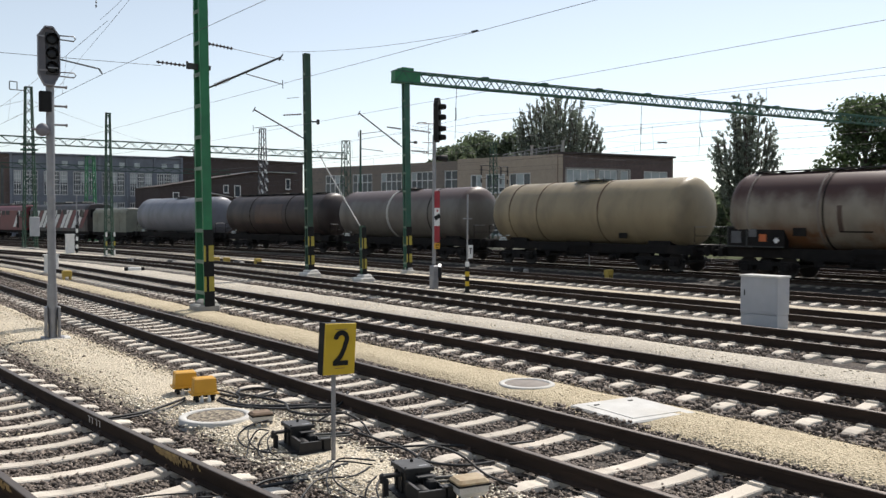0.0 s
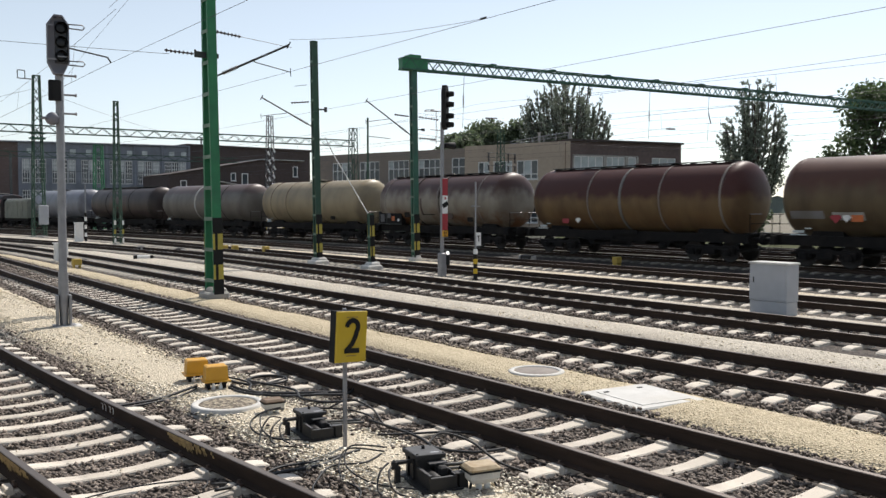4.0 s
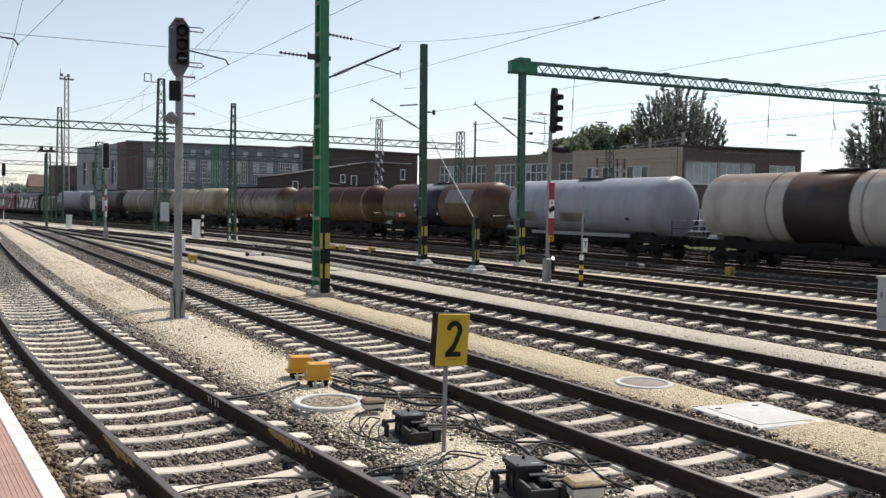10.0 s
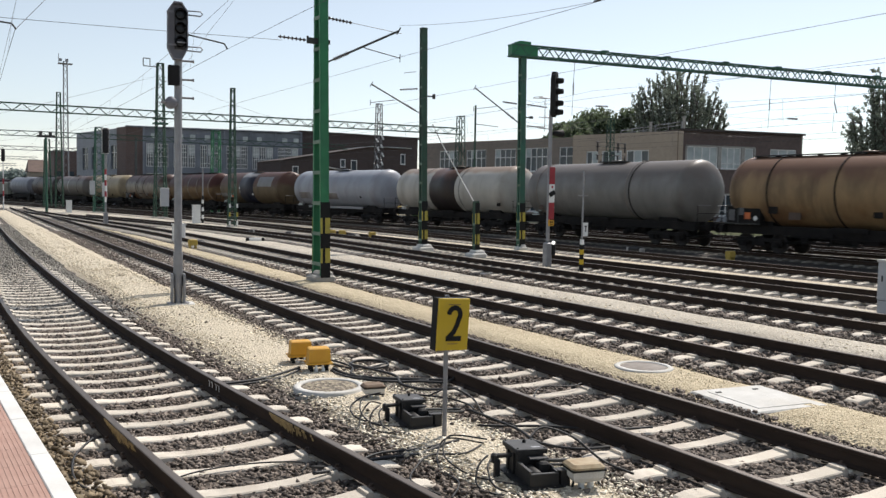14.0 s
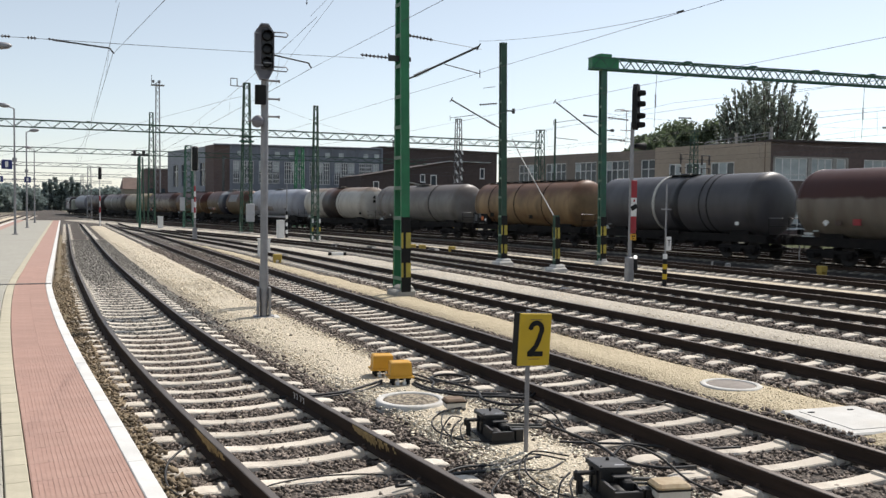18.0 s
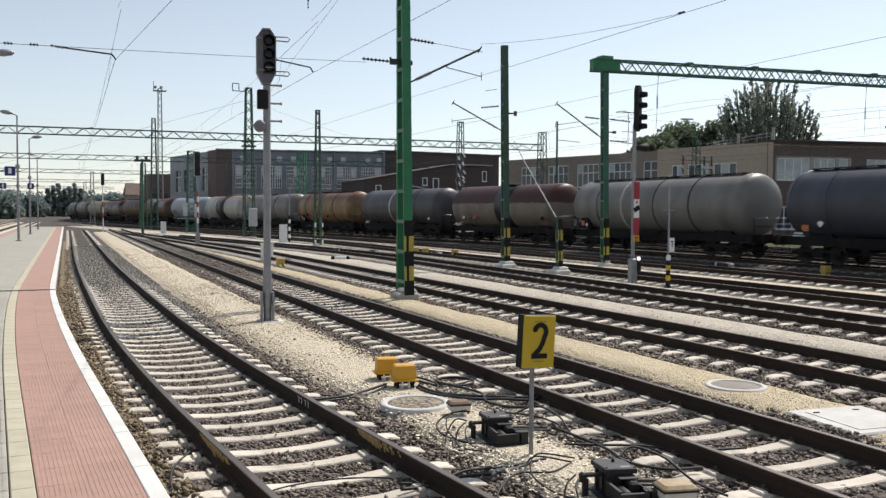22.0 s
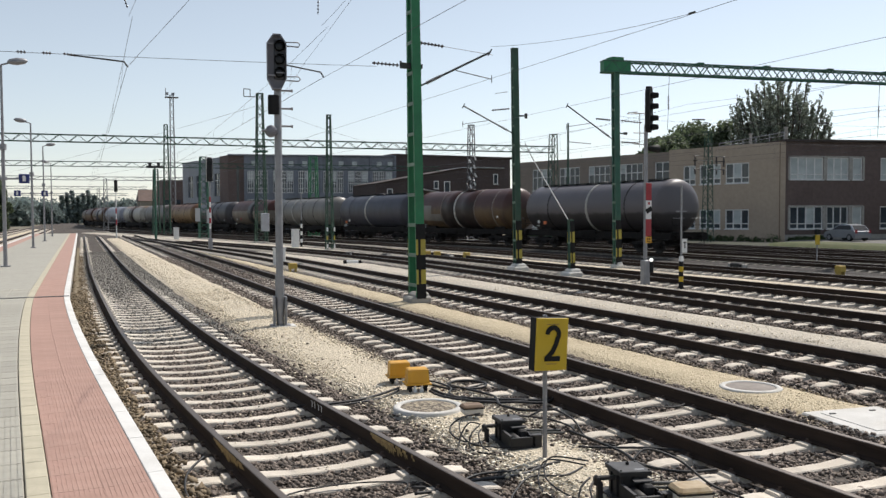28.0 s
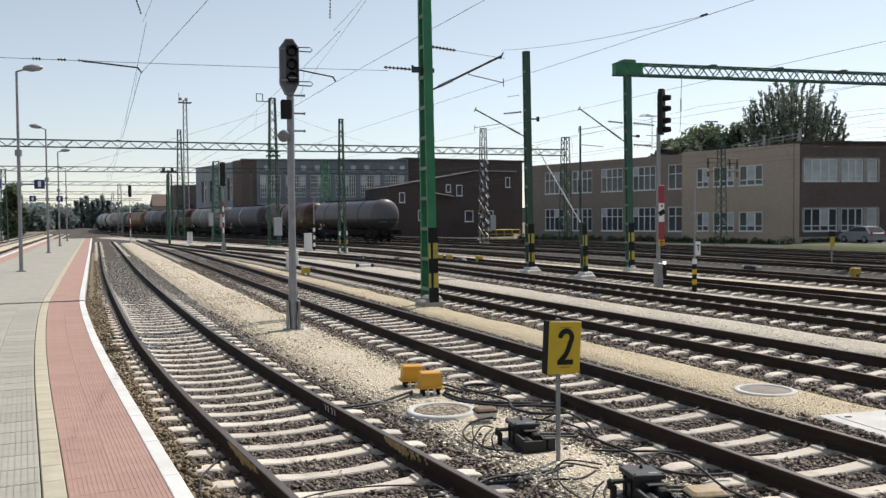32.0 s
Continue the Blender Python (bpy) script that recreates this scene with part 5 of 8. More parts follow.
for z, s in ((6.9, 1), (7.3, -1), (6.2, 1)):
    part("cross_arm", Geo().rod((-1.6, 0, z + 0.2), (1.8, 0, z + 0.2), 0.03, 6), "darksteel", m9)
    for k in (-1.4, 0.9, 1.7):
        insulator(m9, (k, 0, z + 0.2), (k, 0, z - 0.25), 0.14, n=3)
lattice_mast(13.6, 121, 15.0, 0.9, 0.42, "tall dark lattice mast far down the tracks", bar=0.09, step=1.0)
lattice_mast(12.9, 128, 9.3, 1.0, 0.6, "green lattice mast far down the tracks", bar=0.09, step=1.0)
m4 = lattice_mast(20.5, 172, 26.0, 1.0, 0.6, "slim tall floodlight mast with lamps at its top", "greysteel", 1.3, 0.10)
part("lamp_platform", Geo().box(0, 0, 25.6, 2.4, 1.6, 0.12).box(-0.9, -0.5, 26.2, 0.5, 0.3, 0.5).box(0.2, -0.5, 26.2, 0.5, 0.3, 0.5).rod((-1.1, 0, 25.6), (-1.1, 0, 27.4), 0.06, 6), "greysteel", m4)
m5 = thing("signal_post", "dark post with a cross arm beside the far tracks", "post", pose(9.6, 96, -0.25))
part("pole", Geo().rod((0, 0, 0), (0, 0, 8.0), 0.14, 8, 0.1), "dkgreen", m5)
part("cross_arm", Geo().box(0, 0, 7.9, 1.7, 0.2, 0.25).box(-0.5, 0, 8.2, 0.3, 0.2, 0.4).box(0.4, 0, 8.2, 0.3, 0.2, 0.4), "darksteel", m5)
lattice_mast(28.9, 102.7, 9.9, 1.1, 0.8, "green lattice mast beside the grey works building", "green", bar=0.1, step=0.5)
mg2 = lattice_mast(15.2, 99.5, 9.3, 1.1, 0.7, "green lattice mast beside the curving track", "dkgreen", bar=0.1, step=0.6)
for x_, z_ in ((-0.8, 2.78), (0.45, 2.6)):
    part("equipment_box", Geo().box(x_, -0.7, z_, 0.5, 0.4, 1.5, bevel=0.04), "greybox", mg2, "pale grey equipment box")
for x_, y_ in ((-8, 123), (-12, 167), (8, 165.5), (-14, 221), (9, 219)):
    lattice_mast(x_, y_, 9.4, 0.8, 0.5, "lattice mast under a far girder", "lattice" if y_ < 150 else "greysteel", bar=0.08, step=1.2)


# ---------------------------------------------------------------- overhead wires
def wire(pts, r=0.009, label="thin dark overhead wire over the yard", sag=0.0, seg=10):
    g = Geo()
    for a, b in zip(pts[:-1], pts[1:]):
        a, b = Vector(a), Vector(b)
        q = [a.lerp(b, k / seg) - Vector((0, 0, 4 * sag * (k / seg) * (1 - k / seg))) for k in range(seg + 1)]
        g.tube(q, r * 0.8, 5)
    return thing("overhead_wire", label, "overhead wire", group="overhead wires", geo=g, mats="wire")


def catenary(ln_, ys, off, zc=6.15, zm=7.35, sag=0.75, y_drop=(2, 100), zig=0.22):
    """A contact wire on droppers under a sagging bearer wire, over one track."""
    cp, mp = [], []
    for k, y in enumerate(ys):
        z_ = zig if k % 2 else -zig
        cp.append(Vector((ln_(y) + off + z_, y, zc)))
        mp.append(Vector((ln_(y) + off + z_ * 0.3, y, zm)))
    t = thing("catenary", "contact wire hung on droppers from a bearer wire", "overhead wire", group="overhead wires")
    part("contact_wire", Geo().tube(cp, 0.0065, 5), "wire", t)
    g, drops = Geo(), []
    for a, b in zip(mp[:-1], mp[1:]):
        q = [a.lerp(b, k / 14) - Vector((0, 0, 4 * sag * (k / 14) * (1 - k / 14))) for k in range(15)]
        g.tube(q, 0.0055, 5)
        drops += q[1:-1:2]
    part("bearer_wire", g, "wire", t)
    for q in drops:
        if y_drop[0] < q.y < y_drop[1]:
            for a, b in zip(cp[:-1], cp[1:]):
                if a.y <= q.y < b.y:
                    c = a.lerp(b, (q.y - a.y) / (b.y - a.y))
                    part("dropper", Geo().rod(q, c, 0.004, 4, caps=False), "wire", t)
    return t


def contact(pts, label="plain contact wire over a track"):
    return wire(pts, 0.0065, label, 0.0, 2)


SP = (22.6, 81.8, 122, 166, 220, 283)
catenary(line1, SP, 0.0, zc=5.98, zm=7.25, sag=0.9)
contact([(5.4, -30, 5.98), (2.15, 14.9, 5.98), (line1(22.6) - 0.22, 22.6, 5.98)])
t2 = catenary(line2, SP, 0.08, zc=6.05, zm=7.45, sag=0.9)
contact([(6.3, -30, 6.05), (6.6, 14, 6.05), (line2(22.6) - 0.14, 22.6, 6.05)])
wire([(5.2, 8, 8.2), (line2(22.6) - 0.17, 22.6, 7.45)], 0.0055, "bearer wire over the second track", 0.3)
wire([(1.9, 6, 8.2), (line1(22.6) - 0.15, 22.6, 7.25)], 0.0055, "bearer wire over the platform track", 0.3)
wire([(5.0, 10.6, 7.2), (7.3, 26.7, 7.2), (8.6, 36, 7.15)], 0.005, "slack wire that crosses two tracks", 0.05)
contact([(11.1, -30, 6.1), (11.1, 80, 6.1), (9.0, 122, 6.1)])
wire([(11.8, 22.6, 7.28), (11.12, 13.0, 6.12)], 0.006, "bearer wire that ends at a clamp", 0.12)
clamp = thing("wire_clamp", "small dark clamp where two wires meet", "clamp")
part("body", Geo().box(11.12, 13.0, 6.13, 0.03, 0.18, 0.03), "darksteel", clamp)
contact([(16.4, -30, 6.1), (16.4, 40, 6.1), (line4(80), 80, 6.1)])
contact([(20.8, -30, 6.0), (20.8, 52, 6.0), (line5(80), 80, 6.0), (line5(120), 120, 6.0)])
for l_, z_ in ((line6, 5.9), (line7, 5.8), (line8, 5.8), (line9, 5.9)):
    catenary(l_, (-40, 30.8, 78, 119, 166), 0.0, zc=z_, zm=z_ + 1.4, y_drop=(-20, 60))
# cross-span from the main mast over the platform, with its steady arms
wire([(8.2, 22.6, 6.46), (-1.6, 22.6, 6.16), (-12, 22.6, 5.75)], 0.008, "cross-span wire over the platform track", 0.02)
arm = thing("registration_arm", "dark steady arm with insulators that holds the platform wire", "registration arm")
part("tube", Geo().rod((0.30, 22.6, 6.20), (1.58, 22.6, 6.12), 0.020, 8).rod((1.58, 22.6, 6.12), (1.67, 22.6, 5.99), 0.02, 6), "darksteel", arm)
insulator(arm, (0.2, 22.6, 6.215), (0.5, 22.6, 6.19), 0.035, n=4)
insulator(arm, (-0.8, 22.6, 6.185), (-0.6, 22.6, 6.19), 0.04, n=3)
insulator(arm, (-0.25, 22.6, 6.20), (-0.05, 22.6, 6.205), 0.04, n=3)
arm2 = thing("registration_arm", "dark steady arm that holds the wire over the second track", "registration arm")
part("tube", Geo().rod((5.65, 22.6, 6.32), (6.6, 22.6, 6.19), 0.020, 8).rod((6.6, 22.6, 6.19), (6.68, 22.6, 6.06), 0.02, 6), "darksteel", arm2)
# insulators hanging from wires above the view
for p_, q_ in (((1.25, 20.0, 7.62), (1.6, 21.5, 7.2)), ((5.75, 19.8, 8.1), (6.25, 21.6, 7.5))):
    h_ = thing("hanging_insulator", "dark hanging insulator on a cross wire", "insulator")
    insulator(h_, p_, q_, 0.022, n=12)
wire([(17.75, 81.4, 12.9), (-9, 167, 9.8)], 0.016, "long wire between masts", 0.3)
wire([(17.75, 81.4, 12.9), (40, 100, 10.5)], 0.014, "long wire between masts", 0.4)
wire([(17.75, 81.4, 9.2), (2, 150, 8.6)], 0.012, "long wire between masts", 0.3)
for y_, z_ in ((32.0, 6.9), (31.9, 5.9)):
    wire([(23.9, 33, z_), (31, y_ - 0.6, z_ - 0.15), (45, y_ - 2.6, z_ + 0.1), (67.5, 25.5, z_ + 0.3)], 0.006, "cross-span wire over the yard tracks", 0.15)
for k, (l_, z_) in enumerate(((line6, 7.4), (line7, 7.3), (line8, 7.3), (line9, 7.4))):
    x_ = l_(31) + 0.4
    y_ = 33.15 - (x_ - 22.75) * 0.171
    h_ = thing("hanging_insulator", "dark insulator hung under the green girder", "insulator", group="insulators under the girder")
    part("hanger_wire", Geo().rod((x_, y_, 8.9), (x_ - 0.05, y_, z_ + 0.5), 0.012, 5).rod((x_ - 0.05, y_, z_ - 0.1), (x_ - 0.1, y_, z_ - 1.1), 0.01, 5), "wire", h_)
    insulator(h_, (x_ - 0.05, y_, z_ + 0.5), (x_ - 0.05 + (0.25 if k % 2 else 0), y_, z_ - 0.1), 0.05)
    h2 = thing("wire_insulator", "dark insulator in a cross wire", "insulator", group="insulators under the girder")
    insulator(h2, (x_ + 1.2, y_ - 0.2, 6.83), (x_ + 1.9, y_ - 0.3, 6.85), 0.05)


# ---------------------------------------------------------------- signals and trackside furniture
sig = thing("light_signal", "tall grey light signal seen from its dark lamp side", "signal", pose(4.525, 18.9, -0.2, 0, 0, -8))
part("mast_tube", Geo().rod((0, 0, 1.1), (0, 0, 5.6), 0.082, 16), "greysteel", sig, "grey steel tube")
part("mast_sleeve", Geo().rod((0, 0, 0.4), (0, 0, 1.15), 0.10, 16), "greysteel", sig)
g = Geo()
for s in (-1, 1):
    g.box(s * 0.125, 0, 0.32, 0.05, 0.24, 0.72, bevel=0.01)
    g.box(s * 0.16, 0, 0.03, 0.12, 0.30, 0.04)
    for z in (0.18, 0.5):
        g.rod((s * 0.16, -0.07, z), (s * 0.16, -0.14, z), 0.018, 6)
g.rod((0, 0, 0.0), (0, 0, 0.5), 0.085, 12)
part("foot_bracket", g, "greysteel", sig, "bolted steel foot")
part("footing", Geo().box(0.06, 0, -0.070, 0.60, 0.50, 0.2, bevel=0.03), "whiteconc", sig, "pale concrete footing")
W = 0.21
out = [(-W, -0.42), (-W, 0.36), (-0.08, 0.55), (0.08, 0.55), (W, 0.36), (W, -0.42), (0.09, -0.66), (-0.09, -0.66)]
inn = [(x * 0.90, z * 0.94 - 0.005) for x, z in out]
head = Geo().add([(x, 0.06, z) for x, z in out] + [(x, -0.14, z) for x, z in out], [tuple(range(8))] + [(k, (k + 1) % 8, 8 + (k + 1) % 8, 8 + k) for k in range(8)])
head.add([(x, -0.14, z) for x, z in out] + [(x, -0.14, z) for x, z in inn] + [(x, -0.04, z) for x, z in inn], [(k, (k + 1) % 8, 8 + (k + 1) % 8, 8 + k) for k in range(8)] + [(8 + k, 8 + (k + 1) % 8, 16 + (k + 1) % 8, 16 + k) for k in range(8)] + [tuple(range(16, 24))])
hd = part("signal_head", head, "sigback", sig, "slate grey eight-sided signal head", pose(-0.03, -0.12, 5.93))
part("lamp_panel", Geo().box(0.055, -0.06, 0.0, 0.23, 0.06, 0.86, bevel=0.01), "sigpanel", hd, "dark grey lamp panel")
for k, z in enumerate((0.29, 0.0, -0.29)):
    part("hood", Geo().lathe([(-0.19, 0.115), (-0.08, 0.12), (-0.08, 0.105), (-0.19, 0.10)], "y", 16, (0.055, 0, z)), "sigblack", hd)
    part("lens", Geo().lathe([(-0.095, 0.10), (-0.100, 0.06), (-0.102, 0.0)], "y", 14, (0.055, 0, z)), "lens", hd)
part("white_edge", Geo().box(-0.16, -0.145, 0.33, 0.14, 0.012, 0.03).box(-0.13, -0.145, -0.36, 0.2, 0.012, 0.03).box(0.08, -0.145, -0.30, 0.2, 0.012, 0.025), "greysteel", hd)
g = Geo()
for z in (6.30, 5.54):
    part("hand_loop", Geo().tube([(0.16, -0.05, z - 0.04), (0.46, -0.05, z - 0.05), (0.50, -0.05, z), (0.46, -0.05, z + 0.05), (0.16, -0.05, z + 0.04)], 0.014, 6), "greysteel", sig)
for z in (5.28, 4.88, 4.49):
    part("climbing_rung", Geo().rod((0.05, 0, z), (0.32, 0, z), 0.022, 8).rod((0.30, 0, z), (0.33, 0, z), 0.035, 8), "greysteel", sig)
part("shunt_lamp", Geo().box(-0.10, -0.10, 4.95, 0.24, 0.16, 0.42, bevel=0.02).box(-0.2, -0.19, 4.95, 0.05, 0.03, 0.38), "sigblack", sig, "small black lamp box")
part("round_lamp", Geo().lathe([(-0.22, 0.0), (-0.21, 0.09), (-0.16, 0.13), (-0.02, 0.13), (0.05, 0.10), (0.07, 0.0)], "y", 18, (-0.16, -0.02, 4.36)).box(-0.19, -0.1, 4.37, 0.34, 0.28, 0.03), "sigback", sig, "round grey lamp with a brim")

sig2 = thing("light_signal", "light signal with four hoods on a red and white mast", "signal", pose(19.24, 24.87, -0.2))
part("mast_tube", Geo().rod((0, 0, 0.9), (0, 0, 5.7), 0.07, 12), "greysteel", sig2)
for z0, z1, m_ in ((1.72, 2.33, "red"), (2.333, 3.0, "white"), (3.003, 3.63, "red")):
    bd = part("mast_board", Geo().box(0.06, -0.10, (z0 + z1) / 2, 0.24, 0.03, z1 - z0, bevel=0.006), m_, sig2, m_ + " field of the mast board")
    if m_ == "white":
        part("black_bar", Geo().box(0.06, -0.118, 2.66, 0.27, 0.008, 0.17, m=Matrix.Rotation(-0.5, 3, "Y")), "black", bd, "slanting black bar")
        part("small_print", Geo().box(0.06, -0.118, 2.90, 0.07, 0.006, 0.09), "red", bd)
part("yellow_plate", Geo().box(0.06, -0.10, 1.59, 0.25, 0.03, 0.22), "orangebox", sig2, "yellow number plate without text")
part("plate_bars", Geo().box(0.02, -0.118, 1.62, 0.05, 0.006, 0.07).box(0.10, -0.118, 1.62, 0.05, 0.006, 0.07).box(0.06, -0.118, 1.53, 0.12, 0.006, 0.03), "black", sig2)
part("foot_bracket", Geo().box(0, 0, 0.42, 0.28, 0.26, 0.9, bevel=0.04), "greysteel", sig2)
part("dwarf_lamp", Geo().box(0.18, -0.05, 0.66, 0.2, 0.24, 0.5, bevel=0.05), "sigblack", sig2)
part("lamp_glass", Geo().lathe([(-0.20, 0.0), (-0.19, 0.045), (-0.16, 0.07), (-0.12, 0.075)], "y", 16, (0.16, 0, 0.86)), "litlamp", sig2, "lit white lamp")
out = [(-0.20, -0.72), (-0.24, -0.55), (-0.24, 0.58), (-0.12, 0.82), (0.10, 0.82), (0.20, 0.62), (0.20, -0.5), (0.02, -0.80)]
g = Geo().add([(x, -0.10, z) for x, z in out] + [(x, 0.06, z) for x, z in out], [tuple(range(8)), tuple(range(15, 7, -1))] + [(k, (k + 1) % 8, 8 + (k + 1) % 8, 8 + k) for k in range(8)])
hd2 = part("signal_head", g, "sigblack", sig2, "black signal head", pose(0.02, -0.12, 6.22, 0, 0, 35))
for z in (0.50, 0.12, -0.30, -0.62):
    part("hood", Geo().lathe([(-0.34, 0.09), (-0.10, 0.12), (-0.10, 0.11), (-0.34, 0.08)], "y", 14, (0.0, 0, z)), "sigblack", hd2)
    part("lens", Geo().lathe([(-0.115, 0.11), (-0.12, 0.0)], "y", 14, (0.0, 0, z)), "lens", hd2)
g = Geo()
for z in (5.0, 5.4, 6.1):
    g.rod((-0.55, -0.02, z), (0.0, -0.02, z), 0.016, 6)
g.tube([(-0.6, -0.3, 6.1), (-0.75, 0, 6.1), (-0.6, 0.3, 6.1), (-0.1, 0.1, 6.1)], 0.014, 6).rod((-0.28, 0, 4.9), (-0.28, 0, 6.1), 0.012, 6)
part("ladder_hoop", g, "greysteel", sig2)
part("side_lamp", Geo().lathe([(-0.22, 0.05), (-0.18, 0.10), (0.2, 0.14), (0.24, 0.0)], "x", 14, (0.31, -0.05, 4.86)).box(0.1, 0, 4.80, 0.2, 0.05, 0.05), "sigblack", sig2, "dark hooded side lamp")

tp = thing("marker_post", "thin post with a T plate and a striped foot", "post", pose(18.96, 22.6, -0.2))
part("tube", Geo().rod((0, 0, 0.9), (0, 0, 3.45), 0.032, 10), "greysteel", tp)
part("cross_bar", Geo().box(0, 0, 2.6, 0.42, 0.03, 0.04), "greysteel", tp)
pl = part("plate", Geo().box(0.10, -0.05, 1.45, 0.20, 0.02, 0.46), "white", tp, "white plate")
part("letter", Geo().box(0.10, -0.063, 1.56, 0.12, 0.006, 0.035).box(0.10, -0.063, 1.47, 0.035, 0.006, 0.2), "black", pl, "black letter T")
for k in range(6):
    part("band", Geo().rod((0, 0, 0.08 + 0.17 * k), (0, 0, 0.25 + 0.17 * k), 0.075, 12), "black" if k % 2 == 0 else ("white" if k == 5 else "signyellow"), tp)
part("foot", Geo().lathe([(-0.05, 0.16), (0.08, 0.09)], "z", 12), "black", tp)

cab = thing("cabinet", "pale grey trackside equipment cabinet on a plinth", "cabinet", pose(18.45, 10.95, -0.2, 0, 0, -2) @ Matrix.Diagonal((0.89, 0.89, 0.97, 1)))
part("plinth", Geo().box(0, 0, 0.14, 0.50, 1.10, 0.40, bevel=0.01), "greybox", cab, "grey plinth")
part("body", Geo().box(0, 0, 0.80, 0.54, 1.12, 0.90, bevel=0.015), "greybox", cab)
part("roof", Geo().box(0, 0, 1.265, 0.60, 1.18, 0.05, bevel=0.015), "whiteconc", cab, "pale roof plate")
part("door", Geo().box(-0.275, 0, 0.80, 0.012, 1.04, 0.82), "greybox", cab)
part("handle", Geo().box(-0.285, 0.42, 0.85, 0.02, 0.03, 0.14), "darksteel", cab)

# far signals and posts on the pale strip
fs_ = thing("light_signal", "dark two-lamp signal on a striped mast", "signal", pose(10.5, 65.8, -0.2))
part("mast_tube", Geo().rod((0, 0, 0), (0, 0, 5.4), 0.07, 10), "greysteel", fs_)
for k in range(6):
    part("mast_stripe", Geo().rod((0, 0, 1.6 + k * 0.4), (0, 0, 2.0 + k * 0.4), 0.075, 10), "red" if k % 2 else "white", fs_)
part("signal_head", Geo().box(0, -0.1, 6.05, 0.44, 0.24, 1.8, bevel=0.18), "sigblack", fs_)
part("head_rim", Geo().box(0, 0.03, 6.05, 0.50, 0.04, 1.86, bevel=0.03), "white", fs_)
for z in (6.5, 5.6):
    part("lens", Geo().rod((0, -0.23, z), (0, -0.25, z), 0.16, 14), "lens", fs_)
part("foot_bracket", Geo().box(0, 0, 0.4, 0.3, 0.3, 0.9), "greysteel", fs_)
f2 = thing("light_signal", "distant signal on a red and white mast", "signal", pose(6.6, 112, -0.25))
part("mast_tube", Geo().rod((0, 0, 0), (0, 0, 6), 0.06, 10), "white", f2)
for z_ in (1.6, 3.0):
    part("mast_stripe", Geo().rod((0, 0, z_), (0, 0, z_ + 0.65), 0.085, 10), "red", f2)
part("signal_head", Geo().box(0, -0.1, 6.4, 0.40, 0.3, 1.5, bevel=0.15), "sigblack", f2)
part("lens", Geo().rod((0, -0.27, 6.0), (0, -0.29, 6.0), 0.14, 12), "lens", f2)
for x_, y_, h_, l_ in ((17.5, 67.6, 1.45, "white trackside cabinet beside a striped post"), (10.33, 43.2, 0.85, "small white trackside cabinet"), (12.2, 100, 1.3, "white trackside cabinet far down the tracks")):
    c = thing("cabinet", l_, "cabinet", pose(x_, y_, -0.22))
    part("body", Geo().box(0, 0, h_ / 2, 0.55, 0.5, h_, bevel=0.03), "greybox" if h_ > 3 else "white", c)
    part("roof", Geo().box(0, 0, h_ + 0.02, 0.62, 0.56, 0.05), "white", c)
tp2 = thing("marker_post", "striped post beside a white cabinet", "post", pose(17.95, 67.4, -0.22))
part("tube", Geo().rod((0, 0, 0), (0, 0, 4.4), 0.05, 8), "greysteel", tp2)
for k in range(7):
    part("band", Geo().rod((0, 0, 0.1 + 0.3 * k), (0, 0, 0.4 + 0.3 * k), 0.09, 10), "white" if k % 2 else "black", tp2)


low_mark = thing("fouling_marker", "low white marker block with black ends between tracks", "marker", pose(14.07, 42.65, -0.22, 0, 0, -10))
part("block", Geo().box(0, 0, 0.11, 0.62, 0.24, 0.16, bevel=0.03), "white", low_mark)
for x_ in (-0.39, 0.39):
    part("end", Geo().box(x_, 0, 0.11, 0.16, 0.25, 0.17, bevel=0.03), "black", low_mark, "black end")


def small_box(x, y, label, m_="dullyellow"):
    t = thing("trackside_box", label, "trackside box", pose(x, y, -0.22), "small yellow trackside boxes")
    part("housing", Geo().box(0, 0, 0.26, 0.36, 0.3, 0.26, bevel=0.03), m_, t)
    for sx in (-0.18, 0.18):
        part("foot", Geo().box(sx * 0.7, 0, 0.07, 0.06, 0.22, 0.16), m_, t)
    return t


for x_, y_ in ((20.7, 46.6), (20.4, 47.4), (21.6, 44.4), (9.7, 38.0), (29.4, 25.2)):
    small_box(x_, y_, "small yellow trackside box on legs")
for x_, y_ in ((21.0, 45.6), (20.1, 49.2), (18.2, 48.6), (10.6, 40.5), (17.0, 52), (29.2, 30.8)):
    t = thing("point_machine", "low point machine with a pale cover beside a far track", "point machine", pose(x_, y_, -0.22), "point machines")
    part("case", Geo().box(0, 0, 0.12, 0.4, 0.7, 0.22, bevel=0.05), "machine", t)
    part("cover", Geo().box(0, 0.45, 0.11, 0.28, 0.2, 0.18, bevel=0.05).box(0, -0.45, 0.11, 0.28, 0.2, 0.18, bevel=0.05), "concrete", t, "pale end cover")
ys_ = thing("shunting_sign", "small yellow sign on a thin post", "sign", pose(35.2, 31.6, -0.25))
part("post", Geo().rod((0, 0, 0), (0, 0, 1.6), 0.03, 8), "greysteel", ys_)
part("board", Geo().box(0, -0.03, 1.25, 0.32, 0.03, 0.5, bevel=0.01), "signyellow", ys_)
part("lamp", Geo().box(0, -0.02, 1.65, 0.2, 0.2, 0.26), "sigblack", ys_)


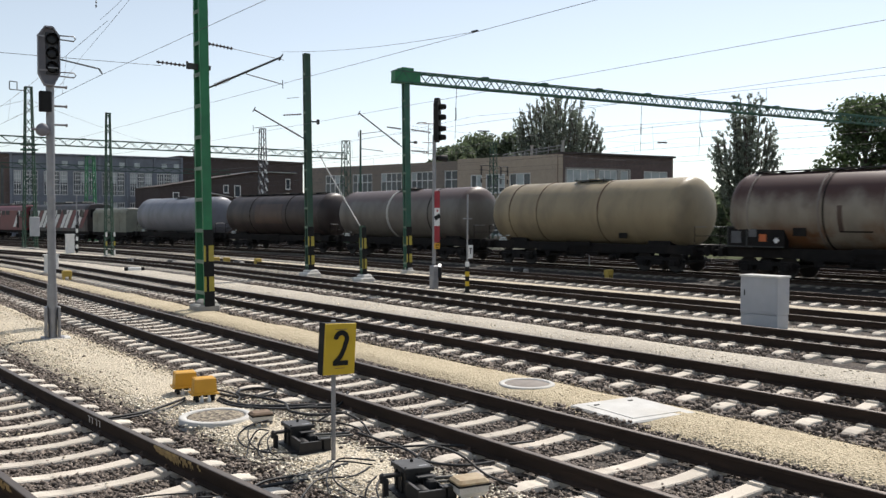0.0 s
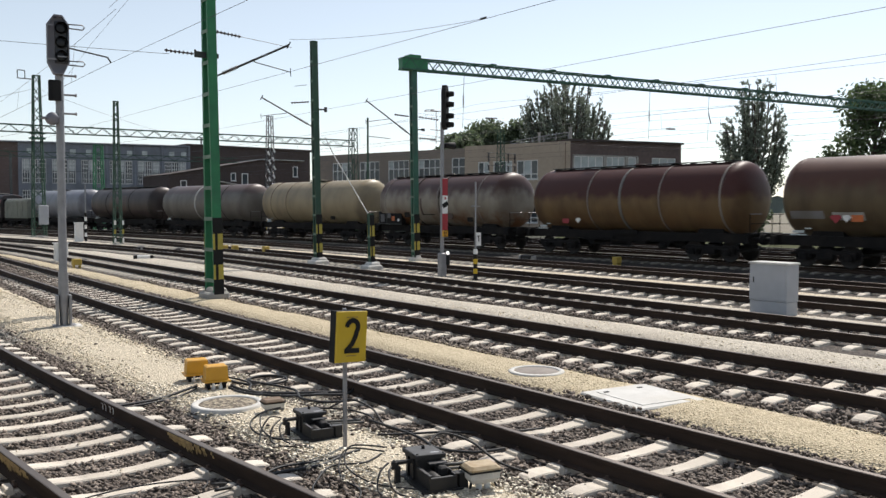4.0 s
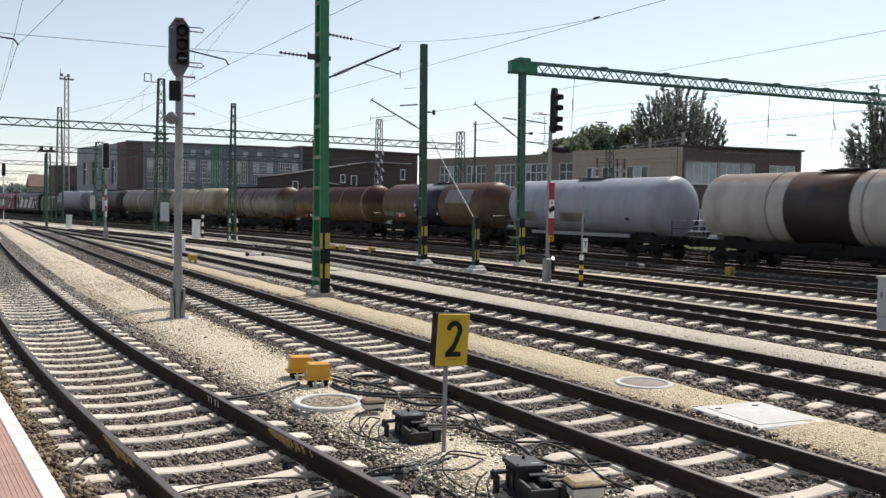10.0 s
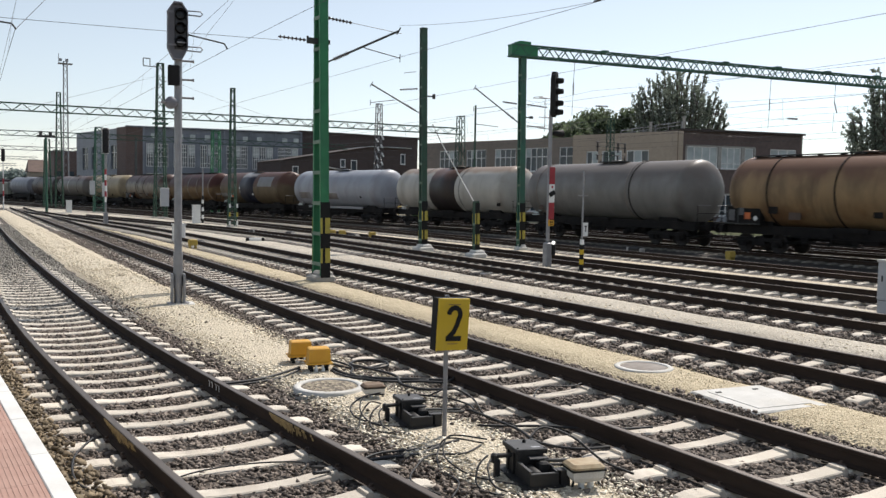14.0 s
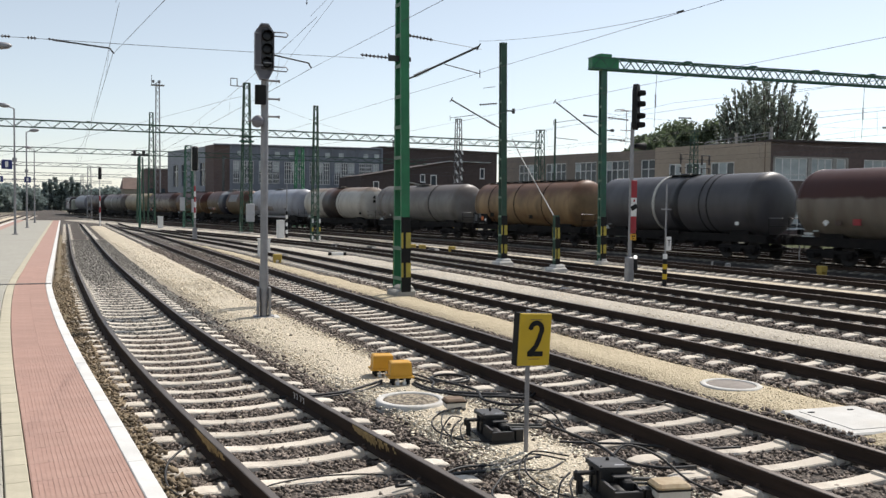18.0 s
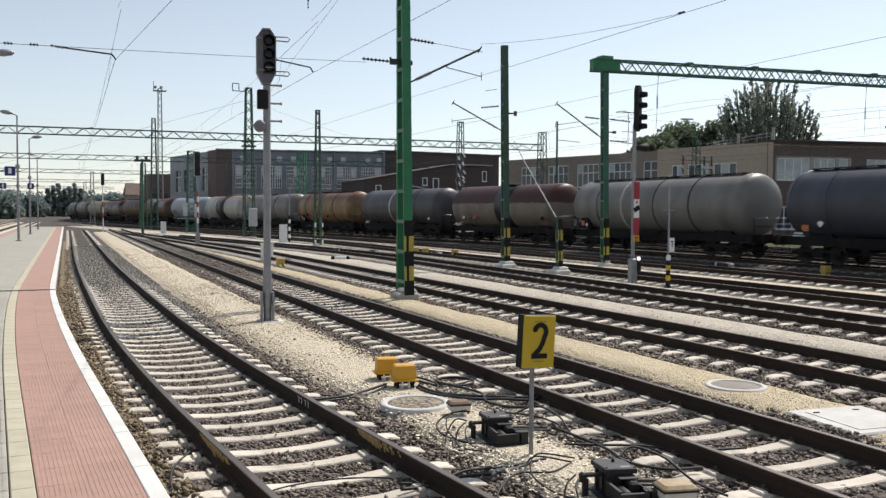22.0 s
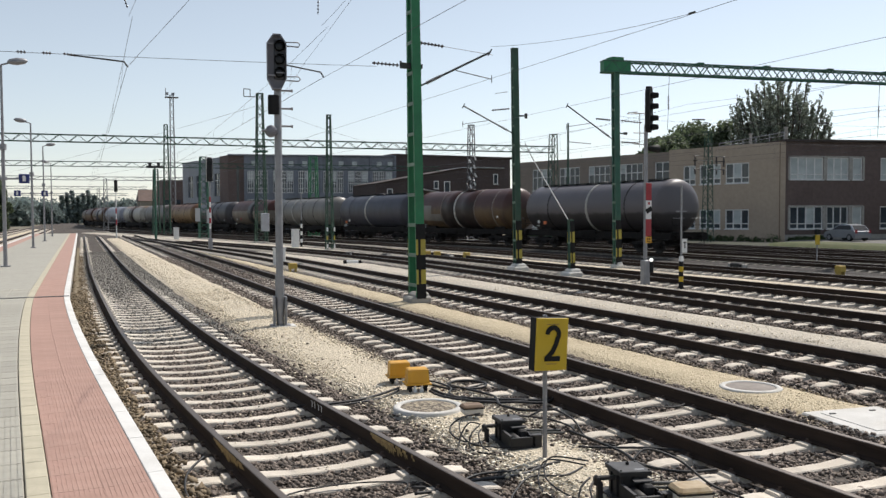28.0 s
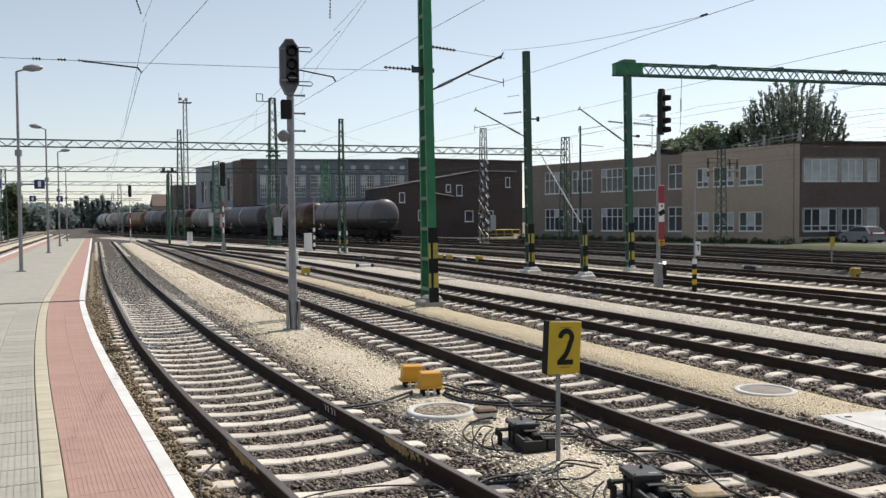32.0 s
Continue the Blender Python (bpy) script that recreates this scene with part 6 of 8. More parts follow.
# ---------------------------------------------------------------- platform lamps and track-number boards
def platform_lamp(x, y, h, side, label, boards=False):
    t = thing("platform_lamp", label, "lamp", pose(x, y, 0.55), "platform lamps")
    part("pole", Geo().rod((0, 0, 0), (0, 0, h * 0.6), 0.07, 12, 0.06).rod((0, 0, h * 0.6), (0, 0, h), 0.05, 12, 0.04), "greysteel", t)
    part("collar", Geo().rod((0, 0, h * 0.58), (0, 0, h * 0.61), 0.12, 12), "greysteel", t)
    part("arm", Geo().rod((0, 0, h), (side * 0.25, 0, h + 0.08), 0.03, 8), "greysteel", t)
    part("lamp_head", Geo().lathe([(0.2, 0.03), (0.28, 0.09), (0.5, 0.13), (0.75, 0.10), (0.85, 0.02)], "x", 14) if side > 0 else Geo().lathe([(-0.2, 0.03), (-0.28, 0.09), (-0.5, 0.13), (-0.75, 0.10), (-0.85, 0.02)], "x", 14), "greysteel", t, "", pose(0, 0, h + 0.1, 0, -6 * side))
    part("base_plate", Geo().box(0, 0, 0.02, 0.3, 0.3, 0.04), "greysteel", t)
    if boards:
        part("cross_bar", Geo().rod((-0.95, 0, 3.1), (0.95, 0, 3.1), 0.025, 8).lathe([(3.04, 0.11), (3.16, 0.11)], "z", 12), "greysteel", t)
        for s, d in ((-0.75, "7"), (0.65, "8")):
            b = part("number_board", Geo().box(s, 0, 3.1, 0.34, 0.24, 0.32, bevel=0.02), "blue", t, "dark blue track board")
            part("number", Geo().box(s, -0.125, 3.1, 0.10, 0.006, 0.2), "white", b)
    return t


platform_lamp(-1.69, 33.6, 7.05, 1, "grey platform lamp with two dark blue track boards", True)
platform_lamp(-1.28, 53.7, 7.05, -1, "slim grey platform lamp", True)
platform_lamp(-0.87, 68.7, 6.9, 1, "slim grey platform lamp", False)
platform_lamp(-0.46, 87.0, 6.75, -1, "slim grey platform lamp", False)
platform_lamp(-1.85, 14.2, 7.05, 1, "grey platform lamp with a flat oval head", False)

# ---------------------------------------------------------------- buildings
def window(parent, m, w, h, panes, glassmat="window", transom=0.0, deep=0.12, t=0.11):
    """A window set into a wall: frame, sill, mullions and a pane behind each opening. Local x along the wall, y out of it to -y."""
    o, i_ = [(-w / 2, -h / 2), (w / 2, -h / 2), (w / 2, h / 2), (-w / 2, h / 2)], [(-w / 2 + t, -h / 2 + t), (w / 2 - t, -h / 2 + t), (w / 2 - t, h / 2 - t), (-w / 2 + t, h / 2 - t)]
    vs = [(x, y, z) for y in (-deep / 2, deep / 2) for ring_ in (o, i_) for x, z in ring_]
    fs = []
    for k in range(4):
        j = (k + 1) % 4
        fs += [(k, j, 4 + j, 4 + k), (8 + j, 8 + k, 12 + k, 12 + j), (j, k, 8 + k, 8 + j), (4 + k, 4 + j, 12 + j, 12 + k)]
    win = part("window", Geo().add(vs, fs), "frame", parent, "white-framed window", m)
    for k in range(1, panes):
        part("mullion", Geo().box(-w / 2 + w * k / panes, 0, 0, t, deep * 0.8, h - 2 * t), "frame", win)
    if transom:
        part("transom", Geo().box(0, 0, -h / 2 + h * transom, w - 2 * t, deep * 0.7, t * 0.8), "frame", win)
    for k in range(panes):
        cx, pw = -w / 2 + w * (k + 0.5) / panes, w / panes - t
        if transom:
            part("pane", Geo().box(cx, 0.02, -h / 2 + h * transom / 2, pw, 0.02, h * transom - t), glassmat, win)
            part("pane", Geo().box(cx, 0.02, h * transom / 2, pw, 0.02, h * (1 - transom) - t), glassmat if (k * 7 + int(m.translation.x * 3)) % 4 else "blind", win)
        else:
            part("pane", Geo().box(cx, 0.02, 0, pw, 0.02, h - 1.5 * t), glassmat, win)
    part("sill", Geo().box(0, -0.10, -h / 2 - 0.03, w + 0.1, 0.2, 0.06), "frame", win)
    return win


def wall_with_openings(L, z0, z1, holes, th=0.3):
    """A wall along local x from 0 to L, cut by openings (x0, x1, za, zb)."""
    xs = sorted({0.0, L, *[v for h in holes for v in h[:2]]})
    zs = sorted({z0, z1, *[v for h in holes for v in h[2:]]})
    nx, nz = len(xs), len(zs)

    def solid(i, k):
        if not (0 <= i < nx - 1 and 0 <= k < nz - 1):
            return False
        mx, mz = (xs[i] + xs[i + 1]) / 2, (zs[k] + zs[k + 1]) / 2
        return not any(h[0] < mx < h[1] and h[2] < mz < h[3] for h in holes)

    vs = [(x, y, z) for y in (0.0, th) for z in zs for x in xs]
    at = lambda i, k, back: back * nx * nz + k * nx + i
    fs = []
    for i in range(nx - 1):
        for k in range(nz - 1):
            if not solid(i, k):
                continue
            p, q, r, s = (i, k), (i + 1, k), (i + 1, k + 1), (i, k + 1)
            fs += [tuple(at(*c, 0) for c in (p, q, r, s)), tuple(at(*c, 1) for c in (s, r, q, p))]
            for (c, d), near in (((p, q), (i, k - 1)), ((q, r), (i + 1, k)), ((r, s), (i, k + 1)), ((s, p), (i - 1, k))):
                if not solid(*near):
                    fs.append((at(*d, 0), at(*c, 0), at(*c, 1), at(*d, 1)))
    used = sorted({v for f in fs for v in f})
    where = {v: n for n, v in enumerate(used)}
    return Geo().add([vs[v] for v in used], [tuple(where[v] for v in f) for f in fs])


GZ = -0.42
UA, VA = Vector((0.966, -0.259, 0)), Vector((-0.259, 0.966, 0))
CA = Vector((58.8, 56.3, 0))
office = thing("office_building", "two-storey office building of beige and dark brown brick with white windows", "building")


def face_pose(origin, along_, z=0.0):
    """A wall's pose: local x runs along it, local y into the building."""
    return pose(origin.x, origin.y, z, 0, 0, math.degrees(math.atan2(along_.y, along_.x)))


# brown end facade: from the corner to the right
holes = [(x0, x1, z0, z1) for x0, x1 in ((0.42, 3.66), (4.02, 6.15), (6.52, 7.5), (9.3, 12.2)) for z0, z1 in ((0.98, 3.02), (5.38, 7.38))]
part("brown_wall", wall_with_openings(12.7, GZ, 8.75, holes), "brown_brick", office, "dark brown brick wall", face_pose(CA, UA))
for x0, x1, a, b in holes:
    # upper panes get the pale colour that holds blinds and reflected sky
    window(office, face_pose(CA, UA) @ pose((x0 + x1) / 2, 0.12, (a + b) / 2), x1 - x0, b - a, 4 if x1 - x0 > 3 else (3 if x1 - x0 > 2 else 1), "blind" if a > 4 else "window", transom=0.24, t=0.10)
for z_ in (2.0, 6.38):
    part("window_surround", Geo().box(3.96, -0.02, z_ + 1.06, 7.3, 0.05, 0.10), "concrete", office, "pale concrete window surround", face_pose(CA, UA))
    for x_, w_ in ((3.84, 0.36), (6.335, 0.37), (0.33, 0.18), (7.6, 0.2)):
        part("window_pier", Geo().box(x_, -0.015, z_, w_ - 0.004, 0.05, 2.02), "concrete", office, "pale concrete pier between windows", face_pose(CA, UA))
# long facade: beige part, then the window bays; it runs from the far end towards the corner
def long_face(s0, s1, out=0.0):
    o = CA + VA * s1 - UA * out
    return face_pose(o, -VA)


holes = [(x0, x1, z0, z1) for x0, x1 in ((1.65, 3.05), (3.5, 5.8), (6.3, 8.75)) for z0, z1 in ((0.95, 2.8), (5.2, 7.1))]
part("beige_wall", wall_with_openings(12.3, GZ, 8.75, holes), "beige_brick", office, "plain beige brick wall", long_face(0, 12.3))
for x0, x1, a, b in holes:
    window(office, long_face(0, 12.3) @ pose((x0 + x1) / 2, 0.12, (a + b) / 2), x1 - x0, b - a, 2 if x1 - x0 < 2 else 3, transom=0.28)
holes = []
for near, far_ in ((0.3, 2.1), (3.6, 6.6), (7.9, 10.9), (12.2, 15.2), (16.5, 19.5)):
    for a, b in ((0.9, 3.4), (5.15, 7.65)):
        holes.append((21.85 - far_, 21.85 - near, a, b))
part("bay_wall", wall_with_openings(21.85, GZ, 8.6, holes), "render_grey", office, "grey-brown wall between window bays", long_face(12.3, 34.15, -0.35))
for x0, x1, a, b in holes:
    window(office, long_face(12.3, 34.15, -0.35) @ pose((x0 + x1) / 2, 0.12, (a + b) / 2), x1 - x0, b - a, 4 if x1 - x0 > 2 else 2, transom=0.62, t=0.10)
g = Geo()
for o, al, L in ((CA + UA * 12.7, VA, 34.1),):
    g.box(L / 2, -0.15, 4.2, L, 0.3, 9.1)
part("back_wall", g, "render_grey", office, "", face_pose(CA + UA * 12.7, VA))
part("end_wall", Geo().box(6.35, 0.15, 4.1, 12.7, 0.3, 9.0), "render_grey", office, "", face_pose(CA + VA * 34.2, UA))
rm = face_pose(CA, UA)
part("roof", Geo().box(6.35, 5.85, 8.84, 13.1, 12.4, 0.18).box(6.5, 23.0, 8.68, 12.4, 22.6, 0.18), "roofdark", office, "dark flat roof edge", rm)
part("storey_floor", Geo().box(6.35, 17, 4.2, 11.9, 33.4, 0.25), "concrete", office, "", rm)
part("room_partition", Geo().box(6.8, 17, 4.2, 0.2, 33.0, 8.3), "render_grey", office, "", rm)
part("downpipe", Geo().rod((-0.2, 0.5, 0), (-0.2, 0.5, 8.7), 0.09, 8), "rustlid", office, "rusty downpipe", rm)
g = Geo()
for k in range(6):
    g.rod((0.4, 1.0 + k * 2.4, 8.9), (0.4, 1.0 + k * 2.4, 9.7), 0.05, 6)
g.rod((0.4, 1.0, 9.65), (0.4, 13.0, 9.65), 0.04, 6).rod((0.4, 1.0, 9.35), (0.4, 13.0, 9.35), 0.03, 6)
part("roof_rail", g, "greysteel", office, "thin roof railing", rm)
for y_ in (2.0, 8.2):
    part("vent_pipe", Geo().rod((1.2, y_, 8.9), (1.2, y_, 10.15), 0.13, 10).rod((1.2, y_, 10.15), (1.2, y_, 10.25), 0.2, 10), "concrete", office, "pale vent pipe on the roof", rm)
part("base_course", Geo().box(6.35, -0.03, 0.05, 12.7, 0.06, 0.9), "concrete", office, "grey plinth", rm)

# dark brown works hall left of the office, and its lower front
hall = thing("works_hall", "dark brown brick hall with a flat roof", "building", pose(53.0, 137.7, GZ, 0, 0, 2.5))
part("wall", wall_with_openings(23.5, 0, 13.2, []), "dark_brick", hall)
part("body", Geo().box(11.75, 8, 6.4, 23.4, 15.0, 12.9), "dark_brick", hall)
part("roof", Geo().box(11.75, 8, 13.3, 23.9, 16.6, 0.35), "roofdark", hall)
for x_ in (3.0, 4.4, 5.8):
    part("roof_vent", Geo().rod((x_, 1.2, 13.3), (x_, 1.2, 14.6), 0.16, 8).rod((x_, 1.2, 14.6), (x_, 1.2, 14.8), 0.3, 8), "greysteel", hall, "grey roof vent")
low = thing("works_annexe", "dark brown brick annexe whose roof falls to one side", "building", pose(42.4, 117.5, GZ, 0, 0, -1))
g = Geo()
SLOPE = [(0.0, 0.0), (20.6, 0.0), (20.6, 10.0), (14.1, 10.0), (0.0, 7.45)]
n = len(SLOPE)
g.add([(x, 0.0, z) for x, z in SLOPE] + [(x, 11.0, z) for x, z in SLOPE], [tuple(range(n)), tuple(range(2 * n - 1, n - 1, -1))] + [(k, (k + 1) % n, n + (k + 1) % n, n + k) for k in range(n)])
part("wall", g, "dark_brick", low)
for x_, z_, w_, h_ in ((2.2, 6.0, 0.9, 1.5), (11.4, 7.1, 1.0, 1.7), (9.6, 7.4, 0.8, 1.2), (19.6, 8.4, 0.8, 1.6), (5.4, 3.4, 1.4, 1.6), (13.0, 3.2, 1.4, 1.7), (16.4, 3.2, 1.4, 1.7)):
    window(low, pose(x_, -0.03, z_), w_, h_, 1, "window")
part("canopy", Geo().add([(6.6, -1.2, 6.75), (10.2, -1.2, 6.2), (10.2, 0.0, 6.4), (6.6, 0.0, 6.95), (6.6, -1.2, 6.62), (10.2, -1.2, 6.07), (10.2, 0.0, 6.27), (6.6, 0.0, 6.82)],
                         [(0, 1, 2, 3), (7, 6, 5, 4), (0, 4, 5, 1), (1, 5, 6, 2), (2, 6, 7, 3), (3, 7, 4, 0)]), "concrete", low, "pale sloping canopy")
part("roof_edge", Geo().box(17.45, 5.4, 10.1, 6.9, 11.8, 0.09), "blind", low, "pale metal roof edge")
g = Geo().add([(-0.2, -0.3, 7.5), (14.0, -0.3, 10.07), (14.0, 11.3, 10.07), (-0.2, 11.3, 7.5), (-0.2, -0.3, 7.45), (14.0, -0.3, 10.02), (14.0, 11.3, 10.02), (-0.2, 11.3, 7.45)], [(0, 1, 2, 3), (7, 6, 5, 4), (0, 4, 5, 1), (1, 5, 6, 2), (2, 6, 7, 3), (3, 7, 4, 0)])
part("roof_slope", g, "roofdark", low, "falling roof")

# grey-blue works building with bays of glass
P0, P1, P2 = Vector((21.3, 164, 0)), Vector((25.7, 141.7, 0)), Vector((52.3, 135.2, 0))
works = thing("works_building", "long blue-grey works building with tall glazed bays and brown end tower", "building")
d12 = (P2 - P1)
L12 = d12.length
wm = pose(P1.x, P1.y, GZ, 0, 0, math.degrees(math.atan2(d12.y, d12.x)))
HT = 12.7
part("tower_wall", wall_with_openings(2.6, 0, HT + 0.1, [(1.2, 1.6, 2.0, 11.0)]), "brown_brick", works, "dark brown stair tower", wm)
part("tower_glass", Geo().box(1.4, 0.2, 6.5, 0.4, 0.05, 9.0), "window", works, "", wm)
nb = 6
bw = (L12 - 2.6) / nb
holes = []
for k in range(nb):
    x0 = 2.6 + k * bw
    for j in range(3):
        holes.append((x0 + 0.35 + j * (bw - 0.7) / 3, x0 + 0.35 + (j + 1) * (bw - 0.7) / 3 - 0.12, 6.6, 10.3))
        holes.append((x0 + 0.35 + j * (bw - 0.7) / 3, x0 + 0.35 + (j + 1) * (bw - 0.7) / 3 - 0.12, 1.2, 5.6))
part("front_wall", wall_with_openings(L12, 0, HT, [(0, 2.6, 0, HT)] + holes), "slate", works, "blue-grey clad front", wm)
for k, (x0, x1, a, b) in enumerate(holes):
    ww, hh = x1 - x0, b - a
    g = Geo()
    for z in (-0.48, -0.30, -0.05, 0.16, 0.32, 0.48):
        g.box(0, 0, z * hh, ww, 0.10, 0.10)
    for x in (-0.47, -0.16, 0.16, 0.47):
        g.box(x * ww, 0, 0, 0.09, 0.1, hh)
    win = part("window", g, "frame", works, "pale glazing bars", wm @ pose((x0 + x1) / 2, 0.12, (a + b) / 2))
    part("pane", Geo().box(0, 0.06, 0, ww, 0.03, hh), "window", win)
    if (k * 5) % 7 < 3:
        part("blind", Geo().box(0, 0.03, 0.24 * hh, ww * 0.92, 0.02, 0.44 * hh), "blind", win, "half-drawn pale blind")
for k in range(nb + 1):
    part("pier", Geo().box(2.6 + k * bw, -0.18, HT / 2, 0.34, 0.36, HT + 0.3), "slate", works, "", wm)
for k in range(nb):
    for j in range(2 if k % 2 else 1):
        part("roof_vent", Geo().box(2.6 + (k + 0.35 + 0.45 * j) * bw, -0.05, HT - 1.2, 0.8, 0.12, 0.8), "blind", works, "small pale vent", wm)
part("body", Geo().box(L12 / 2, 10, HT / 2 - 0.1, L12 - 0.2, 18.0, HT - 0.4), "slate", works, "", wm)
part("roof", Geo().box(L12 / 2, 9.5, HT + 0.15, L12 + 0.3, 20, 0.2), "slate", works, "", wm)
d01 = (P1 - P0)
wm0 = pose(P0.x, P0.y, GZ, 0, 0, math.degrees(math.atan2(d01.y, d01.x)))
holes = [(3 + k * 4.4, 5.6 + k * 4.4, a, b) for k in range(4) for a, b in ((1.5, 4.5), (6.2, 10.0))]
part("side_wall", wall_with_openings(d01.length, 0, HT, holes), "slate", works, "", wm0)
part("tower_side", Geo().box(d01.length - 1.9, -0.04, HT / 2 + 0.05, 3.8, 0.10, HT + 0.1), "brown_brick", works, "dark brown tower side", wm0)
for x0, x1, a, b in holes:
    win = part("window", Geo().box(0, 0, 0, 0.08, 0.1, b - a).box(0, 0, 0.2 * (b - a), x1 - x0, 0.1, 0.08), "frame", works, "", wm0 @ pose((x0 + x1) / 2, 0.15, (a + b) / 2))
    part("pane", Geo().box(0, 0.06, 0, x1 - x0, 0.03, b - a), "window", win)

# far houses and the low end of the yard
for x_, y_, w_, d_, h_, l_ in ((22.5, 231, 7, 8, 6.8, "distant ochre house with a tiled roof"), (22.0, 182, 6, 10, 9.9, "distant dark brick building")):
    hs = thing("house", l_, "house", pose(x_, y_, GZ))
    part("wall", Geo().box(0, 0, h_ / 2, w_, d_, h_), "house" if h_ < 9 else "brown_brick", hs)
    part("roof", Geo().box(0, 0, h_ + 0.1, w_ + 0.3, d_ + 0.3, 0.2) if h_ > 9 else Geo().add([(-w_ / 2 - 0.4, -d_ / 2 - 0.4, h_), (w_ / 2 + 0.4, -d_ / 2 - 0.4, h_), (w_ / 2 + 0.4, d_ / 2 + 0.4, h_), (-w_ / 2 - 0.4, d_ / 2 + 0.4, h_), (-w_ / 2, 0, h_ + 3), (w_ / 2, 0, h_ + 3)],
                           [(0, 1, 5, 4), (2, 3, 4, 5), (1, 2, 5), (3, 0, 4), (3, 2, 1, 0)]), "rooftile", hs)
    for k in range(3):
        part("window", Geo().box(-w_ / 3 + k * w_ / 3, -d_ / 2 - 0.02, h_ * 0.55, 1.0, 0.06, 1.4), "window", hs)

# grass verge, parking place and car in front of the office
strip("grass_verge", "strip of rough green and dry grass before the office", lambda y: 48.6, lambda y: 55.5 - 0.26 * max(0, y - 52), 10, 48.6, "grass", z=0.16, crown=0.06, edge=-0.44, step=2, jag=0.3, seed=70, category="grass")
strip("yard_edge", "dark weedy ground between the yard and the office", lambda y: 46.6 - 0.22 * ramp01(y, 62, 114), lambda y: 58.0 - 0.27 * max(0, y - 56), 48.6, 112, "weeds", z=-0.10, crown=0.10, edge=-0.44, step=2, jag=0.3, seed=72)
strip("parking_road", "pale asphalt parking place beside the office", lambda y: 55.3, lambda y: 78, -40, 54.5, "roadgrey", z=0.09, crown=0.0, edge=-0.42, step=4, jag=0.02, seed=71, category="road")
car = thing("car", "silver hatchback parked in front of the office building", "car", pose(60.0, 50.8, 0.10, 0, 0, 80) @ Matrix.Scale(0.93, 4))


def car_body():
    """A hatchback: outline of the side swept across in slices that draw in at the windows."""
    low_ = [(-2.0, 0.28), (-2.02, 0.55), (-1.95, 0.85), (-1.7, 0.95), (1.0, 0.98), (1.75, 0.82), (1.98, 0.62), (2.0, 0.28)]
    g = Geo()
    vs = []
    for yy in (-0.84, 0.84):
        vs += [(x, yy, z) for x, z in low_]
    k = len(low_)
    g.add(vs, [tuple(range(k)), tuple(range(2 * k - 1, k - 1, -1))] + [(i, (i + 1) % k, k + (i + 1) % k, k + i) for i in range(k)])
    top = [(-1.85, 0.93), (-1.35, 1.40), (-0.5, 1.48), (0.2, 1.42), (1.05, 0.96)]
    vs = []
    for s in (-1, 1):
        vs += [(x, s * (0.82 - 0.28 * (z - 0.93)), z) for x, z in top]
    k = len(top)
    g.add(vs, [tuple(range(k)), tuple(range(2 * k - 1, k - 1, -1))] + [(i, (i + 1) % k, k + (i + 1) % k, k + i) for i in range(k)])
    return g


part("body", car_body(), "car", car)
for s in (-1, 1):
    part("side_window", Geo().add([(-1.55, s * 0.80, 1.0), (0.85, s * 0.815, 1.0), (0.15, s * 0.70, 1.38), (-1.2, s * 0.70, 1.38)], [(0, 1, 2, 3)]), "lens", car)
    for x_ in (-1.3, 1.25):
        wh = part("wheel", Geo().rod((x_, s * 0.68, 0.31), (x_, s * 0.88, 0.31), 0.31, 18), "tyre", car)
        part("rim", Geo().rod((x_, s * 0.87, 0.31), (x_, s * 0.89, 0.31), 0.2, 14), "greysteel", wh)
    part("headlight", Geo().box(1.93, s * 0.6, 0.68, 0.1, 0.35, 0.16, bevel=0.03), "white", car)
    part("tail_light", Geo().box(-2.0, s * 0.7, 0.85, 0.06, 0.2, 0.3), "red", car)
part("windscreen", Geo().add([(1.04, -0.75, 0.99), (1.04, 0.75, 0.99), (0.25, 0.66, 1.41), (0.25, -0.66, 1.41)], [(0, 1, 2, 3)]), "lens", car)
part("rear_window", Geo().add([(-1.83, -0.72, 0.98), (-1.83, 0.72, 0.98), (-1.38, 0.66, 1.38), (-1.38, -0.66, 1.38)], [(3, 2, 1, 0)]), "lens", car)
yr = thing("barrier", "yellow tubular barrier beside the yard", "barrier", pose(46.8, 90.4, -0.3, 0, 0, 10))
for k in range(6):
    part("upright", Geo().rod((-3 + k * 1.2, 0, 0), (-3 + k * 1.2, 0, 1.3), 0.06, 6), "signyellow", yr)
part("rail_bar", Geo().rod((-3, 0, 1.3), (3, 0, 1.3), 0.06, 6).rod((-3, 0, 0.8), (3, 0, 0.8), 0.05, 6), "signyellow", yr)


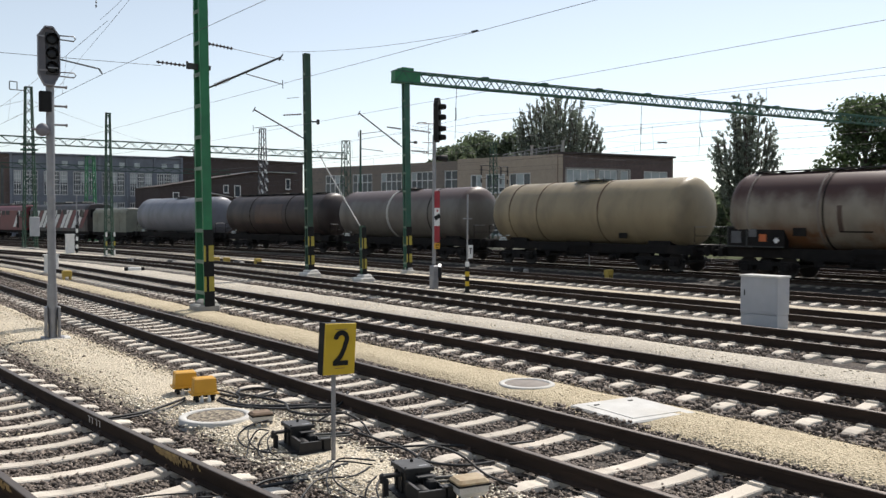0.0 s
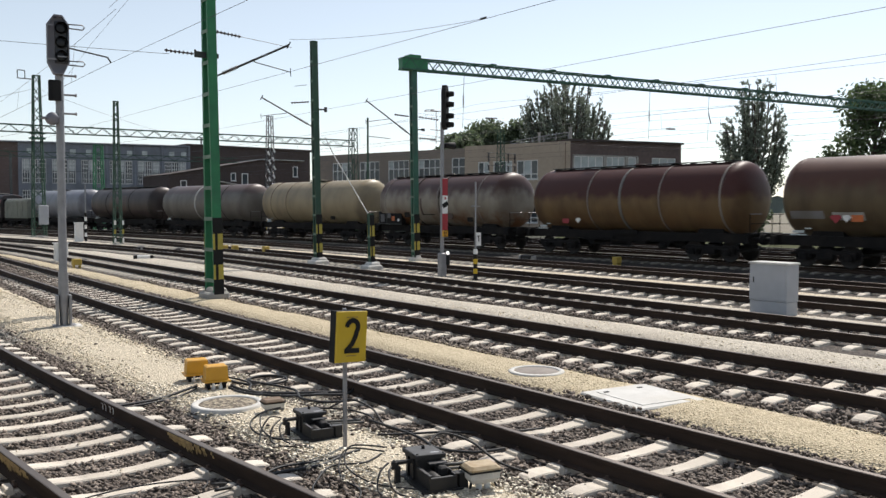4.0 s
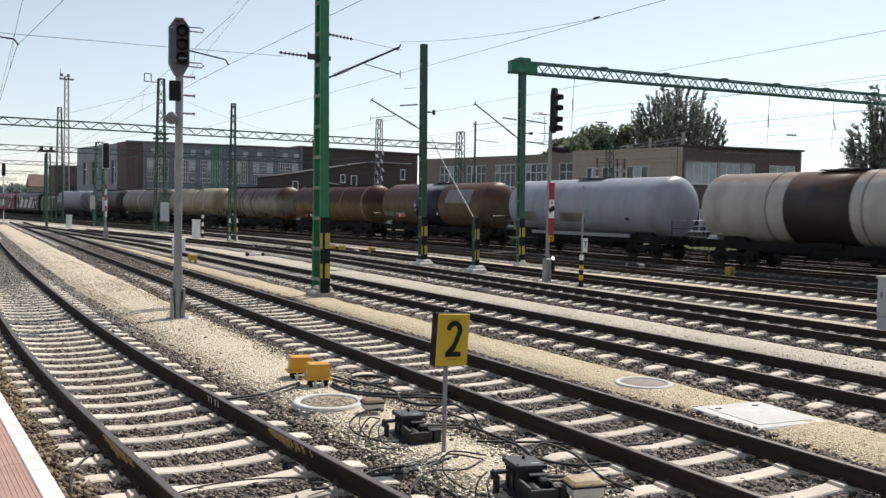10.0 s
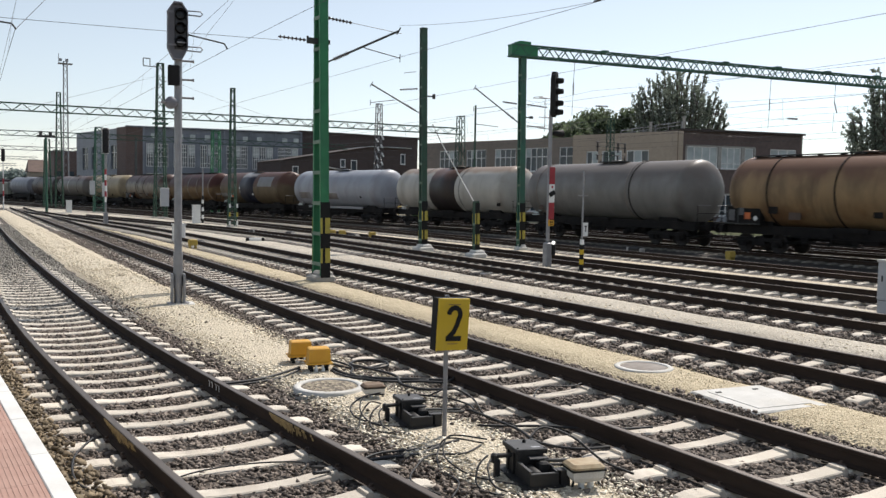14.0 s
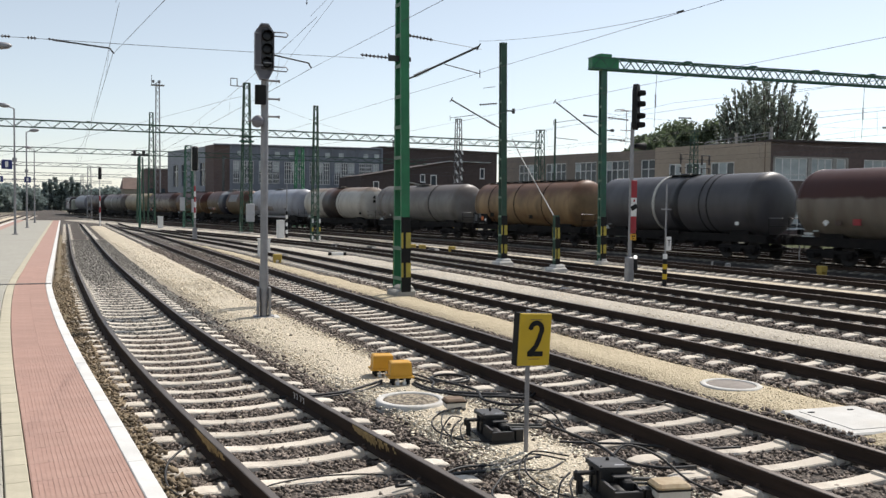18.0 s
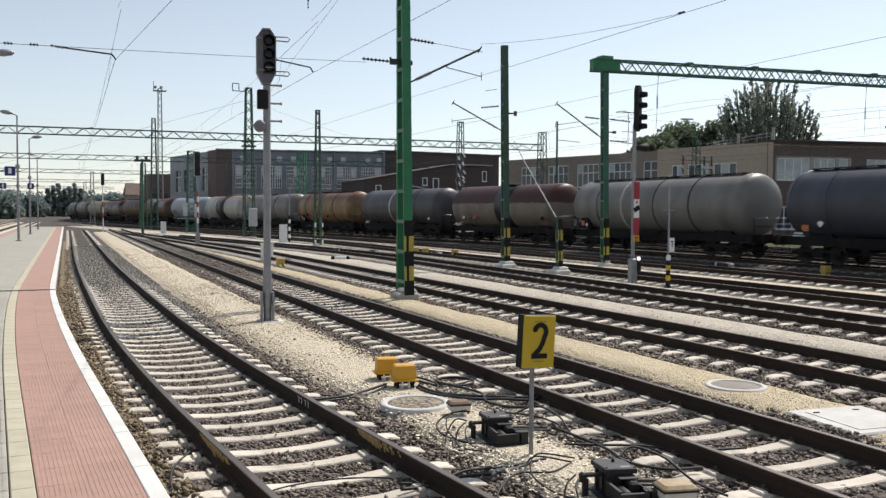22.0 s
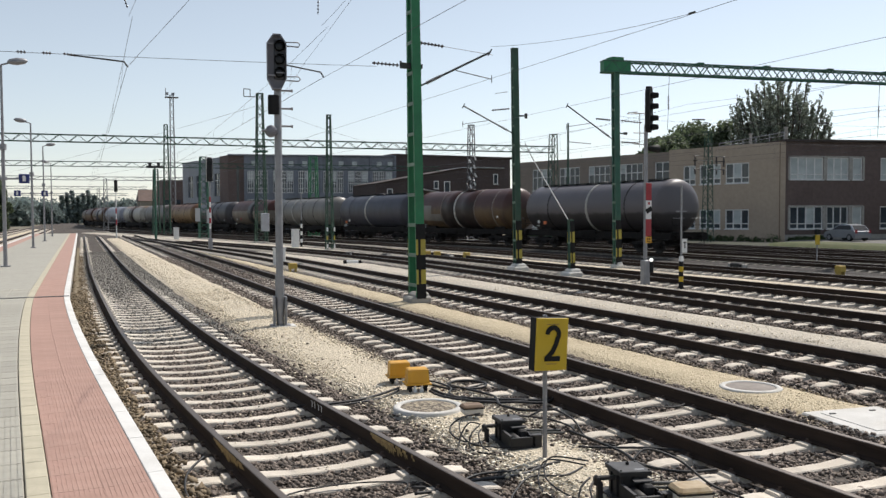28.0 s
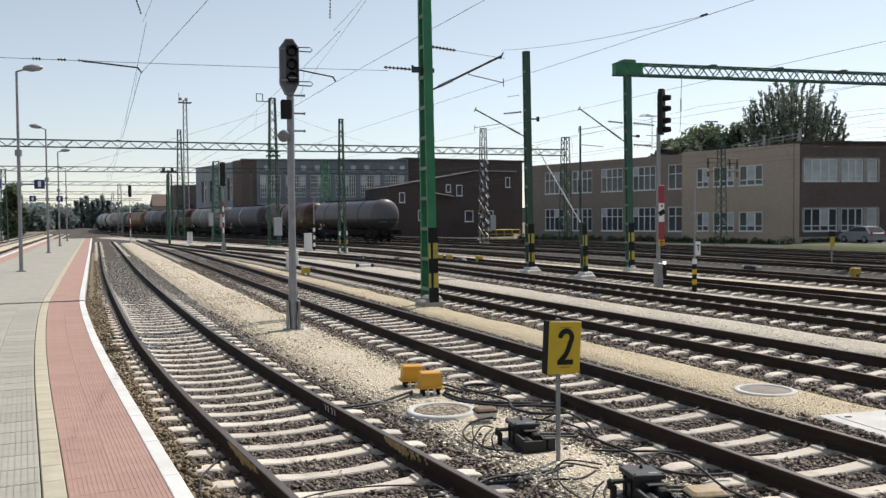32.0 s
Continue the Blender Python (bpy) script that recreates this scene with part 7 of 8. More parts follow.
# ---------------------------------------------------------------- trees
def leaves(n, blobs, size, seed, upward=0.3, mesh_name="crown", material="leaf", stretch=1.15):
    """A crown: small bent leaf clumps thrown round many boughs, with gaps between them."""
    rng = np.random.default_rng(seed)
    which = rng.integers(0, len(blobs), n)
    b = np.array(blobs)[which]
    d = rng.normal(size=(n, 3))
    d /= np.linalg.norm(d, axis=1)[:, None]
    rad = rng.random(n) ** 0.45
    c = b[:, :3] + d * rad[:, None] * b[:, 3:4] * np.array([1, 1, stretch])
    a = rng.uniform(0, 2 * np.pi, n)
    t = rng.uniform(-0.9, 0.9, n)
    u = np.stack([np.cos(a) * np.cos(t), np.sin(a) * np.cos(t), np.sin(t) + upward], -1)
    u /= np.linalg.norm(u, axis=1)[:, None]
    w = np.cross(u, rng.normal(size=(n, 3)))
    w /= np.linalg.norm(w, axis=1)[:, None] + 1e-9
    nn = np.cross(u, w)
    s = (size * rng.uniform(0.6, 1.4, n))[:, None]
    co = np.stack([c - u * s, c + w * s * 0.55 + nn * s * 0.15, c + u * s, c - w * s * 0.55 + nn * s * 0.15], 1)
    me = bpy.data.meshes.new(mesh_name)
    me.vertices.add(n * 4)
    me.vertices.foreach_set("co", co.astype(np.float32).ravel())
    f = np.array([(0, 1, 2), (0, 2, 3)])[None] + 4 * np.arange(n)[:, None, None]
    f = f.reshape(-1, 3)
    me.loops.add(len(f) * 3)
    me.loops.foreach_set("vertex_index", f.astype(np.int32).ravel())
    me.polygons.add(len(f))
    me.polygons.foreach_set("loop_start", np.arange(0, len(f) * 3, 3, dtype=np.int32))
    me.polygons.foreach_set("loop_total", np.full(len(f), 3, np.int32))
    me.materials.append(M[material])
    me.update(calc_edges=True)
    return me


def tree(x, y, h, r, label, seed, n=9000, size=0.28, material="leaf", low_=0.25, tall=1.0, boughs=26, fill=0.30, upward=0.3, stretch=1.15):
    t = thing("tree", label, "tree", pose(x, y, GZ))
    rng = np.random.default_rng(seed)
    trunk = Geo()
    trunk.rod((0, 0, 0), (0.1, 0.05, h * 0.45), 0.03 * h, 10, 0.018 * h).rod((0.1, 0.05, h * 0.45), (0.0, 0.1, h * 0.85), 0.018 * h, 8, 0.005 * h)
    blobs = []
    limbs = Geo()
    for k in range(boughs):
        a = rng.uniform(0, 2 * np.pi)
        z = h * (low_ + (0.97 - low_) * (k + rng.random()) / boughs)
        q = (z / h - low_) / (1 - low_)
        reach = r * min(1.0, math.sin(math.pi * (0.14 + 0.80 * q)) * 1.05) * rng.uniform(0.35, 1.0)
        p = (math.cos(a) * reach, math.sin(a) * reach, z)
        rr = r * fill * rng.uniform(0.65, 1.2)
        p = (p[0], p[1], min(p[2], h - rr))
        blobs.append((*p, rr))
        limbs.rod((0.05, 0.05, z * 0.72), p, 0.006 * h, 6, 0.002 * h)
    part("trunk", trunk, "bark", t)
    part("limb", limbs, "bark", t)
    part("crown", leaves(n, blobs, size, seed, upward, "crown", material, stretch), (), t, "dense crown of leaves with gaps")
    return t


def poplar(x, y, h, r, label, seed, n, size, limbs, drop=0.42, spread=1.0):
    """A poplar: limbs that fan out and rise, with short side twigs of leaves, and sky between them."""
    t = thing("tree", label, "tree", pose(x, y, GZ))
    rng = np.random.default_rng(seed)
    part("trunk", Geo().rod((0, 0, 0), (0.1, 0.05, h * 0.5), 0.028 * h, 10, 0.014 * h).rod((0.1, 0.05, h * 0.5), (0, 0.1, h * 0.9), 0.014 * h, 8, 0.003 * h), "bark", t)
    g, blobs = Geo(), []
    for k in range(limbs):
        a = 2.4 * k + rng.uniform(-0.4, 0.4)
        u = math.sqrt((k + 0.5) / limbs)
        top = h * (1 - drop * u ** 2.4) * rng.uniform(0.86, 1.0)
        foot = h * rng.uniform(0.10, 0.32) + (top - h * 0.35) * 0.25 * rng.random() ** 2
        pts = []
        for j in range(11):
            q = j / 10
            w = r * u * q ** 0.55 * (1.0 - 0.12 * q)
            pts.append((math.cos(a) * w, math.sin(a) * w, foot + (top - foot) * q ** 1.1))
        g.tube(pts, 0.004 * h, 5)
        for j in range(2, 11):
            c = Vector(pts[j])
            rise = (c - Vector(pts[j - 1])).normalized()
            for i in range(3 if j < 10 else 2):
                out = Vector((math.cos(a) + rng.normal() * 0.9, math.sin(a) + rng.normal() * 0.9, rng.normal() * 0.3)).normalized()
                way = (rise * rng.uniform(0.7, 1.3) + out * rng.uniform(0.3, 0.9) * spread + Vector((0, 0, 0.35))).normalized()
                reach = (0.5 + 0.20 * r) * rng.uniform(0.5, 1.3) * (1.15 - 0.05 * j)
                g.rod(c, c + way * reach * 0.85, 0.012, 3, 0.004)
                for q in (0.15, 0.35, 0.55, 0.75, 0.95):
                    e = c + way * reach * q
                    blobs.append((e.x, e.y, min(e.z, h - 0.1), (0.09 + 0.018 * r) * (1.2 - 0.6 * q)))
    part("limb", g, "bark", t)
    part("crown", leaves(n, blobs, size, seed, 0.9, "crown", "leaf2", 1.7), (), t, "spiky silver-green crown with gaps")
    return t


poplar(81.6, 79.4, 19.3, 6.6, "broad silver-green poplar behind the office building", 5, 44000, 0.15, 62, 0.26, 1.2)
for k, (x_, y_, h_, r_) in enumerate(((88, 102.5, 16.6, 6.0), (84.2, 105, 14.6, 4.2), (86.5, 99, 15.6, 5.0), (91, 97, 16.6, 5.0), (75.5, 93.4, 12.9, 3.6), (79.5, 97, 13.9, 4.0))):
    tree(x_, y_, h_, r_, "leafy tree that shows over the office roof", 20 + k, 9000, 0.30, "leaf", 0.15, boughs=60, fill=0.28)
poplar(63.6, 40.0, 13.4, 3.1, "slim airy poplar with silver-green leaves", 7, 15000, 0.115, 30, 0.40, 2.4)
tree(67.6, 32.0, 12.7, 4.8, "dense dark green tree beside the yard", 8, 15000, 0.20, "leafdark", 0.12, boughs=70, fill=0.26)
for k, (x_, y_, h_, r_) in enumerate(((77, 24, 11, 4.5), (73, 47, 6.5, 2.6), (76, 39, 6.0, 2.8), (80, 55.5, 6.3, 2.4), (84, 56, 6.2, 2.6))):
    tree(x_, y_, h_, r_, "green tree at the far side of the yard", 30 + k, 5000, 0.22, "leaf", 0.05, boughs=36, fill=0.3)
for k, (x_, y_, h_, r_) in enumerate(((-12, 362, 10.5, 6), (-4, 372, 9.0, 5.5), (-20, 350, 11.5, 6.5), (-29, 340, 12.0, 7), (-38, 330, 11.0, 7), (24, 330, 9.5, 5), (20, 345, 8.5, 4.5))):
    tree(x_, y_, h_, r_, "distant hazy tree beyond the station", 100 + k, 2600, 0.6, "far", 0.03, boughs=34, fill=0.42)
tree(-9.5, 165, 9.5, 1.8, "tall narrow dark conifer beyond the far platform", 41, 3500, 0.40, "leaf", 0.03, boughs=40, fill=0.5)
far_rng = np.random.default_rng(77)
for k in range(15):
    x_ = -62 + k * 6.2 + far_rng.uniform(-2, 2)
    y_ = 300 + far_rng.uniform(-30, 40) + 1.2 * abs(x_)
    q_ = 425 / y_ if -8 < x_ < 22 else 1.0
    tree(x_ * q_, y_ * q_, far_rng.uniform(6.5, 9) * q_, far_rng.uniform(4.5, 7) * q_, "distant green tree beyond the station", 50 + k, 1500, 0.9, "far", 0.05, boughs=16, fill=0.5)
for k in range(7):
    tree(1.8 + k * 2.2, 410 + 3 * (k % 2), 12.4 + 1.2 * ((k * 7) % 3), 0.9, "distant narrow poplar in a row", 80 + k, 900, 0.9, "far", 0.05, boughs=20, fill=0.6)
# rough weeds along the foot of the office
wd = np.random.default_rng(61)
spots = []
for k in range(90):
    q = CA + VA * wd.uniform(-0.5, 34) - UA * wd.uniform(0.4, 2.6)
    spots.append((q.x, q.y, GZ + wd.uniform(0.25, 0.55), wd.uniform(0.25, 0.6)))
for k in range(40):
    q = CA + UA * wd.uniform(0, 3.0) - VA * wd.uniform(0.3, 1.2)
    spots.append((q.x, q.y, GZ + wd.uniform(0.3, 0.6), wd.uniform(0.2, 0.4)))
tagged(new("weeds", leaves(7000, spots, 0.13, 62, 0.8, "weeds", "leafdark", 0.9)), "rough dark green weeds along the foot of the office", "weeds", kind="stuff")
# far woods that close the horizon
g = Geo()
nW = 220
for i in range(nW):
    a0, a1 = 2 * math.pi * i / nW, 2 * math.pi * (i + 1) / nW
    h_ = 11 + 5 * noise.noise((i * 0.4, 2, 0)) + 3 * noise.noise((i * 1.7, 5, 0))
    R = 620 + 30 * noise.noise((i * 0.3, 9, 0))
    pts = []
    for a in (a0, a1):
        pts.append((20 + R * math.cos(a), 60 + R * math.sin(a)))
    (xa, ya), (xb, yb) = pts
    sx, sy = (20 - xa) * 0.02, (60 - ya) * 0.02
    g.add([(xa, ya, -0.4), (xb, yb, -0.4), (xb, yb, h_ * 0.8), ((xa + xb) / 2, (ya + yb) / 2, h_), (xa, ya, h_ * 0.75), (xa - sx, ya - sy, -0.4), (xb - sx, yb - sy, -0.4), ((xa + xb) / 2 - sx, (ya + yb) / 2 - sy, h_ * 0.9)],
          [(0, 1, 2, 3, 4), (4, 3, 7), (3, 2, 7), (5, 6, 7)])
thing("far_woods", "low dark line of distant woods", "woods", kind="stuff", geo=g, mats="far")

# ---------------------------------------------------------------- the tank train
DS = 0.25
_ys = [-200 + DS * i for i in range(2600)]
_ss = [0.0]
for _p, _q in zip(_ys[:-1], _ys[1:]):
    _ss.append(_ss[-1] + math.hypot(DS, line7(_q) - line7(_p)))
_zero = _ss[_ys.index(0.0)]


def on_track(s):
    """The place on the train's track s metres along it."""
    y = float(np.interp(s + _zero, _ss, _ys))
    return Vector((line7(y), y, 0))


def travelled(t):
    return 6.6894 * t + 0.01425 * t * t + 0.000999 * t ** 3


def on_rails(s, half):
    """The pose of a vehicle whose bogies stand half metres before and behind s."""
    a, b = on_track(s - half), on_track(s + half)
    c = (a + b) / 2
    return pose(c.x, c.y, 0, 0, 0, math.degrees(math.atan2(-(b.x - a.x), b.y - a.y)))


def wheelset():
    g = Geo()
    for s in (-0.75, 0.75):
        g.lathe([(s - 0.065, 0.0), (s - 0.065, 0.40), (s - 0.02, 0.45), (s + 0.065, 0.46), (s + 0.065, 0.40), (s + 0.02, 0.33), (s + 0.02, 0.0)] if s > 0 else
                [(s + 0.065, 0.0), (s + 0.065, 0.40), (s + 0.02, 0.45), (s - 0.065, 0.46), (s - 0.065, 0.40), (s - 0.02, 0.33), (s - 0.02, 0.0)], "x", 20)
    g.rod((-1.05, 0, 0), (1.05, 0, 0), 0.08, 8)
    return g.mesh("wheelset", "wheel")


WHEELSET = wheelset()
BG = Geo()
for s in (-1.0, 1.0):
    BG.box(s, 0, 0.62, 0.16, 2.5, 0.16, bevel=0.03)
    BG.box(s, 0, 0.50, 0.20, 0.7, 0.28, bevel=0.04)
    for y in (-0.9, 0.9):
        BG.box(s * 1.03, y, 0.46, 0.22, 0.34, 0.30, bevel=0.05)
        for d in (-0.26, 0.26):
            BG.rod((s, y + d, 0.38), (s, y + d, 0.62), 0.07, 8)
BG.box(0, 0, 0.66, 2.0, 0.5, 0.22)
for y in (-1.45, 1.45):
    BG.box(0, y, 0.55, 2.0, 0.10, 0.10)
BOGIE = BG.mesh("bogie", "under")


def sector(y0, y1, a0, a1, r, zc, t=0.008, n=8, slant=0.0):
    """A curved plate on the tank's side: y0..y1 along, a0..a1 degrees up from level on the -x side."""
    g = Geo()
    vs = []
    for k in range(n + 1):
        a = math.radians(a0 + (a1 - a0) * k / n)
        for q in (r + 0.001, r + t):
            for y in (y0 + slant * k / n, y1 + slant * k / n):
                vs.append((-q * math.cos(a), y, zc + q * math.sin(a)))
    fs = []
    for k in range(n):
        o = 4 * k
        fs += [(o + 2, o + 3, o + 7, o + 6), (o, o + 2, o + 6, o + 4), (o + 1, o + 5, o + 7, o + 3)]
    fs += [(0, 1, 3, 2), (4 * n, 4 * n + 2, 4 * n + 3, 4 * n + 1)]
    return g.add(vs, fs, 0, False)


def tank_wagon(label, body, length=15.7, dia=2.9, bands=(), rings=(), panels=(), plates=(), box=0.0, top=True, sill="under", marks=False, gap=2.0):
    """A four-axle tank wagon with its front towards +y. Places along the tank are shares from the front (0) to the rear (1).
    bands: (from, to, material) round the tank; rings: (place, width, material); panels: (from, to, lower angle, upper angle, material)
    on the side; plates: (place, height, width, material, turned) on the sill or tank; box: length of a dark box at the front end with a hazard plate, if any."""
    w = thing("tank_wagon", label, "tank wagon", group="wagons of the tank train")
    L, r, zc = length - gap, dia / 2, 2.79
    h = L / 2
    at = lambda f: h - f * L
    # dished ends with wide round shoulders
    prof = [(-h, 0.02)] + [(-h + 0.7 * (1 - math.cos(k * math.pi / 24)), r * math.sin(k * math.pi / 24) ** 0.85) for k in range(1, 13)]
    prof = prof + [(-p, q) for p, q in reversed(prof)]
    part("tank", Geo().lathe(prof, "y", 48, (0, 0, zc)), body, w)
    for f0, f1, m_ in bands:
        a, b = at(f1), at(f0)
        part("tank_band", Geo().lathe([(a, r + 0.001), (a, r + 0.006), (b, r + 0.006), (b, r + 0.001)], "y", 48, (0, 0, zc)), m_, w)
    for f, wd, m_ in rings:
        y = at(f)
        part("tank_ring", Geo().lathe([(y - wd / 2, r + 0.002), (y - wd / 2, r + 0.026), (y + wd / 2, r + 0.026), (y + wd / 2, r + 0.002)], "y", 48, (0, 0, zc)), m_, w)
    for y in (-h + 0.74, h - 0.74):
        part("end_seam", Geo().lathe([(y - 0.03, r + 0.001), (y - 0.02, r + 0.012), (y + 0.02, r + 0.012), (y + 0.03, r + 0.001)], "y", 48, (0, 0, zc)), body, w)
    for f0, f1, a0, a1, m_ in panels:
        part("side_panel", sector(at(f1), at(f0), a0, a1, r, zc, 0.011), m_, w)
    # frame
    g = Geo()
    for s in (-0.95, 0.95):
        g.box(s, 0, 1.06, 0.18, length - 1.3, 0.40)
    for y in (-length / 2 + 0.62, length / 2 - 0.62):
        g.box(0, y, 1.05, 2.6, 0.22, 0.40, bevel=0.04)
    for y in (-h * 0.68, 0, h * 0.68):
        g.box(0, y, 1.0, 2.0, 0.3, 0.26)
    part("underframe", g, "under", w)
    for y in (-h * 0.72, h * 0.72):
        g = Geo()
        g.add([(-0.95, y - 0.7, 1.12), (0.95, y - 0.7, 1.12), (0.95, y + 0.7, 1.12), (-0.95, y + 0.7, 1.12), (-0.85, y - 0.6, 1.5), (0.85, y - 0.6, 1.5), (0.85, y + 0.6, 1.5), (-0.85, y + 0.6, 1.5)],
              [(3, 2, 1, 0), (4, 5, 6, 7), (0, 1, 5, 4), (1, 2, 6, 5), (2, 3, 7, 6), (3, 0, 4, 7)])
        part("tank_saddle", g, "under", w)
        b = part("bogie", BOGIE, (), w, m=pose(0, y, 0))
        for d in (-0.9, 0.9):
            part("wheelset", WHEELSET, (), b, m=pose(0, d, 0.46))
    for s in (-1, 1):
        part("side_sill", Geo().box(s * 1.22, 0, 1.22, 0.07, L * 0.62 if sill != "under" else 1.6, 0.20), sill, w, "pale steel sill" if sill != "under" else "")
    # brake gear and pipes under the belly
    part("air_tank", Geo().rod((-0.45, 1.2, 0.85), (-0.45, 2.6, 0.85), 0.2, 10), "under", w)
    part("valve_box", Geo().box(-0.9, -0.8, 0.85, 0.3, 0.7, 0.4, bevel=0.05), "under", w)
    part("outlet_pipe", Geo().rod((0, -2.2, 0.6), (0, -2.2, 1.2), 0.14, 10).rod((-1.25, -2.2, 0.62), (1.25, -2.2, 0.62), 0.08, 8), "under", w)
    g = Geo()
    for s in (-1.15, 1.15):
        g.rod((s, -h * 0.45, 0.82), (s, h * 0.45, 0.82), 0.025, 6)
    part("brake_rod", g, "under", w)
    part("centre_sill", Geo().box(0, 0, 0.92, 0.5, L * 0.55, 0.5), "under", w)
    part("brake_cylinder", Geo().rod((-0.5, -3.1, 0.72), (-0.5, -2.5, 0.72), 0.22, 12).rod((-0.5, -2.5, 0.72), (-0.5, -1.6, 0.72), 0.05, 8), "under", w)
    part("air_tank", Geo().rod((-0.75, 0.1, 0.78), (-0.75, 1.0, 0.78), 0.24, 12).rod((0.6, -1.2, 0.8), (0.6, 0.6, 0.8), 0.22, 12), "under", w)
    for y in (-h * 0.36, -0.1, h * 0.36):
        part("hanger", Geo().add([(-1.0, y - 0.35, 0.95), (-1.0, y + 0.35, 0.95), (-1.0, y, 0.42), (-0.96, y - 0.35, 0.95), (-0.96, y + 0.35, 0.95), (-0.96, y, 0.42)], [(0, 1, 2), (5, 4, 3), (0, 3, 4, 1), (1, 4, 5, 2), (2, 5, 3, 0)]), "under", w)
    part("brake_lever", Geo().box(-1.12, 0.9, 0.75, 0.05, 0.08, 0.55, m=Matrix.Rotation(0.4, 3, "X")).rod((-1.12, -0.6, 0.55), (-1.12, 2.2, 0.6), 0.03, 6), "under", w)
    for s in (-1.16, 1.16):
        part("outlet_valve", Geo().lathe([(-0.16, 0.0), (-0.16, 0.13), (-0.02, 0.13), (0.0, 0.16), (0.04, 0.16), (0.06, 0.0)], "x", 12, (s, -2.2, 0.62)), "under", w)
    # buffers and coupling
    for y, d in ((-length / 2 + 0.52, -1), (length / 2 - 0.52, 1)):
        for s in (-0.875, 0.875):
            part("buffer", Geo().rod((s, y, 1.05), (s, y + d * 0.42, 1.05), 0.09, 10).rod((s, y + d * 0.42, 1.05), (s, y + d * 0.47, 1.05), 0.24, 14), "under", w)
        part("coupling", Geo().box(0, y + d * 0.2, 1.0, 0.12, 0.45, 0.14), "under", w)
    # end platforms with rails
    for y, d in ((-h - 0.18, -1), (h + 0.18, 1)):
        g = Geo()
        g.box(0, y, 1.27, 2.4, 0.42, 0.05)
        for s in (-1.15, 1.15):
            g.rod((s, y + d * 0.1, 1.28), (s, y + d * 0.1, 2.1), 0.018, 6)
        g.rod((-1.15, y + d * 0.1, 1.7), (1.15, y + d * 0.1, 1.7), 0.014, 6)
        part("end_platform", g, "under", w)
        part("end_rail", Geo().rod((-1.15, y + d * 0.1, 2.1), (-0.25, y + d * 0.1, 2.1), 0.016, 6).rod((0.25, y + d * 0.1, 2.1), (1.15, y + d * 0.1, 2.1), 0.016, 6), "greysteel" if d < 0 else "under", w)
        for s in (-1.2, 1.2):
            g = Geo()
            for z in (0.55, 0.9):
                g.box(s, y, z, 0.16, 0.34, 0.03)
            for q in (-0.17, 0.17):
                g.rod((s, y + q, 0.5), (s, y + q, 1.25), 0.015, 6)
            part("footstep", g, "under", w)
    if top:
        g = Geo()
        g.box(-0.30, 0, zc + r + 0.035, 0.45, L * 0.86, 0.025)
        for k in range(11):
            g.box(-0.30, -L * 0.42 + k * L * 0.084, zc + r - 0.01, 0.4, 0.05, 0.07)
        part("walkway", g, "darksteel", w, "dark walkway along the top")
    else:
        g = Geo()
        g.box(-0.35, -0.2, zc + r + 0.02, 0.5, 2.2, 0.04)
        for k in range(3):
            g.rod((-0.6, -1.1 + k * 0.9, zc + r - 0.1), (-0.6, -1.1 + k * 0.9, zc + r + 0.12), 0.02, 6)
        part("walkway", g, "darksteel", w)
    part("dome_lid", Geo().lathe([(zc + r - 0.06, 0.33), (zc + r + 0.06, 0.33), (zc + r + 0.10, 0.30), (zc + r + 0.12, 0.0)], "z", 16), body, w)
    # plates
    bars = Geo().box(-1.08, at(0.06), 1.42, 0.02, 0.5, 0.10).box(-1.08, at(0.06), 1.30, 0.02, 0.7, 0.05).box(-1.08, at(0.09), 1.55, 0.02, 0.3, 0.05)
    part("stencil", bars, "blind", w)
    for f, z, wd, m_, turned in plates:
        a = math.asin(max(-0.95, min(0.95, (z - zc) / r)))
        x = -r * math.cos(a) - 0.05
        part("plate", Geo().box(0, 0, 0, 0.02, wd, wd * (1.0 if turned else 0.75)), m_, w, "", pose(x, at(f), z, 45 if turned else 0, 0, 0) @ pose(0, 0, 0, 0, 0, 0))
    if box:
        y0 = at(0.0) - 0.2
        bx = part("end_box", Geo().box(-1.22, y0 - box / 2, 1.72, 0.36, box, 0.86, bevel=0.02), "under", w, "dark equipment box at the front end")
        part("box_frame", Geo().box(-1.405, y0 - box / 2, 2.12, 0.02, box, 0.05).box(-1.405, y0 - box / 2, 1.32, 0.02, box, 0.05).box(-1.405, y0 - 0.05, 1.72, 0.02, 0.06, 0.76).box(-1.405, y0 - box * 0.36, 1.72, 0.02, 0.06, 0.76), "darksteel", bx)
        part("box_panel", Geo().box(-1.405, y0 - box * 0.17, 1.70, 0.012, box * 0.18, 0.5), "greydull", bx, "dull grey panel")
        part("box_panel", Geo().box(-1.405, y0 - box * 0.46, 1.88, 0.012, box * 0.14, 0.34), "greydull", bx, "dull grey panel")
        part("hazard_plate", Geo().box(-1.41, y0 - box * 0.64, 1.68, 0.012, 0.32, 0.30), "orangeplate", bx, "orange hazard plate")
        part("diamond_plate", Geo().box(0, 0, 0, 0.012, 0.19, 0.19), "white", bx, "white diamond plate", pose(-1.41, y0 - box * 0.87, 1.58, 45, 0, 0))
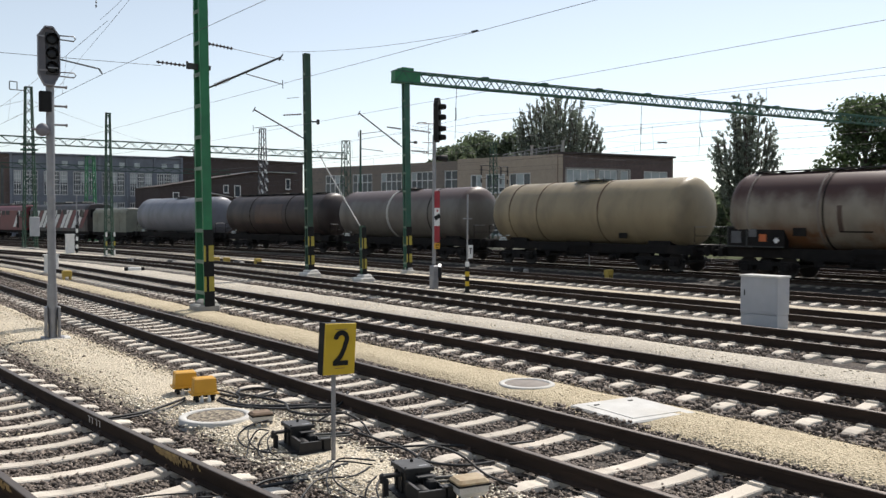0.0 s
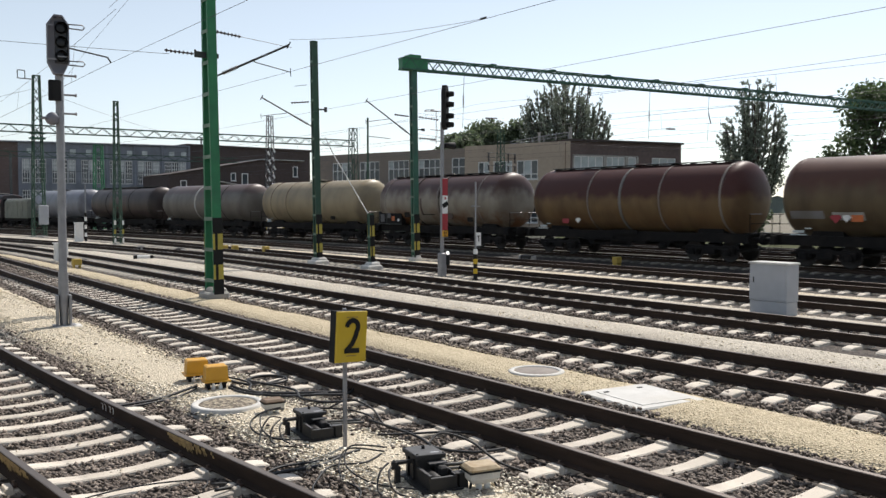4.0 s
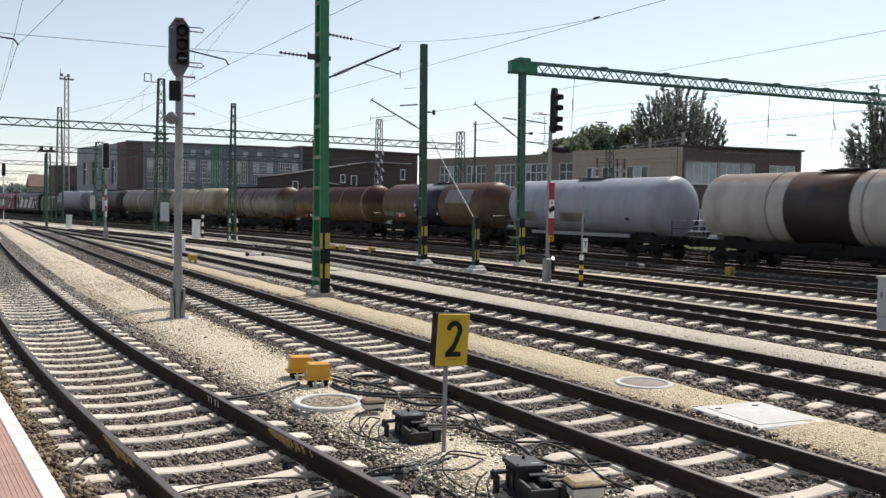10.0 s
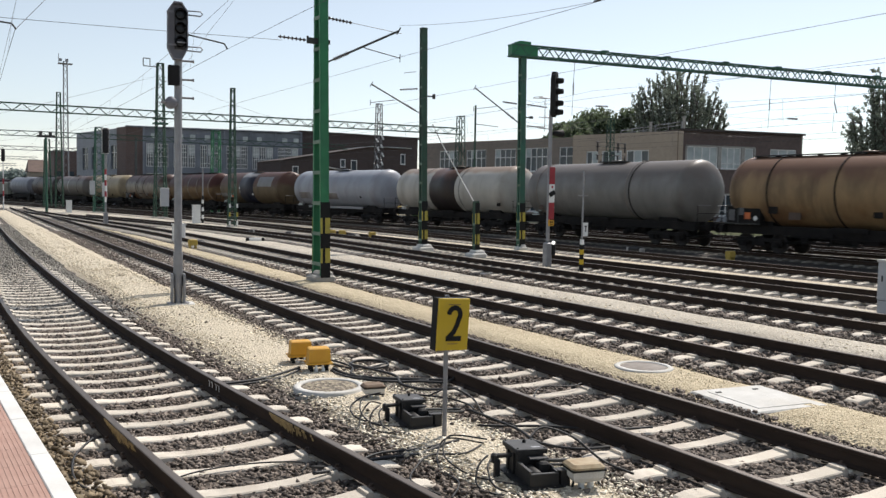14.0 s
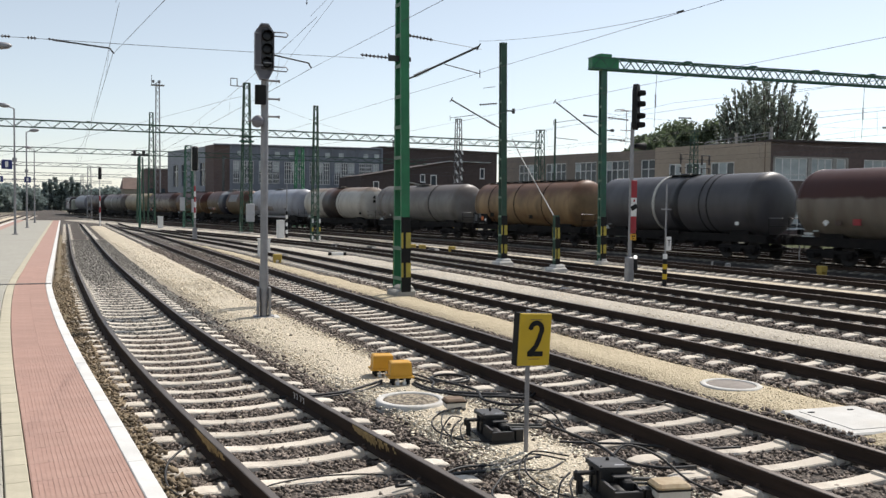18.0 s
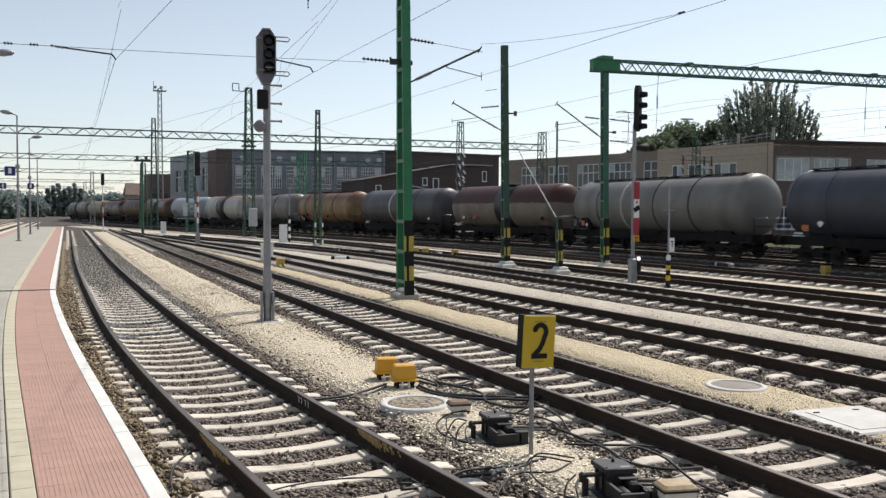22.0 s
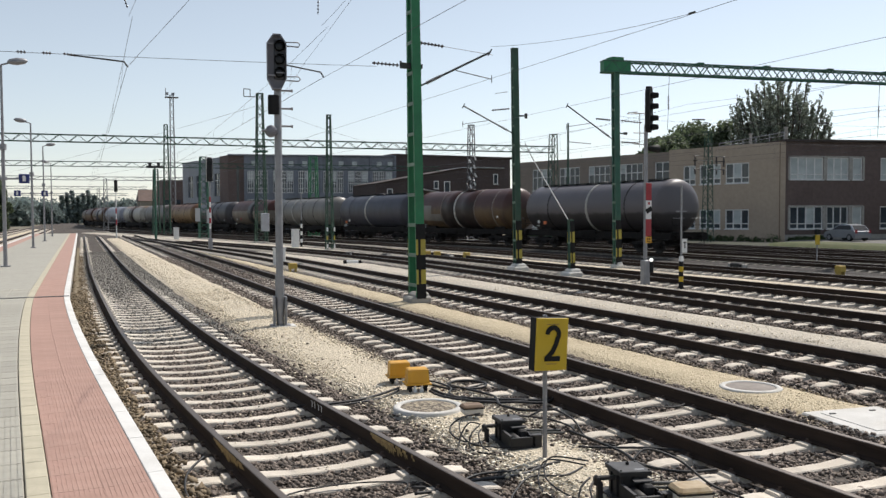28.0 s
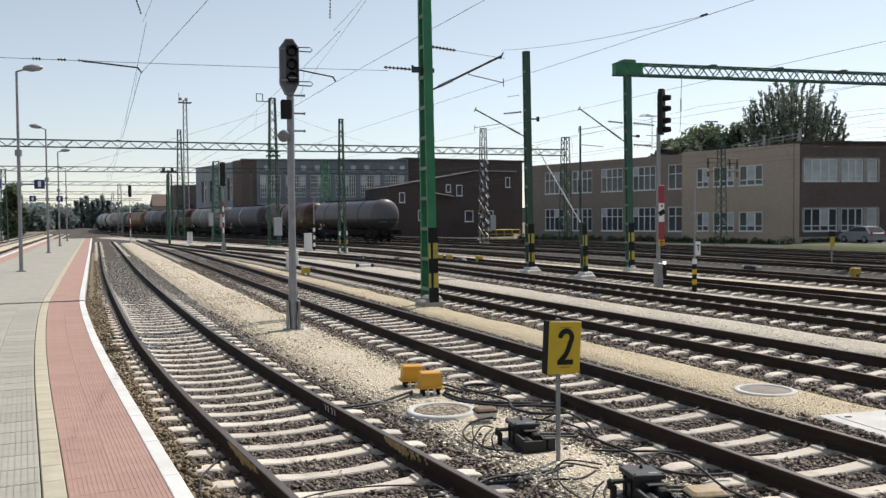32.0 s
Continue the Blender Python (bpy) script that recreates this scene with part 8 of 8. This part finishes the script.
    if marks:
        part("end_mark", Geo().add([(-0.5, -h - 0.02, 3.25), (-0.15, -h - 0.02, 3.25), (-0.325, -h - 0.02, 3.6), (-0.5, -h - 0.005, 3.25), (-0.15, -h - 0.005, 3.25), (-0.325, -h - 0.005, 3.6)],
                                  [(0, 1, 2), (5, 4, 3), (0, 3, 4, 1), (1, 4, 5, 2), (2, 5, 3, 0)]).box(-0.32, -h - 0.012, 3.0, 0.28, 0.015, 0.26).box(0.75, -h + 0.08, 3.0, 0.2, 0.02, 0.42), "under", w, "dark stencilled marks on the end")
    return w

def tankmat(name, base, dark, dirt, rough=0.36, upper=None, split=2.9, soft=0.35, amount=0.75, streak=0.45, rust=0.0, spec=0.32):
    """Worn tank paint with grime, and where told another colour, such as spilt oil, over the upper side."""
    m = mat(name, base, dark, 0.9, rough, bump=0.04, bscale=3, stain=dirt, stain_scale=0.8, stain_amount=amount, stretch=(0.7, 0.85, 0.5), spec=spec, contrast=0.42)
    nt = m.node_tree
    n, ln = nt.nodes, nt.links
    p = n["Principled BSDF"]
    tc = n.new("ShaderNodeTexCoord")
    mp = n.new("ShaderNodeMapping")
    mp.inputs["Scale"].default_value = (0.35, 1.15, 0.28)
    ln.new(tc.outputs["Object"], mp.inputs[0])
    st = n.new("ShaderNodeTexNoise")
    st.inputs["Scale"].default_value, st.inputs["Detail"].default_value, st.inputs["Roughness"].default_value = 1.0, 6, 0.62
    ln.new(mp.outputs[0], st.inputs["Vector"])
    rr = n.new("ShaderNodeMapRange")
    rr.inputs["From Min"].default_value, rr.inputs["From Max"].default_value, rr.inputs["To Max"].default_value = 0.50, 0.78, streak
    ln.new(st.outputs["Fac"], rr.inputs["Value"])
    ms = n.new("ShaderNodeMix")
    ms.data_type = "RGBA"
    ln.new(rr.outputs[0], ms.inputs["Factor"])
    ln.new(p.inputs["Base Color"].links[0].from_socket, ms.inputs["A"])
    ms.inputs["B"].default_value = (*dirt, 1)
    ln.new(ms.outputs["Result"], p.inputs["Base Color"])
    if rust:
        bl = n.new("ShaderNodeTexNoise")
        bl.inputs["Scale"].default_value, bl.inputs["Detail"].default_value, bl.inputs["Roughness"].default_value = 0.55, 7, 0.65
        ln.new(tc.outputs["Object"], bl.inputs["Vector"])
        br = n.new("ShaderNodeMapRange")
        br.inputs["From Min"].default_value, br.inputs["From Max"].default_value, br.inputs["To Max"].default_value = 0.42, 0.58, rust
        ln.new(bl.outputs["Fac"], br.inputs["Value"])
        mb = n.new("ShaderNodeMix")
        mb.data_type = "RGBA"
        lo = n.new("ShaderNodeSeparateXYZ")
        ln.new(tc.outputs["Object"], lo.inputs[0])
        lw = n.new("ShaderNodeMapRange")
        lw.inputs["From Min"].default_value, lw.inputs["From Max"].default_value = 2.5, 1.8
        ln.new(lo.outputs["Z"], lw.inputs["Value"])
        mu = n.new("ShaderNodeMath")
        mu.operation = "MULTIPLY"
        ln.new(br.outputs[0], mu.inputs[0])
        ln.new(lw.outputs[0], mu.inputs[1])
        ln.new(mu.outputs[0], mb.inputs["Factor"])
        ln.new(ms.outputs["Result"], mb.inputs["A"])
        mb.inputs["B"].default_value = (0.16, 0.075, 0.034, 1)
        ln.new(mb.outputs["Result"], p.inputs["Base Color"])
    wr_ = n.new("ShaderNodeMapRange")
    wr_.inputs["To Min"].default_value, wr_.inputs["To Max"].default_value = rough - 0.04, rough + 0.20
    ln.new(st.outputs["Fac"], wr_.inputs["Value"])
    ln.new(wr_.outputs[0], p.inputs["Roughness"])
    if upper:
        split += 0.12
        sep = n.new("ShaderNodeSeparateXYZ")
        ln.new(tc.outputs["Object"], sep.inputs[0])
        tex = n.new("ShaderNodeTexNoise")
        tex.inputs["Scale"].default_value, tex.inputs["Detail"].default_value = 1.2, 5
        ln.new(tc.outputs["Object"], tex.inputs["Vector"])
        ma = n.new("ShaderNodeMath")
        ma.operation = "MULTIPLY_ADD"
        ma.inputs[1].default_value = soft * 1.6
        ln.new(tex.outputs["Fac"], ma.inputs[0])
        ln.new(sep.outputs["Z"], ma.inputs[2])
        mr = n.new("ShaderNodeMapRange")
        mr.interpolation_type = "SMOOTHSTEP"
        mid = split + soft * 0.8
        mr.inputs["From Min"].default_value, mr.inputs["From Max"].default_value = mid - soft / 2, mid + soft / 2
        ln.new(ma.outputs[0], mr.inputs["Value"])
        mx = n.new("ShaderNodeMix")
        mx.data_type = "RGBA"
        ln.new(mr.outputs[0], mx.inputs["Factor"])
        ln.new(p.inputs["Base Color"].links[0].from_socket, mx.inputs["A"])
        mx.inputs["B"].default_value = (*upper, 1)
        ln.new(mx.outputs["Result"], p.inputs["Base Color"])
    return m


M["t_silver"] = tankmat("tank_silver", (0.339, 0.356, 0.399), (0.279, 0.296, 0.335), (0.169, 0.151, 0.151), amount=0.5)
M["t_white"] = tankmat("tank_dirty_white", (0.482, 0.465, 0.420), (0.389, 0.372, 0.336), (0.259, 0.232, 0.197), upper=(0.248, 0.186, 0.142), split=3.85, soft=0.3)
M["t_grey"] = tankmat("tank_grey", (0.225, 0.218, 0.206), (0.17, 0.165, 0.156), (0.09, 0.082, 0.074), upper=(0.150, 0.130, 0.116), split=3.3, soft=0.7)
M["t_bluegrey"] = tankmat("tank_blue_grey", (0.226, 0.235, 0.270), (0.179, 0.187, 0.215), (0.113, 0.113, 0.122))
M["t_olive"] = tankmat("tank_olive_grey", (0.174, 0.162, 0.144), (0.126, 0.114, 0.099), (0.085, 0.075, 0.066), upper=(0.115, 0.085, 0.078), split=3.5)
M["t_palegrey"] = tankmat("tank_pale_grey", (0.207, 0.200, 0.184), (0.160, 0.153, 0.140), (0.109, 0.102, 0.094))
M["t_beige"] = tankmat("tank_beige", (0.334, 0.273, 0.173), (0.271, 0.218, 0.139), (0.150, 0.122, 0.086))
M["t_soot"] = tankmat("tank_sooty_brown", (0.071, 0.053, 0.048), (0.044, 0.035, 0.033), (0.021, 0.020, 0.020))
M["t_rust"] = tankmat("tank_rust_brown", (0.106, 0.069, 0.053), (0.065, 0.045, 0.038), (0.046, 0.032, 0.026))
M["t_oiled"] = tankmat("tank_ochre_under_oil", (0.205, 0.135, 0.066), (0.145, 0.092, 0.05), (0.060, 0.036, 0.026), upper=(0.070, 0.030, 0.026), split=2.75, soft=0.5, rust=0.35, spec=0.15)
M["t_black"] = tankmat("tank_black", (0.023, 0.023, 0.025), (0.016, 0.016, 0.018), (0.032, 0.029, 0.028))
M["t_navy"] = tankmat("tank_navy_belt", (0.026, 0.028, 0.045), (0.017, 0.018, 0.030), (0.024, 0.024, 0.028), upper=(0.264, 0.264, 0.271), split=3.75, soft=0.2)
M["t_brownbelt"] = tankmat("tank_brown_belt", (0.039, 0.032, 0.029), (0.030, 0.024, 0.023), (0.053, 0.033, 0.026), upper=(0.119, 0.067, 0.050), split=3.5, soft=0.5)
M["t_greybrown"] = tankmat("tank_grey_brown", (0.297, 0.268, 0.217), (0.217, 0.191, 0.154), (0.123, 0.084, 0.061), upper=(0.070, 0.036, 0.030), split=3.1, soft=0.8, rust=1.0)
M["t_ochre"] = tankmat("tank_ochre", (0.150, 0.112, 0.066), (0.105, 0.078, 0.047), (0.060, 0.040, 0.028), upper=(0.092, 0.046, 0.034), split=2.95, soft=0.7, spec=0.2)
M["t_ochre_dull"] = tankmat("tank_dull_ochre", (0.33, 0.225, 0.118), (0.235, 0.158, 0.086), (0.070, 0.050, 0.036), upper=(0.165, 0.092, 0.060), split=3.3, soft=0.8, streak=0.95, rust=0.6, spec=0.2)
M["t_maroon"] = tankmat("tank_maroon_over_cream", (0.225, 0.195, 0.16), (0.17, 0.15, 0.125), (0.11, 0.085, 0.065), upper=(0.066, 0.030, 0.026), split=2.9, soft=0.16, spec=0.18)
M["t_blue"] = tankmat("tank_dark_blue", (0.073, 0.076, 0.097), (0.052, 0.055, 0.071), (0.046, 0.045, 0.046))
M["t_greydark"] = tankmat("tank_dark_grey", (0.088, 0.086, 0.092), (0.066, 0.064, 0.07), (0.045, 0.042, 0.042))
M["t_oildark"] = tankmat("tank_dark_oil", (0.034, 0.026, 0.024), (0.024, 0.019, 0.018), (0.046, 0.032, 0.027), upper=(0.062, 0.031, 0.027), split=3.3, soft=0.6)
M["t_oiled_dark"] = tankmat("tank_ochre_under_thick_oil", (0.15, 0.098, 0.05), (0.09, 0.06, 0.036), (0.045, 0.03, 0.024), upper=(0.066, 0.032, 0.027), split=2.75, soft=0.5)
# two-tone tank; the paler upper colour also holds some reflected sky
M["t_lastgrey"] = tankmat("tank_grey_two_tone", (0.046, 0.043, 0.045), (0.034, 0.032, 0.034), (0.028, 0.026, 0.026), upper=(0.112, 0.104, 0.112), split=2.3, soft=0.22)
M["t_ring"] = tankmat("ring_dirty_white", (0.511, 0.502, 0.466), (0.390, 0.381, 0.354), (0.204, 0.186, 0.168))
M["t_dimring"] = tankmat("ring_dim", (0.277, 0.242, 0.206), (0.185, 0.158, 0.141), (0.111, 0.084, 0.075))
M["t_patch"] = tankmat("patch_faded_rust", (0.231, 0.205, 0.187), (0.120, 0.102, 0.094), (0.243, 0.251, 0.278))
M["t_dust"] = tankmat("panel_dusty_blue_grey", (0.232, 0.228, 0.232), (0.176, 0.172, 0.168), (0.139, 0.121, 0.103))

# front and rear of each tank along the track at the start
TANKS = [(82.20, 69.00), (66.92, 53.42), (51.79, 37.84), (35.82, 22.71), (20.85, 8.30), (6.15, -6.64), (-8.22, -21.90), (-24.03, -37.98), (-40.06, -53.88), (-55.85, -69.51), (-71.57, -84.31), (-86.40, -100.09), (-101.87, -115.38), (-117.42, -132.78), (-134.95, -148.51), (-150.29, -164.08), (-166.10, -181.23)]
DARK, RING, DIM = "under", "t_ring", "t_dimring"
KINDS = [
    ("blue-grey tank wagon with a dusty steel tank", "t_bluegrey", dict(top=False)),
    ("dark brown tank wagon with a sooty tank", "t_soot", dict(panels=((0.35, 0.62, -25, 30, "t_rust"),), rings=((0.3, 0.06, DARK), (0.66, 0.06, DARK)))),
    ("olive-grey tank wagon with a white ring", "t_olive", dict(rings=((0.45, 0.20, RING), (0.75, 0.05, DARK)), top=False)),
    ("beige tank wagon with a clean tank", "t_beige", dict(rings=((0.14, 0.05, "t_ochre"), (0.30, 0.04, "t_ochre"), (0.62, 0.05, "t_ochre")), plates=((0.72, 1.72, 0.5, "under", False),), top=False)),
    ("grey-brown tank wagon oily brown along the top, with dark straps", "t_greybrown", dict(rings=((0.10, 0.07, DIM), (0.34, 0.07, DIM), (0.355, 0.05, DARK), (0.54, 0.08, DIM), (0.555, 0.05, DARK), (0.84, 0.08, DIM)), box=2.6,
        plates=((0.275, 1.98, 0.55, "under", False), (0.62, 1.95, 0.6, "t_rust", False), (0.76, 1.75, 0.5, "under", False)), panels=((0.40, 0.415, -30, 6, "t_rust"), (0.40, 0.50, -32, -30, "under")))),
    ("ochre tank wagon dark with oil, with pale rings", "t_oiled", dict(rings=((0.34, 0.07, DIM), (0.50, 0.13, "t_palegrey"), (0.68, 0.07, DIM), (0.93, 0.09, DIM)),
        plates=((0.20, 1.75, 0.45, "red", False), (0.27, 1.78, 0.26, "white", True)))),
    ("ochre tank wagon with a wide navy belt and a blue-grey panel", "t_ochre", dict(bands=((0.374, 0.597, "t_navy"),), panels=((0.66, 0.87, 5, 42, "t_dust"), (0.175, 0.265, -34, -22, "t_ring"), (0.05, 0.15, -32, -20, "t_dust")), top=False,
        plates=((0.185, 2.0, 0.34, "red", True), (0.215, 2.0, 0.26, "white", True), (0.245, 2.0, 0.44, "orangeplate", False), (0.385, 2.75, 0.17, "white", True), (0.390, 2.42, 0.24, "t_dust", False), (0.585, 2.15, 0.17, "white", True)))),
    ("silver tank wagon with rusty patches and a pale sill", "t_silver", dict(panels=((0.10, 0.24, -34, -12, "t_patch"), (0.40, 0.56, -34, -14, "t_patch"), (0.80, 0.82, -28, -22, "under")), rings=((0.30, 0.05, "t_silver"),), sill="greysteel", top=False)),
    ("dirty white tank wagon with a dark brown belt", "t_white", dict(bands=((0.365, 0.592, "t_brownbelt"),), rings=((0.30, 0.06, "t_palegrey"), (0.63, 0.06, "t_palegrey")), marks=True, top=False, plates=((0.93, 1.85, 0.36, "under", False),))),
    # the straps' highlight is put into their paler ring colour
    ("plain grey tank wagon with straps tinted pale for their highlight", "t_grey", dict(rings=((0.11, 0.06, DIM), (0.68, 0.06, DIM), (0.70, 0.07, DARK)), top=False, plates=((0.12, 1.8, 0.4, "t_rust", False), (0.2, 1.75, 0.2, "white", True)))),
    ("ochre tank wagon with a dull tank and straps", "t_ochre_dull", dict(rings=((0.20, 0.06, DARK), (0.46, 0.07, DARK), (0.72, 0.07, DARK)), box=1.9, plates=((0.22, 2.0, 0.5, "under", False), (0.30, 1.8, 0.6, "t_rust", False), (0.60, 1.9, 0.4, "under", False)))),
    ("dark grey tank wagon with a white ring", "t_greydark", dict(rings=((0.43, 0.20, RING), (0.70, 0.05, DARK), (0.74, 0.05, DARK)), bands=((0.53, 0.58, "t_black"),), plates=((0.88, 1.8, 0.25, "white", False),), top=False)),
    ("cream tank wagon with a maroon upper half and a black belt", "t_maroon", dict(bands=((0.48, 0.62, "t_black"),), plates=((0.15, 1.95, 0.24, "white", True), (0.2, 1.95, 0.3, "t_rust", False), (0.27, 2.0, 0.4, "red", False), (0.9, 1.95, 0.4, "under", False)), top=False)),
    ("pale grey tank wagon with a white ring", "t_palegrey", dict(rings=((0.20, 0.05, DARK), (0.36, 0.20, RING), (0.55, 0.05, DARK), (0.74, 0.06, DARK)), box=1.8)),
    ("dark blue tank wagon with a white ring", "t_blue", dict(rings=((0.45, 0.20, RING), (0.2, 0.05, "t_blue")), plates=((0.10, 1.75, 0.4, "orangeplate", False), (0.17, 1.9, 0.26, "white", True)))),
    ("brown and ochre tank wagon with white ring and black belt", "t_oiled_dark", dict(rings=((0.325, 0.06, DIM), (0.475, 0.20, RING), (0.68, 0.07, DIM), (0.86, 0.09, DIM)), bands=((0.33, 0.465, "t_oildark"), (0.485, 0.675, "t_oildark"), (0.055, 0.075, "t_ochre")), panels=((0.10, 0.21, -34, 14, "t_palegrey"), (0.21, 0.315, -36, -12, "t_palegrey")), plates=((0.9, 2.2, 0.2, "white", False),), top=False)),
    ("grey tank wagon with a white ring, last of the train", "t_lastgrey", dict(rings=((0.22, 0.05, DARK), (0.515, 0.20, RING), (0.77, 0.05, DARK)), plates=((0.12, 1.85, 0.24, "white", True), (0.17, 1.8, 0.36, "orangeplate", False)))),
]
TRAIN = []
for (label_, body_, more_), (a, b) in zip(KINDS, TANKS):
    w = tank_wagon(label_, body_, a - b + 1.6, 3.2, gap=1.6, **more_)
    TRAIN.append((w, (a + b) / 2, (a - b) * 0.36))


def shell(L, w, z0, z1, chamfer=0.25):
    """A vehicle body with a rounded roof; along local y."""
    g = Geo()
    prof = [(-w / 2, z0), (-w / 2, z1 - chamfer * 1.3), (-w / 2 + chamfer * 0.35, z1 - chamfer * 0.5), (-w / 2 + chamfer, z1 - chamfer * 0.12), (0, z1), (w / 2 - chamfer, z1 - chamfer * 0.12), (w / 2 - chamfer * 0.35, z1 - chamfer * 0.5), (w / 2, z1 - chamfer * 1.3), (w / 2, z0)]
    vs = []
    for y, k in ((-L / 2, 0.94), (-L / 2 + 0.4, 1.0), (L / 2 - 0.4, 1.0), (L / 2, 0.94)):
        vs += [(x * k, y, z0 + (z - z0) * (0.97 if k < 1 else 1)) for x, z in prof]
    n = len(prof)
    fs = [tuple(range(n)), tuple(range(4 * n - 1, 3 * n - 1, -1))]
    for i in range(3):
        fs += [(i * n + k, i * n + (k + 1) % n, (i + 1) * n + (k + 1) % n, (i + 1) * n + k) for k in range(n)]
    return g.add(vs, fs)


def running_gear(w, L, half):
    part("underframe", Geo().box(0, 0, 1.0, 2.6, L - 0.6, 0.36), "under", w)
    for y in (-half, half):
        b = part("bogie", BOGIE, (), w, m=pose(0, y, 0))
        for d in (-0.9, 0.9):
            part("wheelset", WHEELSET, (), b, m=pose(0, d, 0.46))
    for y, d in ((-L / 2 + 0.1, -1), (L / 2 - 0.1, 1)):
        for s_ in (-0.875, 0.875):
            part("buffer", Geo().rod((s_, y, 1.05), (s_, y + d * 0.4, 1.05), 0.09, 10).rod((s_, y + d * 0.4, 1.05), (s_, y + d * 0.45, 1.05), 0.24, 14), "under", w)


def locomotive(label, livery, stripes, L=16.0):
    w = thing("locomotive", label, "locomotive", group="locomotives of the train")
    part("body", shell(L - 1.0, 2.95, 1.15, 4.1, 0.5), livery, w)
    part("roof_hatch", Geo().box(0, 1.5, 4.2, 1.5, 4.0, 0.28, bevel=0.08).box(0, -3.5, 4.18, 1.4, 2.2, 0.24, bevel=0.06), "darksteel", w)
    for k, (y, m_) in enumerate(stripes):
        g = Geo()
        for s_ in (-1, 1):
            g.add([(s_ * 1.478, y, 1.5), (s_ * 1.478, y + 0.75, 1.5), (s_ * 1.478, y - 0.9, 3.4), (s_ * 1.478, y - 1.65, 3.4), (s_ * 1.483, y, 1.5), (s_ * 1.483, y + 0.75, 1.5), (s_ * 1.483, y - 0.9, 3.4), (s_ * 1.483, y - 1.65, 3.4)],
                  [(0, 1, 2, 3), (7, 6, 5, 4), (0, 4, 5, 1), (1, 5, 6, 2), (2, 6, 7, 3), (3, 7, 4, 0)])
        part("livery_stripe", g, m_, w, "slanting livery stripe")
    for s_ in (-1, 1):
        for y in (-L / 2 + 1.6, L / 2 - 1.6):
            part("cab_window", Geo().box(s_ * 1.475, y, 3.0, 0.04, 0.9, 0.75, bevel=0.01), "lens", w)
            part("cab_door", Geo().box(s_ * 1.478, y - 1.1 * (1 if y > 0 else -1), 2.35, 0.03, 0.6, 1.9), "under", w)
        for k in range(4):
            part("grille", Geo().box(s_ * 1.48, -2.2 + k * 1.4, 3.2, 0.03, 1.0, 0.5), "darksteel", w)
    for y in (-L / 2 + 0.52, L / 2 - 0.52):
        part("windscreen", Geo().box(0, y, 3.05, 2.1, 0.08, 0.8), "lens", w)
    running_gear(w, L, L * 0.3)
    return w


M["loco_red"] = mat("loco_red", (0.17, 0.028, 0.034), (0.12, 0.022, 0.028), 1.5, 0.45, stain=(0.10, 0.05, 0.045), stain_scale=0.8)
M["loco_dark"] = mat("loco_dark", (0.035, 0.03, 0.032), (0.022, 0.02, 0.02), 1.5, 0.45, stain=(0.12, 0.04, 0.04), stain_scale=0.8)
M["van_grey"] = mat("van_grey_green", (0.24, 0.25, 0.20), (0.17, 0.175, 0.145), 1.2, 0.7, stain=(0.12, 0.10, 0.08), stain_scale=0.9)
M["tarp"] = mat("pale_van_roof", (0.55, 0.55, 0.52), (0.40, 0.40, 0.38), 1.0, 0.7, stain=(0.30, 0.28, 0.25), stain_scale=0.8)
van = thing("goods_van", "short grey-green goods van with a pale roof", "goods van")
part("body", shell(7.2, 2.8, 1.15, 3.45, 0.3), "van_grey", van)
part("roof", Geo().box(0, 0, 3.48, 2.2, 7.0, 0.10, bevel=0.04), "tarp", van, "pale roof")
for y in (-2.4, -0.8, 0.8, 2.4):
    part("side_rib", Geo().box(-1.41, y, 2.2, 0.05, 0.10, 2.0).box(1.41, y, 2.2, 0.05, 0.10, 2.0), "van_grey", van)
part("door", Geo().box(-1.42, 0, 2.15, 0.04, 1.5, 1.9).box(1.42, 0, 2.15, 0.04, 1.5, 1.9), "van_grey", van)
running_gear(van, 8.0, 2.2)
TRAIN.append((van, 88.0, 2.2))
loco = locomotive("dark diesel locomotive with red and white slanting stripes", "loco_dark", [(-6.4 + 0.95 * k, "white" if k % 3 else "loco_red") for k in range(14)])
TRAIN.append((loco, 100.2, 4.8))
loco2 = locomotive("red diesel locomotive with white slanting stripes", "loco_red", [(-4.5, "white"), (1.5, "white"), (3.2, "white")])
TRAIN.append((loco2, 116.4, 4.8))


def motions():
    """The train rolls away along its curving track, slowly gathering speed, and its wheels turn with the way."""
    for w, s0, half in TRAIN:
        walk(w, [(0.5 * k, on_rails(s0 + travelled(0.5 * k), half)) for k in range(65)])
    turns = [(k / 15, math.degrees(travelled(k / 15) / 0.46)) for k in range(481)]
    for w, s0, half in TRAIN:
        for b in w.children:
            for ws in b.children:
                if ws.data == WHEELSET:
                    at = ws.matrix_basis.translation.copy()
                    walk(ws, [(t, pose(*at, -a)) for t, a in turns])


motions()
